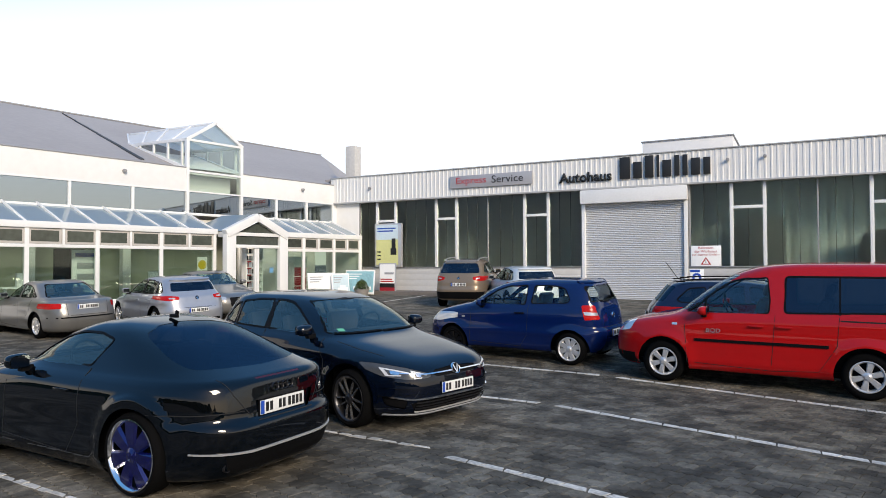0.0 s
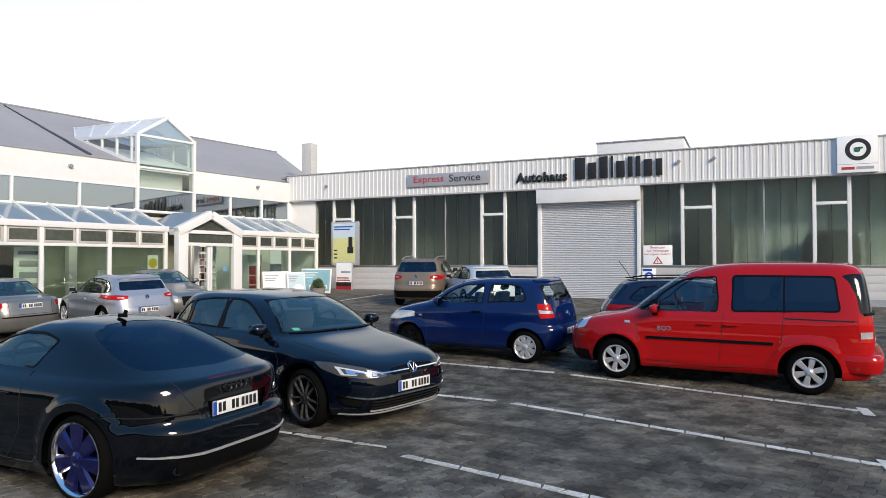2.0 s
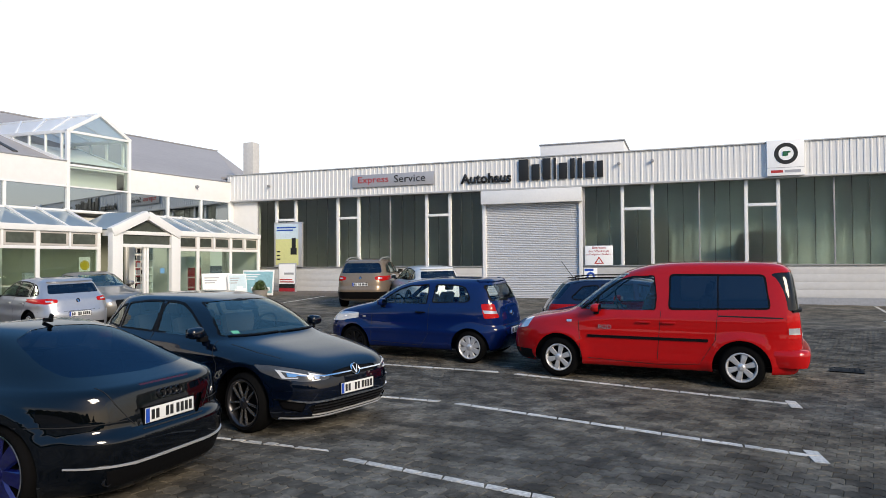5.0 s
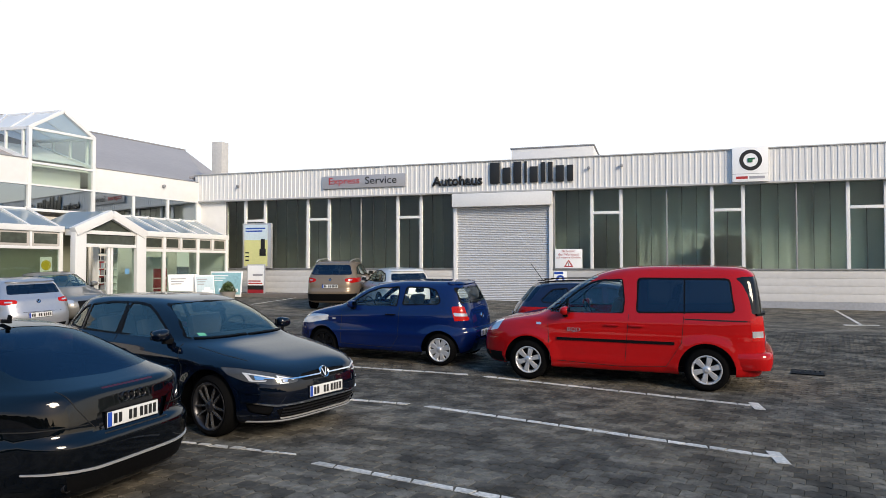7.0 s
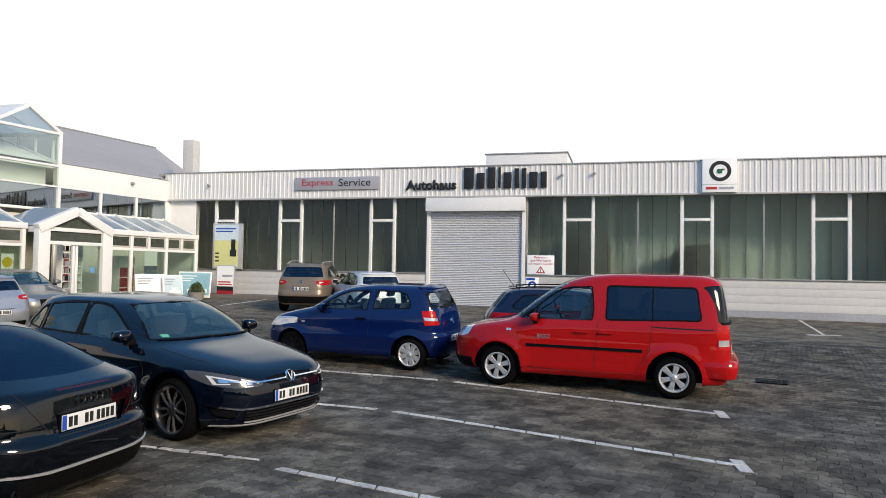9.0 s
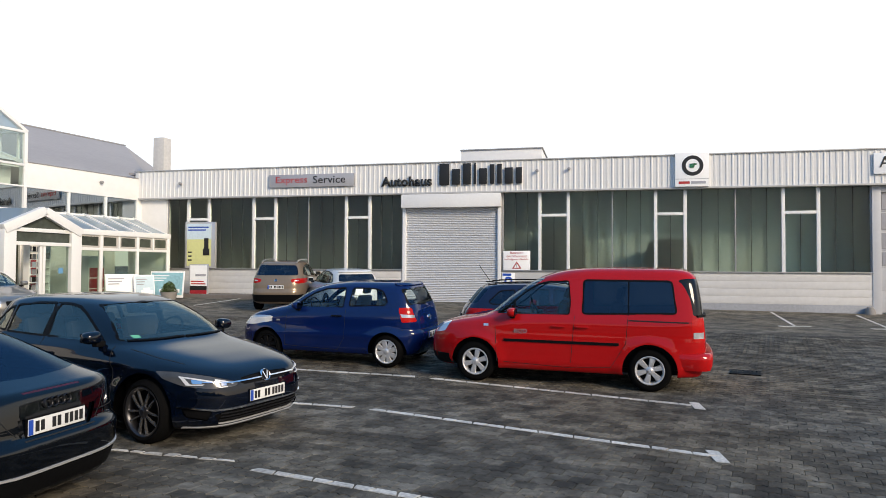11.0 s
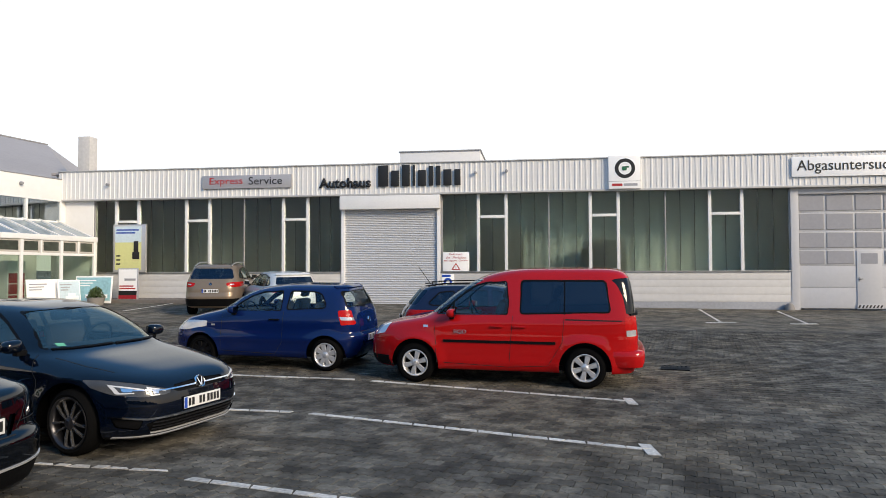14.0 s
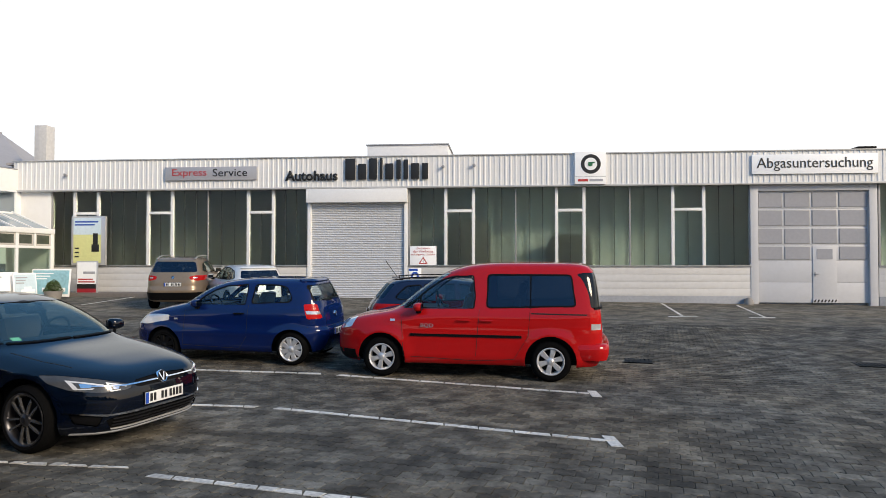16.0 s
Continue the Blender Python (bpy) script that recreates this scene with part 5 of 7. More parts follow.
            geom = list({v for f in near for v in f.verts} | {d for f in near for d in f.edges}) + near
            got = bmesh.ops.bisect_plane(bm, geom=geom, dist=1e-5, plane_co=space(p), plane_no=e.cross(axis))
            faces = [f for f in rest if f.is_valid] + [g for g in got["geom"] if isinstance(g, bmesh.types.BMFace)]
        bm.normal_update()
        gone = [f for f in set(faces) if inside(poly, *flat(f.calc_center_median()))]
        ids, pts, out = {}, [], []
        for f in gone:
            for v in f.verts:
                if v not in ids:
                    ids[v] = len(pts)
                    pts.append((v.co.copy(), v.normal.copy()))
            out.append(tuple(ids[v] for v in f.verts))
        bmesh.ops.delete(bm, geom=gone, context="FACES")
        return pts, out

    def cut(self, name, face, poly, mat, sink=0.005, label="", mirrored=False):
        """A piece of the shell made a part of its own: a pane, a lamp or a grille."""
        jobs = [(face, poly)]
        if face == "sides":
            jobs = [("left", poly), ("right", poly)]
        elif mirrored:
            jobs.append((face, [(-a, b) for a, b in poly]))
        made = []
        for f, q in jobs:
            pts, fs = self.take(f, q)
            if fs:
                made.append(obj(name, [p - n * sink for p, n in pts], fs, mat, self.root, 50, label))
        return made

    def seal(self, face, poly, width=0.018, mat=None, proud=0.003, name="window_seal", grow=0.004):
        """A strip that frames a cut piece."""
        for f in (("left", "right") if face == "sides" else (face,)):
            self.ring(name, f, offset(poly, grow), offset(poly, grow - width), mat or DARK, proud)

    def finish(self):
        me = bpy.data.meshes.new("body")
        self.bm.to_mesh(me)
        self.bm.free()
        me.materials.append(self.paint)
        me.polygons.foreach_set("use_smooth", [True] * len(me.polygons))
        me.set_sharp_from_angle(angle=radians(50))
        ob = new("body", me)
        ob.parent = self.root


def car_pose(x, y, deg):
    """Stand a car on the sloping yard, heading deg anticlockwise from +x."""
    a = radians(deg)
    f, s = Vector((math.cos(a), math.sin(a), 0)), Vector((-math.sin(a), math.cos(a), 0))
    g = lambda p: ground_z(x + p.x, y + p.y)
    f.z = (g(f * 1.3) - g(f * -1.3)) / 2.6
    s.z = (g(s * 0.75) - g(s * -0.75)) / 1.5
    f.normalize()
    up = f.cross(s).normalized()
    s = up.cross(f)
    m = Matrix((f, s, up)).transposed().to_4x4()
    return Matrix.Translation((x, y, ground_z(x, y) + 0.002)) @ m


def from_wheel(wx, wy, deg, s_axle, mid, half, left=True):
    """Middle of a car whose wheel at s_axle, on its left or right flank, touches the ground at (wx, wy)."""
    a = radians(deg)
    f, sd = Vector((math.cos(a), math.sin(a))), Vector((-math.sin(a), math.cos(a)))
    p = Vector((wx, wy)) - f * (mid - s_axle) - sd * (half if left else -half)
    return p.x, p.y


BLACK_PAINT = car_paint("black_car_paint", (0.0008, 0.0018, 0.0035), 0.0, ior=1.5, coat=1.0)
NIGHT_PAINT = car_paint("blue_black_car_paint", (0.001, 0.0028, 0.008), 0.0, ior=1.5, coat=1.0)
BLUE_PAINT = car_paint("blue_car_paint", (0.0015, 0.011, 0.07), 0.0, ior=1.48)
RED_PAINT = car_paint("red_car_paint", (0.4, 0.007, 0.008), 0.0, ior=1.4)
SILVER_PAINT = car_paint("silver_car_paint", (0.4, 0.41, 0.44), 0.6)
GREY_PAINT = car_paint("dark_silver_car_paint", (0.22, 0.215, 0.205), 0.6)
BEIGE_PAINT = car_paint("brown_beige_car_paint", (0.23, 0.175, 0.125), 0.4)
WHITE_PAINT = car_paint("white_car_paint", (0.62, 0.63, 0.62), 0.1)
NAVY_PAINT = car_paint("navy_car_paint", (0.012, 0.022, 0.055), 0.4)

# Blue-black hatchback facing the aisle
GOLF_PANES = [rounded([(1.6, 0.985), (1.76, 1.1), (2.04, 1.265), (2.22, 1.34), (2.38, 1.365), (2.555, 1.37), (2.555, 0.995)], 0.03),
              rounded([(2.625, 0.995), (2.625, 1.37), (2.95, 1.365), (3.36, 1.325), (3.36, 1.01)], 0.03),
              rounded([(3.395, 1.015), (3.395, 1.315), (3.52, 1.285), (3.73, 1.09), (3.7, 1.045)], 0.03)]
GOLF_SCREEN = rounded([(-0.71, 0.995), (0.0, 0.985), (0.71, 0.995), (0.655, 1.13), (0.52, 1.355), (0.0, 1.37), (-0.52, 1.355), (-0.655, 1.13)], 0.03)


def round_hatch(name, label, m, paint, glass, screen, fine=1.0):
    c = RoundCar(name, label, m, 4.26, 0.9, 0.87, 2.62, 0.325,
                    [(0.17, 0.2, 4.1, 0.78), (0.19, 0.1, 4.16, 0.84), (0.3, 0.02, 4.22, 0.876), (0.45, 0.0, 4.25, 0.892), (0.58, 0.015, 4.25, 0.898), (0.67, 0.05, 4.22, 0.898), (0.74, 0.15, 4.19, 0.894),
                     (0.83, 0.46, 4.16, 0.886), (0.9, 0.8, 4.14, 0.87), (0.94, 1.02, 4.12, 0.848), (0.965, 1.13, 4.1, 0.828), (1.0, 1.22, 4.06, 0.81), (1.1, 1.39, 3.99, 0.768), (1.2, 1.57, 3.94, 0.728),
                     (1.3, 1.79, 3.88, 0.682), (1.37, 1.99, 3.81, 0.63), (1.42, 2.25, 3.58, 0.54), (1.445, 2.5, 3.3, 0.4), (1.455, 2.75, 3.05, 0.15)],
                    [(0.1, 4.6), (0.7, 4.4), (0.95, 4.2), (1.1, 4.6), (1.45, 3.6)], [(0.1, 5.5), (0.9, 5.5), (1.1, 5.0), (1.45, 3.6)], paint, low=0.18, flare=0.016,
                    gap=0.07, fine=fine, sculpt=lambda s, z: 0.012 * math.exp(-((z - 0.8) / 0.05) ** 2) - 0.014 * math.exp(-((z - 0.66) / 0.09) ** 2) + 0.016 * math.exp(-((z - 0.3) / 0.08) ** 2))
    for _q in GOLF_PANES:
        c.cut("side_window", "sides", _q, glass)
        c.seal("sides", _q, 0.022)
    c.cut("windshield", "front", GOLF_SCREEN, screen)
    c.seal("front", GOLF_SCREEN, 0.016, proud=0.001)
    c.cut("rear_window", "back", rounded([(-0.6, 1.08), (0.6, 1.08), (0.55, 1.3), (-0.55, 1.3)], 0.05), TINT_GLASS)
    c.both("window_pillar", "left", [(2.562, 1.37), (2.618, 1.37)], [(2.562, 0.995), (2.618, 0.995)], DARK, proud=0.003, deep=0.004, nx=1, ny=6)
    c.cut("tail_light", "back", rounded([(0.46, 0.95), (0.66, 0.975), (0.86, 0.965), (0.87, 0.87), (0.7, 0.845), (0.47, 0.87)], 0.03), RED_LAMP, -0.002, mirrored=True)
    return c


def plain_hatch(name, label, m, paint):
    """The same kind of car seen from behind, with plain trim."""
    c = round_hatch(name, label, m, paint, CAR_GLASS, CAR_GLASS, 0.55)
    c.cut("headlight", "front", rounded([(0.4, 0.66), (0.8, 0.74), (0.82, 0.66), (0.42, 0.6)], 0.02), CLEAR_LAMP, 0.0, mirrored=True)
    c.finish()
    c.wheels("five", 0.21, 0.03, rim_r=0.225)
    c.dash(1.6, 0.98)
    c.seats((2.35, 3.2))
    c.mirror(1.66, 1.0, paint)
    c.seam([(1.42, 0.95), (1.3, 0.72), (1.34, 0.32), (2.2, 0.28)])
    c.seam([(2.59, 0.99), (2.59, 0.3)])
    c.seam([(3.36, 0.99), (3.25, 0.75), (3.04, 0.6)])
    c.seam([(-0.82, 0.66), (0.82, 0.66)], face=("back",))
    c.handle(2.42, 0.84, paint)
    c.handle(3.15, 0.86, paint)
    c.both("lamp_core", "back", [(0.56, 0.925), (0.7, 0.93)], [(0.56, 0.895), (0.7, 0.895)], CLEAR_LAMP, proud=0.004, deep=0.004, nx=4, ny=2)
    c.patch("rear_bumper_insert", "back", [(-0.62, 0.36), (0.62, 0.36)], [(-0.6, 0.24), (0.6, 0.24)], DARK, nx=12)
    c.plate("back", 0, 0.58)
    c.emblem("back", 0, 0.9, 0.055)
    c.patch("rear_spoiler", "back", [(-0.5, 1.375), (0.5, 1.375)], [(-0.54, 1.345), (0.54, 1.345)], paint, proud=0.05, deep=0.02, nx=10, ny=2)
    return c


golf = round_hatch("hatchback_car", "blue-black five-door hatchback with polished dark alloy wheels", car_pose(-5.683, 7.883, -14.7) @ Matrix.Scale(1.04, 4), NIGHT_PAINT, CAR_GLASS, SCREEN_GLASS)
GOLF_LAMP = rounded([(0.385, 0.632), (0.5, 0.668), (0.62, 0.71), (0.78, 0.752), (0.845, 0.755), (0.84, 0.68), (0.78, 0.615), (0.66, 0.59), (0.45, 0.592), (0.39, 0.603)], 0.015)
golf.cut("headlight", "front", GOLF_LAMP, HEAD_LAMP, 0.004, "clear lamp over a dark housing", mirrored=True)
golf.cut("grille", "front", rounded([(-0.33, 0.665), (0.0, 0.685), (0.33, 0.665), (0.36, 0.618), (0.3, 0.595), (-0.3, 0.595), (-0.36, 0.618)], 0.01), DARK, 0.012)
golf.cut("air_intake", "front", rounded([(-0.52, 0.36), (0.52, 0.36), (0.62, 0.33), (0.56, 0.225), (-0.56, 0.225), (-0.62, 0.33)], 0.02), DARK, 0.03)
golf.cut("fog_light_recess", "front", rounded([(0.64, 0.37), (0.8, 0.41), (0.78, 0.31), (0.66, 0.27)], 0.02), DARK, 0.02, mirrored=True)
for _z in (0.26, 0.295, 0.33):
    golf.patch("intake_bar", "front", [(-0.56, _z + 0.006), (0.56, _z + 0.006)], [(-0.56, _z - 0.006), (0.56, _z - 0.006)], DARK_ALLOY, proud=-0.008, deep=0.02, nx=16, ny=1)
golf.finish()
golf.wheels("star", 0.215, 0.03, rim_mat=DARK_ALLOY, rim_r=0.25, spoke_mat=surface("polished_dark_spoke", (0.22, 0.22, 0.23), 0.25, 0.8, 0.1, 6.0))
golf.dash(1.6, 0.98)
golf.seats((2.35, 3.2))
golf.mirror(1.6, 0.99, NIGHT_PAINT)
golf.seam([(1.42, 0.95), (1.3, 0.72), (1.34, 0.32), (2.2, 0.28)])
golf.seam([(2.59, 0.99), (2.59, 0.3)])
golf.seam([(3.36, 0.99), (3.25, 0.75), (3.04, 0.6)])
for _k in (1, -1):
    golf.patch("panel_gap", "top", [(0.5, _k * 0.66), (0.8, _k * 0.725), (1.2, _k * 0.745)], [(0.5, _k * 0.652), (0.8, _k * 0.717), (1.2, _k * 0.737)], SEAM, proud=0.0015, deep=0.003, nx=14, ny=1)
golf.handle(2.42, 0.84, NIGHT_PAINT)
golf.handle(3.12, 0.86, NIGHT_PAINT)
golf.patch("grille_strip", "front", [(-0.74, 0.665), (-0.45, 0.64), (0.45, 0.64), (0.74, 0.665)], [(-0.74, 0.655), (-0.45, 0.627), (0.45, 0.627), (0.74, 0.655)], CHROME, proud=0.008, nx=24, ny=1)
golf.patch("bumper_strip", "front", [(-0.82, 0.42), (-0.62, 0.385), (0.62, 0.385), (0.82, 0.42)], [(-0.82, 0.407), (-0.62, 0.368), (0.62, 0.368), (0.82, 0.407)], CHROME, proud=0.012, nx=24, ny=1)
golf.patch("front_lip", "front", [(-0.76, 0.212), (0.76, 0.212)], [(-0.76, 0.2), (0.76, 0.2)], GREY_TRIM, proud=0.012, nx=20, ny=1)
golf.both("bumper_crease", "front", [(0.6, 0.5), (0.82, 0.52)], [(0.6, 0.488), (0.82, 0.5)], NIGHT_PAINT, proud=0.012, deep=0.01, nx=8, ny=2)
for _y, _z in ((0.47, 0.625), (0.65, 0.655)):
    # each lamp chamber: a white guide along the top and the outer side, a lens below it
    golf.both("light_guide", "front", [(_y - 0.03, _z + 0.008), (_y + 0.13, _z + 0.056)], [(_y - 0.025, _z - 0.006), (_y + 0.12, _z + 0.04)], LAMP_BAR, proud=0.003, deep=0.004, nx=6, ny=1)
    golf.both("light_guide", "front", [(_y + 0.115, _z + 0.045), (_y + 0.13, _z + 0.05)], [(_y + 0.1, _z - 0.03), (_y + 0.118, _z - 0.03)], LAMP_BAR, proud=0.003, deep=0.004, nx=2, ny=4)
    golf.both("light_guide", "front", [(_y + 0.03, _z - 0.02), (_y + 0.115, _z - 0.02)], [(_y + 0.04, _z - 0.03), (_y + 0.112, _z - 0.032)], LAMP_BAR, proud=0.003, deep=0.004, nx=4, ny=1)
    golf.both("lamp_lens", "front", [(_y + 0.035, _z + 0.014), (_y + 0.09, _z + 0.026)], [(_y + 0.045, _z - 0.014), (_y + 0.09, _z - 0.012)], CHROME, proud=0.001, deep=0.003, nx=3, ny=3)
golf.emblem("front", 0, 0.645, 0.066)
golf.plate("front", 0, 0.47)
golf.plate("back", 0, 0.66)
golf.patch("sticker", "front", [(-0.6, 1.05), (-0.53, 1.05)], [(-0.6, 1.02), (-0.53, 1.02)], surface("green_sticker", (0.1, 0.4, 0.25), 0.5), proud=-0.002, deep=0.003, nx=2, ny=2)
golf.patch("inner_mirror", "front", [(-0.12, 1.33), (0.12, 1.33)], [(-0.11, 1.28), (0.11, 1.28)], DARK, proud=-0.02, deep=0.05, nx=4, ny=2)
for _y0, _y1 in ((-0.66, -0.05), (-0.02, 0.62)):
    golf.patch("wiper", "front", [(_y0, 1.0), (_y1, 1.005)], [(_y0, 0.988), (_y1, 0.993)], DARK, proud=0.012, deep=0.0, nx=8, ny=1)

# Black coupe with blue wheels
tt = RoundCar("coupe_car", "black two-door coupe with blue wheels and chrome rim lips", car_pose(-6.111, 4.993, 178.1) @ Matrix.Scale(1.04, 4), 4.24, 0.92, 0.91, 2.468, 0.335,
              [(0.13, 0.2, 4.02, 0.8), (0.15, 0.1, 4.1, 0.86), (0.26, 0.03, 4.18, 0.892), (0.42, 0.0, 4.225, 0.908), (0.53, 0.01, 4.23, 0.915), (0.575, 0.02, 4.215, 0.918), (0.6, 0.03, 4.17, 0.918),
               (0.7, 0.15, 4.155, 0.914), (0.8, 0.5, 4.14, 0.9), (0.87, 0.85, 4.125, 0.872), (0.91, 1.1, 4.09, 0.835), (0.94, 1.28, 4.0, 0.8), (0.98, 1.4, 3.87, 0.772), (1.05, 1.53, 3.68, 0.738),
               (1.13, 1.69, 3.47, 0.695), (1.21, 1.87, 3.24, 0.645), (1.275, 2.06, 3.02, 0.58), (1.32, 2.25, 2.8, 0.48), (1.345, 2.42, 2.62, 0.32), (1.352, 2.5, 2.54, 0.12)],
              [(0.1, 4.0), (0.9, 4.0), (1.35, 3.0)], [(0.1, 4.5), (0.6, 4.5), (0.9, 4.2), (1.05, 3.7), (1.35, 2.8)], BLACK_PAINT, low=0.14, flare=0.034, gap=0.04, lip=0.075,
              sculpt=lambda s, z: -0.012 * math.exp(-((z - 0.55) / 0.1) ** 2) + 0.016 * math.exp(-((z - 0.25) / 0.07) ** 2))
TT_PANE = rounded([(1.6, 0.965), (1.82, 1.1), (2.04, 1.195), (2.3, 1.25), (2.58, 1.25), (2.8, 1.205), (2.8, 1.17), (2.66, 0.975)], 0.04)
TT_BACK = rounded([(-0.6, 0.99), (0.0, 0.972), (0.6, 0.99), (0.6, 1.08), (0.51, 1.24), (0.3, 1.295), (0.0, 1.31), (-0.3, 1.295), (-0.51, 1.24), (-0.6, 1.08)], 0.06)
tt.cut("side_window", "sides", TT_PANE, CAR_GLASS)
tt.seal("sides", TT_PANE, 0.016)
tt.cut("rear_window", "back", TT_BACK, TINT_GLASS, 0.003)
tt.cut("windshield", "front", rounded([(-0.66, 0.98), (0.66, 0.98), (0.46, 1.26), (-0.46, 1.26)], 0.05), CAR_GLASS)
tt.cut("tail_light", "back", rounded([(0.56, 0.81), (0.72, 0.815), (0.83, 0.81), (0.84, 0.705), (0.7, 0.7), (0.55, 0.705)], 0.03), SMOKE_LAMP, 0.001, mirrored=True)
tt.cut("plate_recess", "back", rounded([(-0.38, 0.735), (0.38, 0.735), (0.31, 0.6), (0.22, 0.585), (-0.22, 0.585), (-0.31, 0.6)], 0.03), BLACK_PAINT, 0.025)
tt.cut("brake_light", "back", rounded([(-0.26, 0.912), (0.26, 0.912), (0.26, 0.9), (-0.26, 0.9)], 0.004), surface("dim_red_lamp_strip", (0.05, 0.003, 0.005), 0.2, 0, 0.1, 8.0, coat=0.5, spec=0.2), 0.001)
tt.finish()
tt.wheels("lip", 0.24, 0.005, BLUE_RIM, 0.285)
tt.dash(1.65, 0.93)
tt.seats((2.4,), 0.45)
tt.mirror(1.8, 0.93, BLACK_PAINT)
tt.seam([(1.55, 0.9), (1.47, 0.3), (2.5, 0.25), (2.66, 0.5), (2.68, 0.96)])
tt.handle(2.45, 0.78, BLACK_PAINT)
tt.plate("back", 0, 0.665, proud=-0.004)
for _k in (1, -1):
    tt.seam([(_k * 0.56, 0.925), (_k * 0.5, 0.8), (_k * 0.42, 0.69), (_k * 0.36, 0.625)], 0.008, face=("back",))
    tt.seam([(_k * 0.9, 0.672), (_k * 0.6, 0.675), (_k * 0.42, 0.672)], 0.007, face=("back",))
tt.seam([(-0.32, 0.585), (0.32, 0.585)], 0.008, face=("back",))
tt.seam([(3.78, 0.67), (4.0, 0.672)], 0.007)
tt.patch("bumper_strip", "back", [(-0.78, 0.385), (-0.4, 0.365), (0.4, 0.365), (0.78, 0.385)], [(-0.78, 0.374), (-0.4, 0.348), (0.4, 0.348), (0.78, 0.374)], ALLOY, proud=0.012, nx=24, ny=1)
tt.patch("diffuser", "back", [(-0.6, 0.335), (0.6, 0.335)], [(-0.56, 0.2), (0.56, 0.2)], DARK, proud=0.004, nx=16)
for _y in (-0.105, -0.035, 0.035, 0.105):
    tt.emblem("back", _y * 0.82, 0.812, 0.038, DARK_ALLOY)
for _y in (0.62, 0.72):
    _bm = bmesh.new()
    lathe(_bm, [(0.03, 0.1), (0.031, 0.0), (0.036, 0.0), (0.036, 0.1)], 20, Matrix.Translation((tt.mid - 4.11, _y - 0.15, 0.25)) @ Matrix.Rotation(radians(-90), 4, "Z"))
    part("exhaust_pipe", _bm, DARK_ALLOY, tt.root)
_bm = bmesh.new()
add_box(_bm, -0.06, 0.05, -0.014, 0.014, -0.01, 0.025, Matrix.Translation((tt.mid - 2.75, 0, 1.345)), 0.008)
add_box(_bm, -0.05, -0.01, -0.008, 0.008, 0.02, 0.075, Matrix.Translation((tt.mid - 2.75, 0, 1.345)) @ Matrix.Rotation(radians(-20), 4, "Y"), 0.004)
part("antenna", _bm, DARK, tt.root)

# Small blue three-door car
fox = RoundCar("small_hatchback_car", "blue three-door small car with silver wheel covers", car_pose(-4.74, 12.82, 174.0), 3.83, 0.83, 0.76, 2.465, 0.29,
               [(0.2, 0.2, 3.62, 0.7), (0.22, 0.1, 3.7, 0.76), (0.32, 0.03, 3.78, 0.8), (0.45, 0.0, 3.82, 0.822), (0.58, 0.015, 3.83, 0.83), (0.635, 0.03, 3.815, 0.83), (0.665, 0.04, 3.775, 0.83),
                (0.76, 0.12, 3.765, 0.826), (0.86, 0.24, 3.75, 0.816), (0.94, 0.5, 3.735, 0.802), (1.0, 0.76, 3.72, 0.784), (1.04, 0.94, 3.705, 0.766), (1.15, 1.15, 3.66, 0.737),
                (1.28, 1.35, 3.6, 0.695), (1.37, 1.54, 3.55, 0.652), (1.43, 1.73, 3.52, 0.605), (1.475, 1.96, 3.46, 0.53), (1.505, 2.22, 3.3, 0.42), (1.518, 2.5, 2.9, 0.2)],
               [(0.1, 4.4), (0.9, 4.2), (1.54, 3.4)], [(0.1, 5.2), (0.9, 5.4), (1.3, 5.4), (1.54, 4.5)], BLUE_PAINT, low=0.2, flare=0.018, gap=0.06, fine=0.8,
               sculpt=lambda s, z: -0.01 * math.exp(-((z - 0.72) / 0.08) ** 2) + 0.012 * math.exp(-((z - 0.55) / 0.05) ** 2) + 0.008 * math.exp(-((z - 0.3) / 0.06) ** 2))
for _q in (rounded([(1.3, 1.04), (1.5, 1.19), (1.72, 1.31), (1.95, 1.385), (2.36, 1.41), (2.38, 1.28), (2.36, 1.05)], 0.04),
           rounded([(2.46, 1.07), (2.5, 1.41), (2.95, 1.405), (3.12, 1.36), (3.23, 1.17), (3.19, 1.1)], 0.06)):
    fox.cut("side_window", "sides", _q, CLEAR_GLASS)
    fox.seal("sides", _q, 0.02)
fox.cut("windshield", "front", rounded([(-0.66, 1.04), (0.66, 1.04), (0.53, 1.42), (-0.53, 1.42)], 0.05), CLEAR_GLASS)
FOX_BACK = rounded([(-0.62, 1.12), (0.62, 1.12), (0.565, 1.4), (-0.565, 1.4)], 0.06)
fox.cut("rear_window", "back", FOX_BACK, CLEAR_GLASS)
fox.seal("back", FOX_BACK, 0.025)
fox.cut("tail_light", "sides", rounded([(3.43, 1.07), (3.63, 1.07), (3.72, 0.82), (3.5, 0.81)], 0.03), RED_LAMP, -0.004)
fox.cut("headlight", "front", rounded([(0.46, 0.72), (0.52, 0.79), (0.7, 0.85), (0.79, 0.86), (0.8, 0.74), (0.74, 0.67), (0.56, 0.66)], 0.03), CLEAR_LAMP, -0.002, mirrored=True)
fox.finish()
fox.wheels("cap", 0.185, 0.03, rim_r=0.208, bare_front=True)
fox.dash(1.25, 1.0)
fox.seats((2.1, 2.85), 0.6, surface("light_grey_seat_cloth", (0.06, 0.065, 0.07), 0.9, 0, 0.2, 10.0))
fox.mirror(1.45, 1.02, BLUE_PAINT)
fox.seam([(1.2, 1.0), (1.16, 0.32), (2.25, 0.28), (2.4, 0.5), (2.42, 1.05)])
fox.handle(2.25, 0.9, DARK)
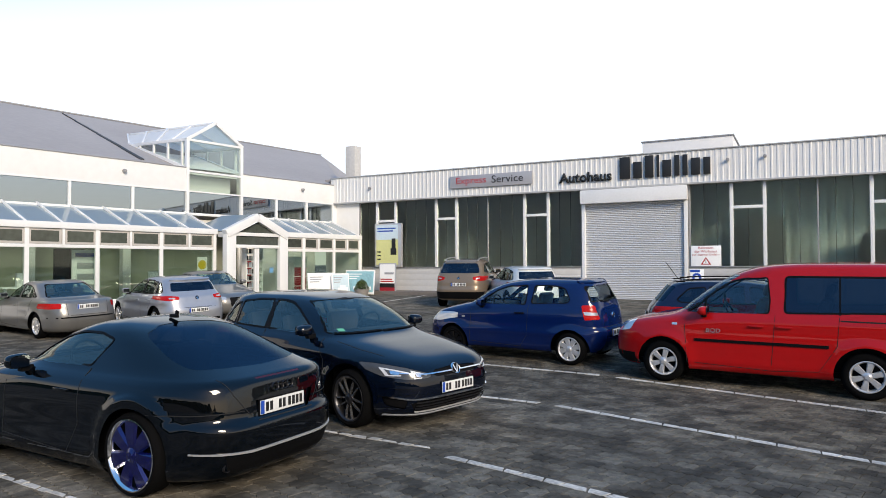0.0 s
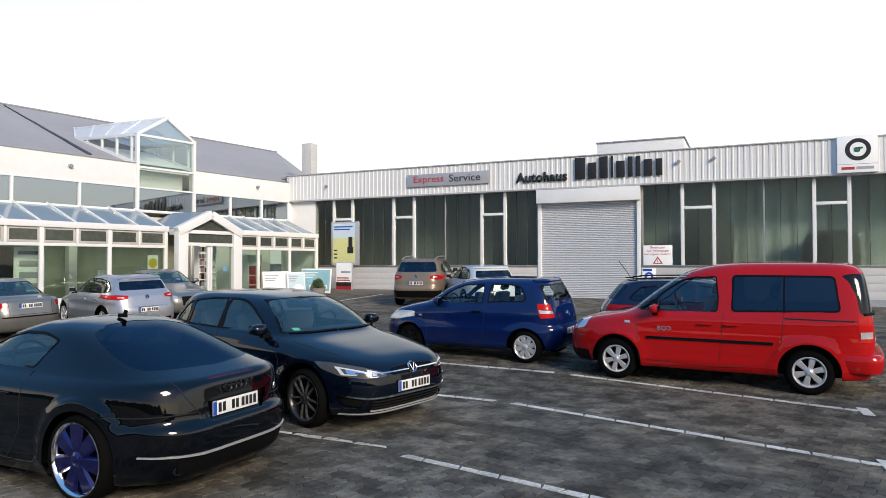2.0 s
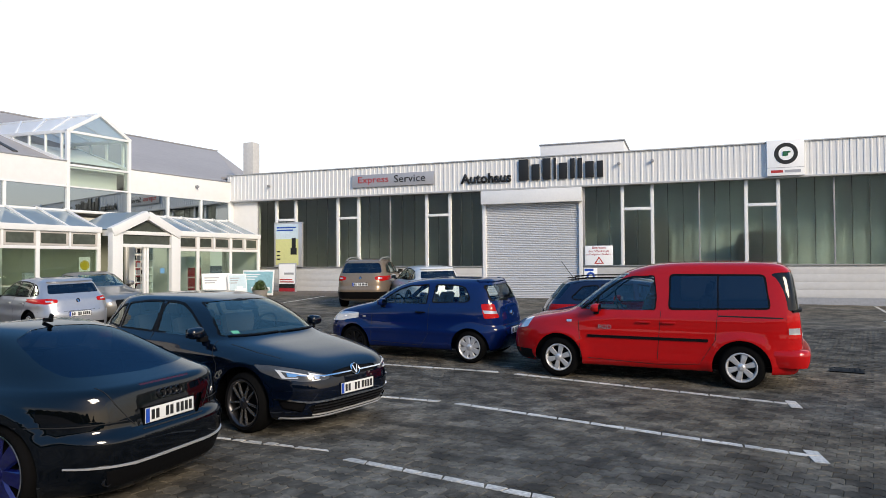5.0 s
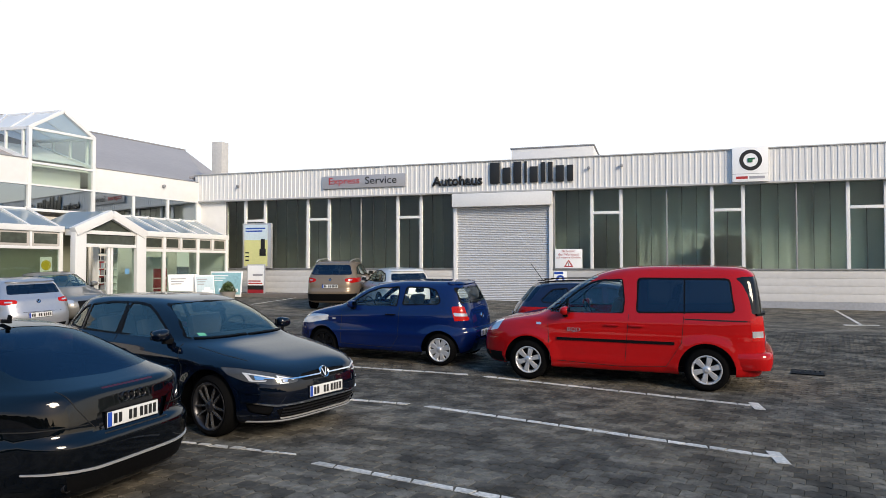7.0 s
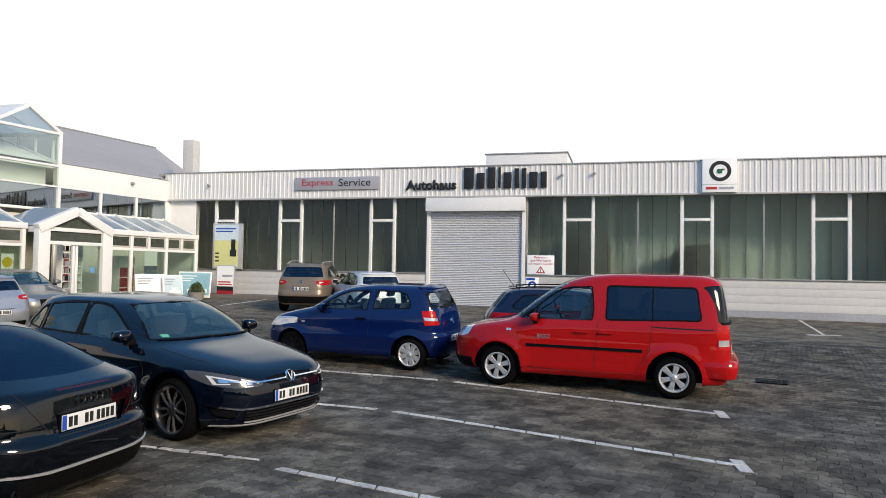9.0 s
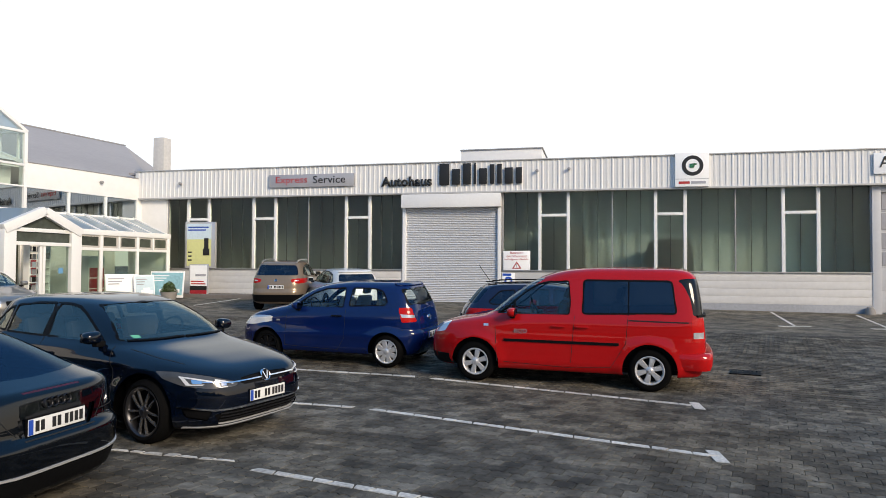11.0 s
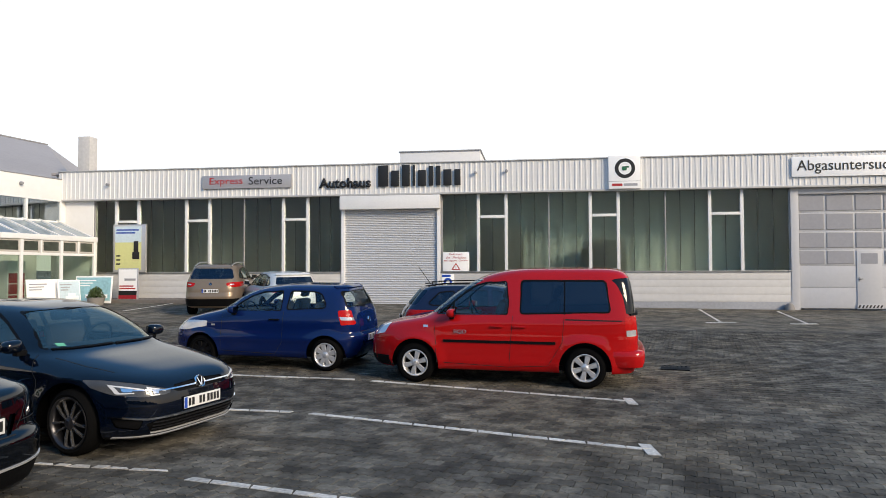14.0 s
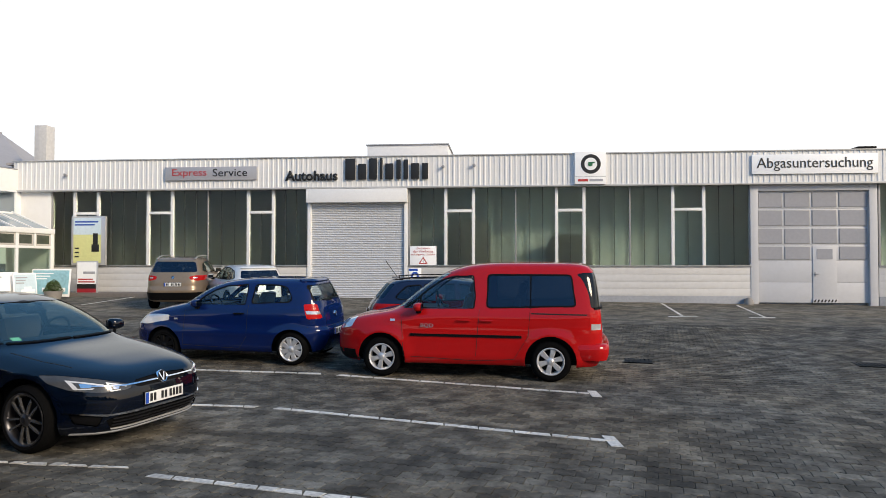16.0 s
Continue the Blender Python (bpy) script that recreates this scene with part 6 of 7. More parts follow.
fox.both("reversing_light", "left", [(3.47, 0.96), (3.68, 0.94)], [(3.5, 0.9), (3.69, 0.89)], CLEAR_LAMP, proud=0.008, nx=5)
fox.plate("back", 0, 0.56)
fox.patch("rear_spoiler", "back", [(-0.5, 1.475), (0.5, 1.475)], [(-0.54, 1.445), (0.54, 1.445)], BLUE_PAINT, proud=0.028, deep=0.02, nx=10, ny=2)
fox.seam([(0.0, 0.67), (0.82, 0.67)], 0.008, face=("back",))
fox.seam([(-0.82, 0.67), (0.0, 0.67)], 0.008, face=("back",))
fox.patch("rear_wiper", "back", [(0.02, 1.12), (0.36, 1.14)], [(0.02, 1.1), (0.36, 1.12)], DARK, proud=0.015, nx=6, ny=1)
fox.emblem("back", 0, 0.86, 0.05)
fox.both("side_repeater", "left", [(0.98, 0.8), (1.05, 0.8)], [(0.98, 0.77), (1.05, 0.77)], CLEAR_LAMP, nx=2, ny=1)

# Red high-roof van
caddy = RoundCar("passenger_van", "red high-roofed van with a black side rubbing strip", car_pose(-0.431, 11.855, 174.7), 4.38, 0.9, 0.88, 2.682, 0.318,
                 [(0.22, 0.24, 4.2, 0.78), (0.24, 0.12, 4.28, 0.85), (0.34, 0.03, 4.33, 0.885), (0.46, 0.0, 4.35, 0.896), (0.58, 0.0, 4.36, 0.9), (0.7, 0.02, 4.36, 0.9), (0.79, 0.06, 4.355, 0.898),
                  (0.87, 0.15, 4.35, 0.894), (0.94, 0.34, 4.345, 0.888), (1.0, 0.62, 4.34, 0.88), (1.06, 0.92, 4.335, 0.866), (1.1, 1.03, 4.33, 0.856), (1.2, 1.16, 4.32, 0.838),
                  (1.35, 1.35, 4.3, 0.81), (1.5, 1.56, 4.275, 0.776), (1.62, 1.75, 4.25, 0.746), (1.71, 1.96, 4.21, 0.71), (1.78, 2.22, 4.13, 0.65), (1.815, 2.5, 3.98, 0.55), (1.83, 2.9, 3.6, 0.3)],
                 [(0.1, 4.4), (0.9, 4.2), (1.83, 4.0)], [(0.1, 9.0), (1.2, 9.0), (1.6, 8.0), (1.83, 6.0)], RED_PAINT, low=0.22, flare=0.024, gap=0.075, lip=0.055, fine=0.8,
                 sculpt=lambda s, z: -0.008 * math.exp(-((z - 0.85) / 0.08) ** 2) + 0.012 * math.exp(-((z - 0.36) / 0.06) ** 2))
CAD_FRONT = rounded([(1.2, 1.09), (1.38, 1.21), (1.64, 1.43), (1.84, 1.56), (2.04, 1.615), (2.36, 1.63), (2.4, 1.3), (2.38, 1.11)], 0.04)
CAD_REAR = rounded([(2.57, 1.12), (2.58, 1.65), (3.88, 1.65), (3.95, 1.16)], 0.07)
caddy.cut("side_window", "sides", CAD_FRONT, CLEAR_GLASS)
caddy.cut("side_window", "sides", CAD_REAR, TINT_GLASS)
caddy.seal("sides", CAD_FRONT, 0.02)
caddy.seal("sides", CAD_REAR, 0.025)
caddy.cut("windshield", "front", rounded([(-0.74, 1.11), (0.74, 1.11), (0.6, 1.66), (-0.6, 1.66)], 0.05), CLEAR_GLASS)
caddy.cut("rear_window", "back", rounded([(-0.805, 1.13), (0.805, 1.13), (0.72, 1.68), (-0.72, 1.68)], 0.05), PRIVACY_GLASS)
caddy.cut("tail_light", "sides", rounded([(4.14, 1.08), (4.31, 1.1), (4.34, 0.76), (4.16, 0.76)], 0.02), RED_LAMP, -0.003)
caddy.cut("headlight", "sides", rounded([(0.12, 0.87), (0.42, 0.94), (0.34, 0.78), (0.08, 0.72)], 0.03), CLEAR_LAMP, -0.002)
caddy.finish()
caddy.wheels("cover", 0.2, 0.03, rim_r=0.21)
caddy.both("pane_joint", "left", [(3.246, 1.645), (3.266, 1.645)], [(3.246, 1.125), (3.266, 1.125)], DARK, proud=0.003, nx=1, ny=6)
caddy.both("quarter_divider", "left", [(1.475, 1.3), (1.505, 1.325)], [(1.475, 1.115), (1.505, 1.115)], DARK, proud=0.004, nx=1, ny=4)
caddy.dash(1.45, 1.05)
caddy.seats((2.1, 2.9), 0.7)
caddy.mirror(1.5, 1.08, RED_PAINT, 0.13)
caddy.patch("rub_strip", "left", [(1.36, 0.71), (3.12, 0.71)], [(1.36, 0.67), (3.12, 0.67)], DARK, proud=0.014, nx=24, ny=1)
caddy.patch("rub_strip", "right", [(1.36, 0.71), (3.12, 0.71)], [(1.36, 0.67), (3.12, 0.67)], DARK, proud=0.014, nx=24, ny=1)
caddy.seam([(1.2, 1.05), (1.25, 0.35), (2.4, 0.3), (2.46, 1.1)])
caddy.seam([(3.25, 1.1), (3.22, 0.7), (3.0, 0.34), (2.4, 0.3)])
caddy.seam([(3.26, 1.05), (4.15, 1.04)], 0.02)
caddy.handle(2.22, 0.93, RED_PAINT)
caddy.handle(2.58, 0.93, RED_PAINT)
caddy.both("reversing_light", "left", [(4.17, 0.9), (4.31, 0.9)], [(4.172, 0.81), (4.315, 0.81)], CLEAR_LAMP, proud=0.008, nx=4)
caddy.both("bumper_corner", "left", [(0.08, 0.37), (0.44, 0.34)], [(0.1, 0.25), (0.46, 0.22)], DARK, proud=0.003, nx=8)
caddy.patch("lower_bumper", "front", [(-0.82, 0.42), (0.82, 0.42)], [(-0.8, 0.26), (0.8, 0.26)], DARK, nx=16)
_path = [(3.97, 0.885), (4.1, 0.9), (4.24, 0.9), (4.35, 0.87), (4.42, 0.79), (4.45, 0.6), (4.465, 0.3), (4.47, 0.0)]
_path = _path + [(a, -b) for a, b in reversed(_path[:-1])]
_bm = bmesh.new()
_prev = None
for _i, (_s, _y) in enumerate(_path):
    _t = Vector((_path[min(_i + 1, len(_path) - 1)][0] - _path[max(_i - 1, 0)][0], _path[min(_i + 1, len(_path) - 1)][1] - _path[max(_i - 1, 0)][1])).normalized()
    _row = [_bm.verts.new((caddy.mid - (_s - _t.y * o), _y + _t.x * o, z)) for o, z in ((-0.12, 0.6), (-0.03, 0.595), (0.0, 0.57), (0.006, 0.5), (0.0, 0.42), (-0.02, 0.35), (-0.12, 0.335))]
    if _prev:
        for _k in range(6):
            _bm.faces.new((_prev[_k], _prev[_k + 1], _row[_k + 1], _row[_k]))
    _prev = _row
bmesh.ops.recalc_face_normals(_bm, faces=_bm.faces[:])
part("rear_bumper", _bm, RED_PAINT, caddy.root, "", 50)
caddy.both("side_repeater", "left", [(1.02, 0.93), (1.1, 0.93)], [(1.02, 0.895), (1.1, 0.895)], CLEAR_LAMP, nx=2, ny=1)
caddy.plate("back", 0, 0.72)
caddy.patch("rear_wiper", "back", [(0.3, 1.16), (0.78, 1.15)], [(0.3, 1.13), (0.78, 1.12)], DARK, proud=0.03, nx=6, ny=1)
_p, _o = caddy.cast("left", 1.63, 0.83)
text_part("lettering", "BQD", 0.2, 0.07, SILVER_PAINT, caddy.root, Matrix.Translation((caddy.mid - 1.53, _p.y + 0.014, 0.8)) @ Matrix.Rotation(math.pi, 4, "Z"), 0.004)

# Silver saloon
def saloon(name, label, m, paint, style="multi"):
    c = RoundCar(name, label, m, 4.55, 0.885, 0.9, 2.65, 0.32,
                 [(0.18, 0.2, 4.35, 0.78), (0.22, 0.08, 4.45, 0.84), (0.35, 0.01, 4.52, 0.875), (0.5, 0.0, 4.55, 0.885), (0.6, 0.02, 4.55, 0.885), (0.68, 0.06, 4.53, 0.883), (0.76, 0.2, 4.51, 0.878),
                  (0.85, 0.6, 4.49, 0.868), (0.92, 0.98, 4.46, 0.85), (0.96, 1.2, 4.38, 0.832), (0.985, 1.32, 4.15, 0.815), (1.01, 1.4, 3.93, 0.8), (1.1, 1.56, 3.76, 0.765), (1.2, 1.75, 3.6, 0.72),
                  (1.3, 1.96, 3.42, 0.67), (1.36, 2.12, 3.28, 0.62), (1.4, 2.3, 3.12, 0.55), (1.425, 2.5, 2.95, 0.4), (1.435, 2.65, 2.8, 0.15)],
                 [(0.1, 4.6), (0.9, 4.4), (1.43, 3.4)], [(0.1, 5.5), (0.95, 5.2), (1.05, 4.2), (1.43, 3.2)], paint, low=0.18, flare=0.018, gap=0.055, fine=0.55,
                 sculpt=lambda s, z: -0.01 * math.exp(-((z - 0.62) / 0.09) ** 2) + 0.012 * math.exp(-((z - 0.3) / 0.08) ** 2))
    for q in (rounded([(1.66, 1.0), (1.8, 1.1), (2.05, 1.25), (2.25, 1.32), (2.48, 1.335), (2.48, 1.01)], 0.03), rounded([(2.55, 1.01), (2.55, 1.335), (2.8, 1.33), (3.05, 1.27), (3.2, 1.18), (3.2, 1.02)], 0.03),
              rounded([(3.23, 1.03), (3.23, 1.16), (3.42, 1.05), (3.4, 1.03)], 0.015)):
        c.cut("side_window", "sides", q, CAR_GLASS)
        c.seal("sides", q, 0.02)
    c.cut("windshield", "front", rounded([(-0.7, 1.02), (0.7, 1.02), (0.52, 1.345), (-0.52, 1.345)], 0.05), SCREEN_GLASS)
    back = rounded([(-0.66, 1.03), (0.66, 1.03), (0.5, 1.345), (-0.5, 1.345)], 0.05)
    c.cut("rear_window", "back", back, SCREEN_GLASS)
    c.seal("back", back, 0.02)
    c.cut("tail_light", "back", rounded([(0.6, 0.9), (0.85, 0.9), (0.87, 0.76), (0.62, 0.77)], 0.03), RED_LAMP, -0.002, mirrored=True)
    c.cut("headlight", "front", rounded([(0.42, 0.7), (0.8, 0.77), (0.82, 0.65), (0.45, 0.61)], 0.03), CLEAR_LAMP, 0.0, mirrored=True)
    c.cut("grille", "front", rounded([(-0.34, 0.68), (0.34, 0.68), (0.3, 0.4), (-0.3, 0.4)], 0.04), DARK, 0.01)
    c.finish()
    c.wheels(style, 0.21, 0.03, rim_r=0.215)
    c.dash(1.65, 0.98)
    c.seats((2.4,), 0.5)
    c.seats((2.95,), 0.42)
    c.mirror(1.75, 1.0, paint)
    c.seam([(1.5, 0.96), (1.42, 0.3), (2.4, 0.26)])
    c.seam([(2.51, 1.0), (2.51, 0.27)])
    c.seam([(3.3, 0.98), (3.2, 0.7), (3.0, 0.55)])
    c.handle(2.35, 0.82, paint)
    c.handle(3.12, 0.84, paint)
    c.patch("bumper_strip", "back", [(-0.82, 0.56), (0.82, 0.56)], [(-0.82, 0.53), (0.82, 0.53)], DARK, proud=0.008, nx=14, ny=1)
    c.seam([(-0.5, 0.92), (-0.48, 0.6), (0.48, 0.6), (0.5, 0.92)], face=("back",))
    c.plate("back", 0, 0.8)
    return c


_p = from_wheel(-16.95, 10.35, 171, 3.55, 2.225, 0.87)
saloon("saloon_car", "silver four-door saloon parked by the showroom", car_pose(*_p, 171), GREY_PAINT)
plain_hatch("silver_hatchback_car", "silver five-door hatchback with rear spoiler", car_pose(-15.95, 13.5, 163), SILVER_PAINT)
saloon("grey_saloon_car", "grey saloon parked nose-out by the showroom", car_pose(-17.2, 16.3, -20), GREY_PAINT, "five")

# Brown-beige sport utility car
def suv(name, label, m, paint, glass):
    c = RoundCar(name, label, m, 4.42, 0.905, 0.9, 2.6, 0.345,
                 [(0.26, 0.2, 4.2, 0.8), (0.3, 0.1, 4.3, 0.86), (0.45, 0.01, 4.38, 0.9), (0.6, 0.0, 4.42, 0.905), (0.68, 0.02, 4.415, 0.905), (0.72, 0.03, 4.37, 0.905), (0.86, 0.1, 4.36, 0.9), (0.95, 0.3, 4.34, 0.893),
                  (1.03, 0.7, 4.31, 0.88), (1.1, 1.08, 4.28, 0.86), (1.14, 1.2, 4.26, 0.845), (1.25, 1.38, 4.2, 0.81), (1.4, 1.62, 4.12, 0.76), (1.5, 1.8, 4.06, 0.72), (1.58, 2.0, 3.98, 0.67),
                  (1.63, 2.2, 3.85, 0.6), (1.66, 2.5, 3.6, 0.45), (1.675, 2.8, 3.2, 0.2)],
                 [(0.1, 4.6), (1.0, 4.4), (1.67, 3.8)], [(0.1, 5.6), (1.0, 5.6), (1.67, 4.4)], paint, low=0.28, flare=0.02, gap=0.06, fine=0.55)
    for q in (rounded([(1.6, 1.12), (1.8, 1.28), (2.05, 1.45), (2.4, 1.53), (2.4, 1.13)], 0.04), rounded([(2.48, 1.13), (2.48, 1.53), (3.25, 1.5), (3.25, 1.15)], 0.04), rounded([(3.32, 1.16), (3.32, 1.49), (3.6, 1.42), (3.78, 1.22)], 0.04)):
        c.cut("side_window", "sides", q, glass)
        c.seal("sides", q, 0.02)
    c.cut("windshield", "front", rounded([(-0.72, 1.14), (0.72, 1.14), (0.55, 1.55), (-0.55, 1.55)], 0.05), glass)
    c.cut("rear_window", "back", rounded([(-0.7, 1.2), (0.7, 1.2), (0.6, 1.53), (-0.6, 1.53)], 0.08), TINT_GLASS)
    c.cut("tail_light", "back", rounded([(0.48, 1.07), (0.66, 1.1), (0.87, 1.09), (0.89, 0.94), (0.7, 0.93), (0.5, 0.98)], 0.04), RED_LAMP, -0.002, mirrored=True)
    c.finish()
    c.wheels("five", 0.23, 0.03, rim_r=0.22)
    c.seats((2.3, 3.2), 0.7)
    c.mirror(1.65, 1.12, paint)
    c.seam([(2.44, 1.12), (2.44, 0.36)])
    c.seam([(3.4, 1.1), (3.2, 0.82)])
    c.both("lamp_core", "back", [(0.6, 1.04), (0.72, 1.045)], [(0.6, 1.01), (0.72, 1.01)], CLEAR_LAMP, proud=0.004, deep=0.004, nx=4, ny=2)
    c.patch("lower_bumper", "back", [(-0.84, 0.57), (0.84, 0.57)], [(-0.8, 0.34), (0.8, 0.34)], DARK, proud=0.014, nx=26, ny=8)
    c.plate("back", 0, 0.82)
    c.emblem("back", 0, 1.04, 0.055)
    for sg in (1, -1):
        bm = bmesh.new()
        for i in range(12):
            s0, s1 = 2.1 + i * 0.15, 2.1 + (i + 1) * 0.15
            lift = lambda s: 1.70 - 0.05 * ((s - 2.9) / 0.9) ** 4 - 0.02 * max(0, s - 3)
            add_box(bm, -0.09, 0.09, -0.015, 0.015, -0.014, 0.014, Matrix.Translation((c.mid - (s0 + s1) / 2, sg * 0.58, (lift(s0) + lift(s1)) / 2)))
        part("roof_rail", bm, ALLOY, c.root)
    return c


suv("sport_utility_car", "brown-beige sport utility car with roof rails", car_pose(-10.75, 22.75, 104), BEIGE_PAINT, CAR_GLASS)
plain_hatch("white_hatchback_car", "white hatchback parked by the workshop wall", car_pose(-8.35, 21.7, 128), WHITE_PAINT)

# Dark blue estate
wagon = RoundCar("estate_car", "dark blue estate car with black roof rails", car_pose(-0.58, 14.38, 12), 4.25, 0.85, 0.85, 2.46, 0.3,
                 [(0.2, 0.2, 4.05, 0.74), (0.24, 0.08, 4.14, 0.8), (0.4, 0.0, 4.22, 0.84), (0.55, 0.01, 4.25, 0.85), (0.66, 0.04, 4.24, 0.85), (0.75, 0.16, 4.21, 0.847), (0.85, 0.55, 4.17, 0.838), (0.93, 0.95, 4.13, 0.82),
                  (0.97, 1.12, 4.1, 0.8), (1.02, 1.24, 4.06, 0.782), (1.12, 1.42, 3.98, 0.745), (1.22, 1.62, 3.9, 0.705), (1.32, 1.86, 3.81, 0.655), (1.38, 2.05, 3.73, 0.61), (1.42, 2.3, 3.58, 0.53),
                  (1.44, 2.6, 3.3, 0.38), (1.448, 2.85, 3.05, 0.15)],
                 [(0.1, 4.6), (0.9, 4.4), (1.44, 3.4)], [(0.1, 5.5), (0.95, 5.2), (1.44, 3.8)], NAVY_PAINT, fine=0.55)
for _q in (rounded([(1.66, 1.02), (2.04, 1.26), (2.3, 1.34), (2.42, 1.345), (2.42, 1.02)], 0.03), rounded([(2.49, 1.02), (2.49, 1.345), (3.1, 1.34), (3.1, 1.03)], 0.03), rounded([(3.15, 1.03), (3.15, 1.335), (3.45, 1.31), (3.68, 1.1), (3.62, 1.05)], 0.05)):
    wagon.cut("side_window", "sides", _q, TINT_GLASS)
    wagon.seal("sides", _q, 0.02)
wagon.cut("windshield", "front", rounded([(-0.68, 1.02), (0.68, 1.02), (0.5, 1.35), (-0.5, 1.35)], 0.05), CAR_GLASS)
wagon.cut("rear_window", "back", rounded([(-0.64, 1.06), (0.64, 1.06), (0.54, 1.34), (-0.54, 1.34)], 0.05), TINT_GLASS)
wagon.cut("tail_light", "back", rounded([(0.56, 0.97), (0.8, 0.97), (0.83, 0.76), (0.62, 0.76)], 0.03), RED_LAMP, -0.002, mirrored=True)
wagon.finish()
wagon.wheels("five", 0.2, 0.03)
wagon.seats((2.3, 3.1))
wagon.mirror(1.65, 1.0, NAVY_PAINT)
wagon.plate("back", 0, 0.75)
for _sg in (1, -1):
    _bm = bmesh.new()
    for _i in range(12):
        _s = 2.05 + _i * 0.14
        add_box(_bm, -0.085, 0.085, -0.014, 0.014, -0.012, 0.012, Matrix.Translation((wagon.mid - _s, _sg * 0.53, 1.475 - 0.055 * ((_s - 2.82) / 0.8) ** 4)))
    part("roof_rail", _bm, DARK, wagon.root)
_bm = bmesh.new()
add_box(_bm, -0.006, 0.006, -0.006, 0.006, 0, 0.4, Matrix.Translation((wagon.mid - 3.6, 0, 1.46)) @ Matrix.Rotation(radians(-35), 4, "Y"))
part("antenna", _bm, DARK, wagon.root)


# ---- parking lines: painted rows of blocks ----
def parking_line(x0, y0, x1, y1, w=0.1, worn=0.0):
    ob = thing("parking_line", "worn white painted parking line on the paving", "road marking", Matrix(), "parking lines", "structure")
    d = Vector((x1 - x0, y1 - y0, 0))
    n = max(1, int(d.length / 0.2))
    step = d.length / n
    d.normalize()
    s = Vector((-d.y, d.x, 0))
    rub = random.Random(int(abs(x0) * 97 + y0 * 31))
    for i in range(n):
        if worn > 0.5 and rub.random() < 0.07:
            continue
        a, b = Vector((x0, y0, 0)) + d * (i * step + 0.007), Vector((x0, y0, 0)) + d * ((i + 1) * step - 0.007)
        k = 0.03 if i % 2 else -0.03
        up, dn = w / 2 * (1 - worn * rub.random() * 0.7 - 0.12 * rub.random()), w / 2 * (1 - worn * rub.random() * 0.7 - 0.12 * rub.random())
        q = [a + s * up + d * worn * 0.05 * rub.random(), a - s * dn + d * k, b - s * dn - d * k, b + s * up - d * worn * 0.05 * rub.random()]
        top = [Vector((p.x, p.y, ground_z(p.x, p.y) + 0.006)) for p in q]
        low = [p - Vector((0, 0, 0.01)) for p in top]
        obj("painted_block", top + low, [(0, 1, 2, 3), (0, 4, 5, 1), (1, 5, 6, 2), (2, 6, 7, 3), (3, 7, 4, 0)], LINE, ob)


for _l in ((-2.79, 8.83, 1.2, 7.66), (-2.56, 11.18, 1.33, 10.08), (-3.02, 6.19, -0.3, 5.6), (-5.11, 11.41, -2.89, 11.26), (-6.4, 9.05, -3.05, 8.88), (-7.2, 6.55, -3.35, 6.38),
           (-8.0, 3.92, -4.6, 3.75), (6.0, 26.1, 5.5, 21.15), (8.58, 25.66, 7.9, 21.2), (-14.1, 21.96, -14.02, 25.0), (-0.5, 20.5, -0.8, 24.8)):
    parking_line(*_l, worn=0.9 if _l[0] < -6 and _l[1] < 8 else 0.25)
for _l in ((1.26, 7.45, 1.22, 7.87), (1.39, 9.87, 1.36, 10.29), (5.06, 21.1, 5.95, 21.3), (7.41, 21.1, 8.2, 21.25)):
    parking_line(*_l, w=0.13 if _l[1] < 15 else 0.2)

# drain gratings
for _x, _y in ((2.55, 12.95), (6.55, 12.9)):
    _g = thing("drain_grating", "dark cast-iron drain grating set in the paving", "drain", Matrix.Translation((_x, _y, ground_z(_x, _y))) @ Matrix.Rotation(radians(-12), 4, "Z"), "drains")
    box_part("frame", -0.25, 0.25, -0.25, -0.2, -0.02, 0.012, DARK, _g, 0.003)
    box_part("frame", -0.25, 0.25, 0.2, 0.25, -0.02, 0.012, DARK, _g, 0.003)
    box_part("pit", -0.24, 0.24, -0.2, 0.2, -0.01, 0.0025, SEAM, _g)
    for _i in range(7):
        box_part("bar", -0.24 + _i * 0.072, -0.19 + _i * 0.072, -0.2, 0.2, -0.005, 0.012, DARK, _g, 0.003)


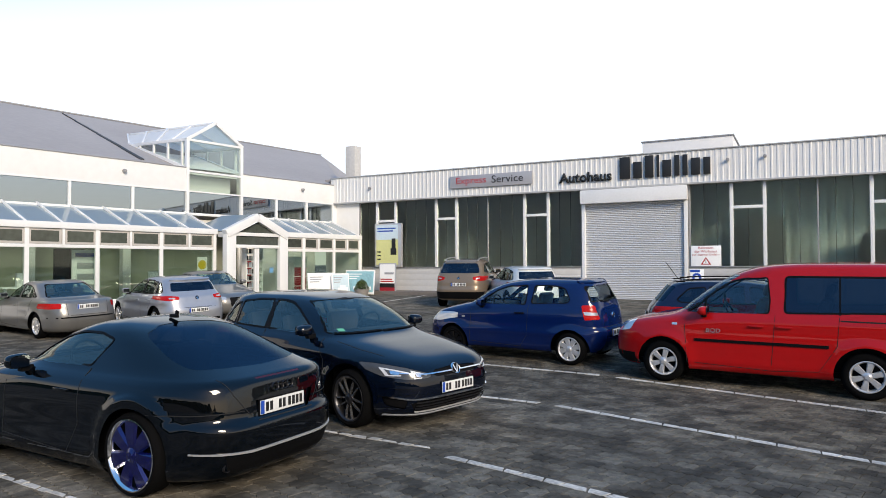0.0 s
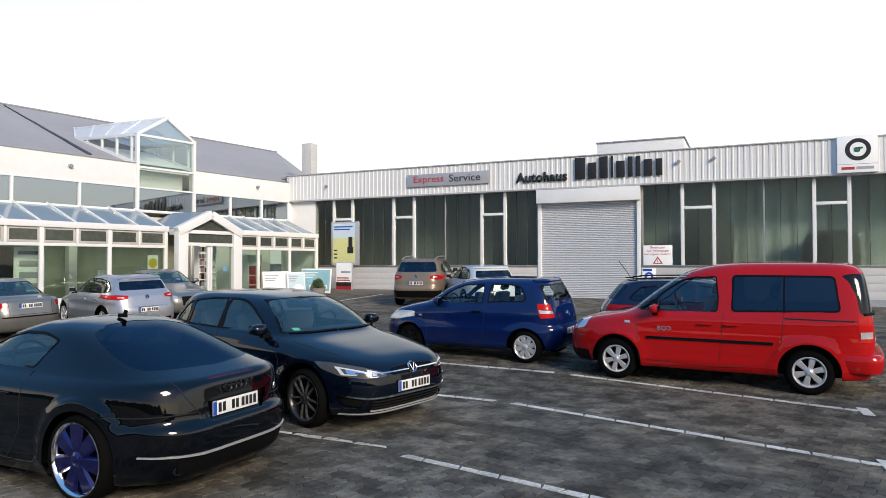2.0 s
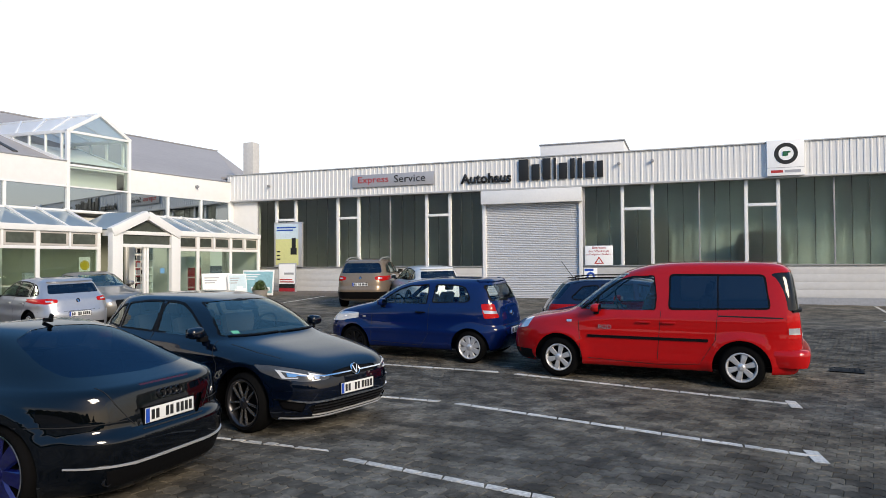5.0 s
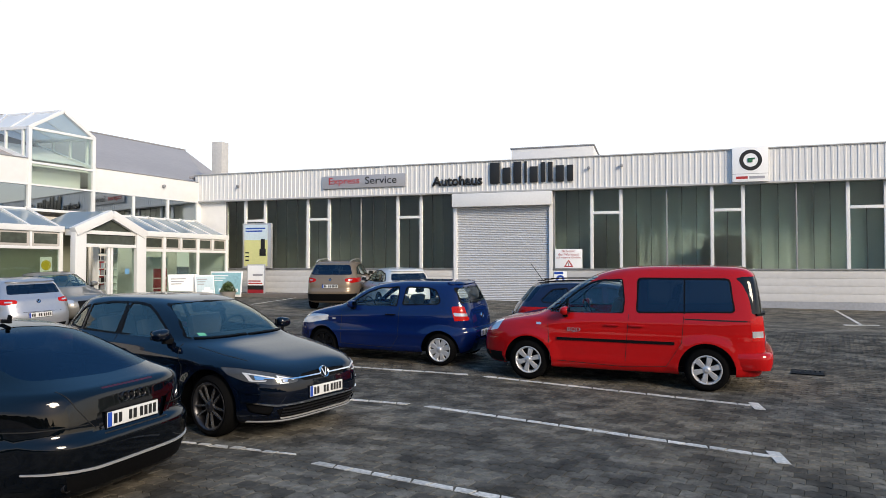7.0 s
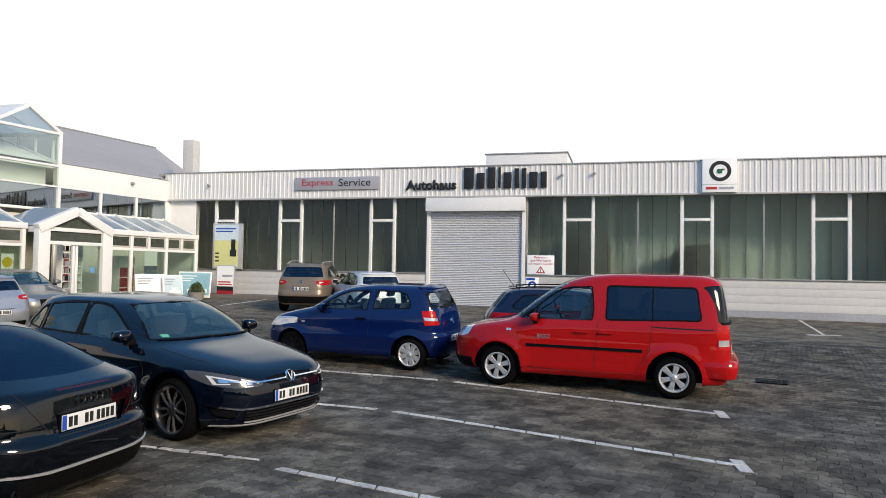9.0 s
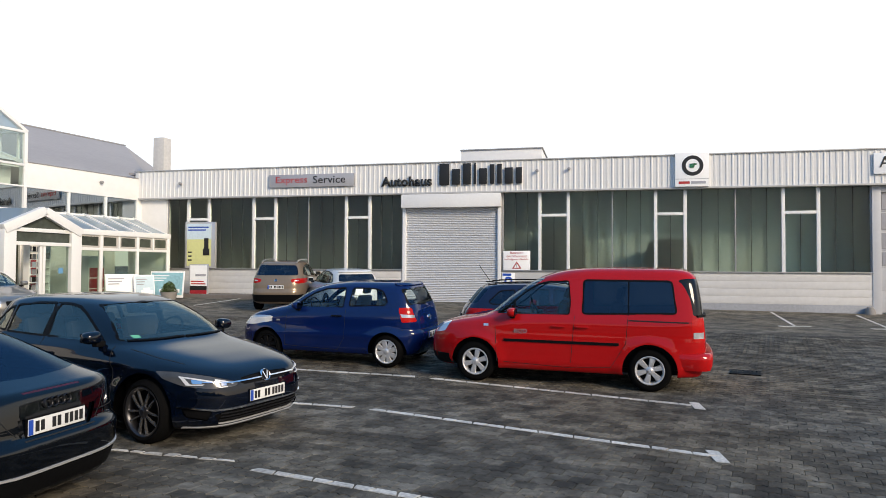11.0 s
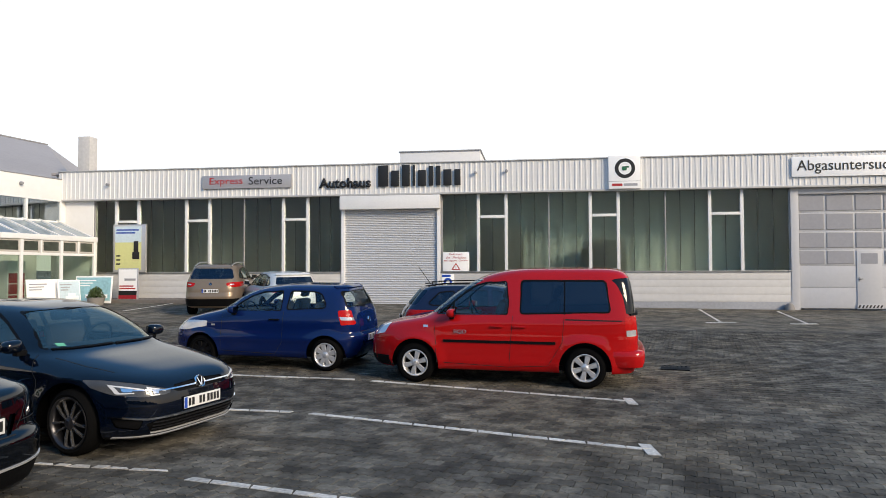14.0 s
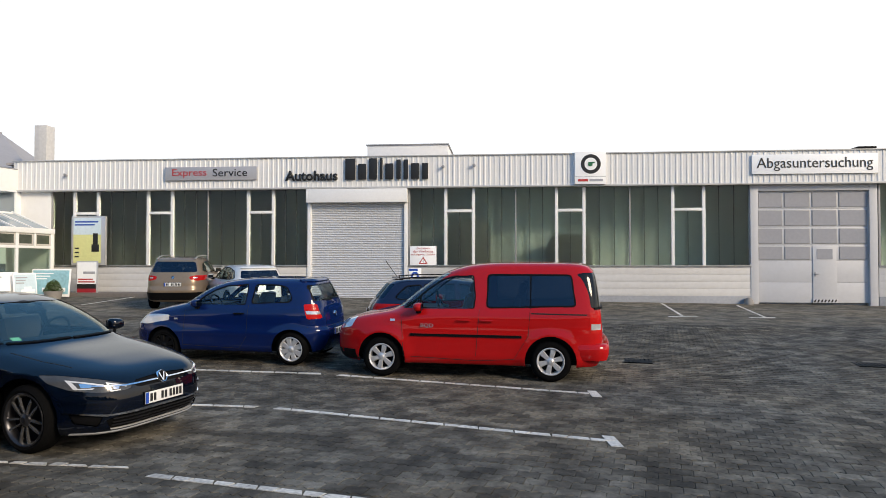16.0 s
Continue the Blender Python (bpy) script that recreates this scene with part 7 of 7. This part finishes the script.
# ---- paving blocks ----
def block_outline():
    top = [(-0.1 + 0.05 * i, 0.0825 + (0.014 if i % 2 else -0.014)) for i in range(5)]
    bot = [(x, y - 0.165) for x, y in reversed(top)]
    return [(x * 0.98, y - (0.002 if i < 5 else -0.002)) for i, (x, y) in enumerate(top + bot)]


OUT = block_outline()
N_OUT = len(OUT)
BLOCK_V = [(x * 0.965, y * 0.96, 0.0) for x, y in OUT] + [(x, y, -0.003) for x, y in OUT] + [(x, y, -0.03) for x, y in OUT]
BLOCK_F = [tuple(range(N_OUT))[::-1]] + [(r * N_OUT + i, r * N_OUT + (i + 1) % N_OUT, (r + 1) * N_OUT + (i + 1) % N_OUT, (r + 1) * N_OUT + i) for r in (0, 1) for i in range(N_OUT)]
TURN = radians(-13)
ct, st = math.cos(TURN), math.sin(TURN)
near_blocks, far_v, far_f = [], [], []
rnd = random.Random(7)
for j in range(-10, 150):
    for i in range(-120, 90):
        u, v = i * 0.2 + (0.1 if j % 2 else 0.0), j * 0.165
        x, y = ct * u - st * v, st * u + ct * v + 2.0
        if not (3.0 < y < 19.0 and max(-1.95 * y - 0.5, -17.0) < x < 0.62 * y + 0.8):
            continue
        z = ground_z(x, y) + rnd.uniform(-0.0012, 0.0008)
        tilt = Euler((rnd.uniform(-0.005, 0.005), rnd.uniform(-0.005, 0.005), TURN + rnd.uniform(-0.012, 0.012)))
        m = Matrix.Translation((x, y, z)) @ tilt.to_matrix().to_4x4()
        if -2.9 < x < 1.6 and 4.7 < y < 6.8:
            near_blocks.append(m)
        else:
            k = len(far_v)
            far_v += [m @ Vector(p) for p in BLOCK_V]
            far_f += [tuple(k + q for q in f) for f in BLOCK_F]
far = obj("paving_blocks", far_v, far_f, PAVER, ground)
far["kind"] = "stuff"
_me = bpy.data.meshes.new("paving_block")
_me.from_pydata(BLOCK_V, [], BLOCK_F)
_me.materials.append(PAVER)
for _m in near_blocks:
    _ob = new("paving_block", _me)
    _ob.parent = ground
    _ob.matrix_basis = _m
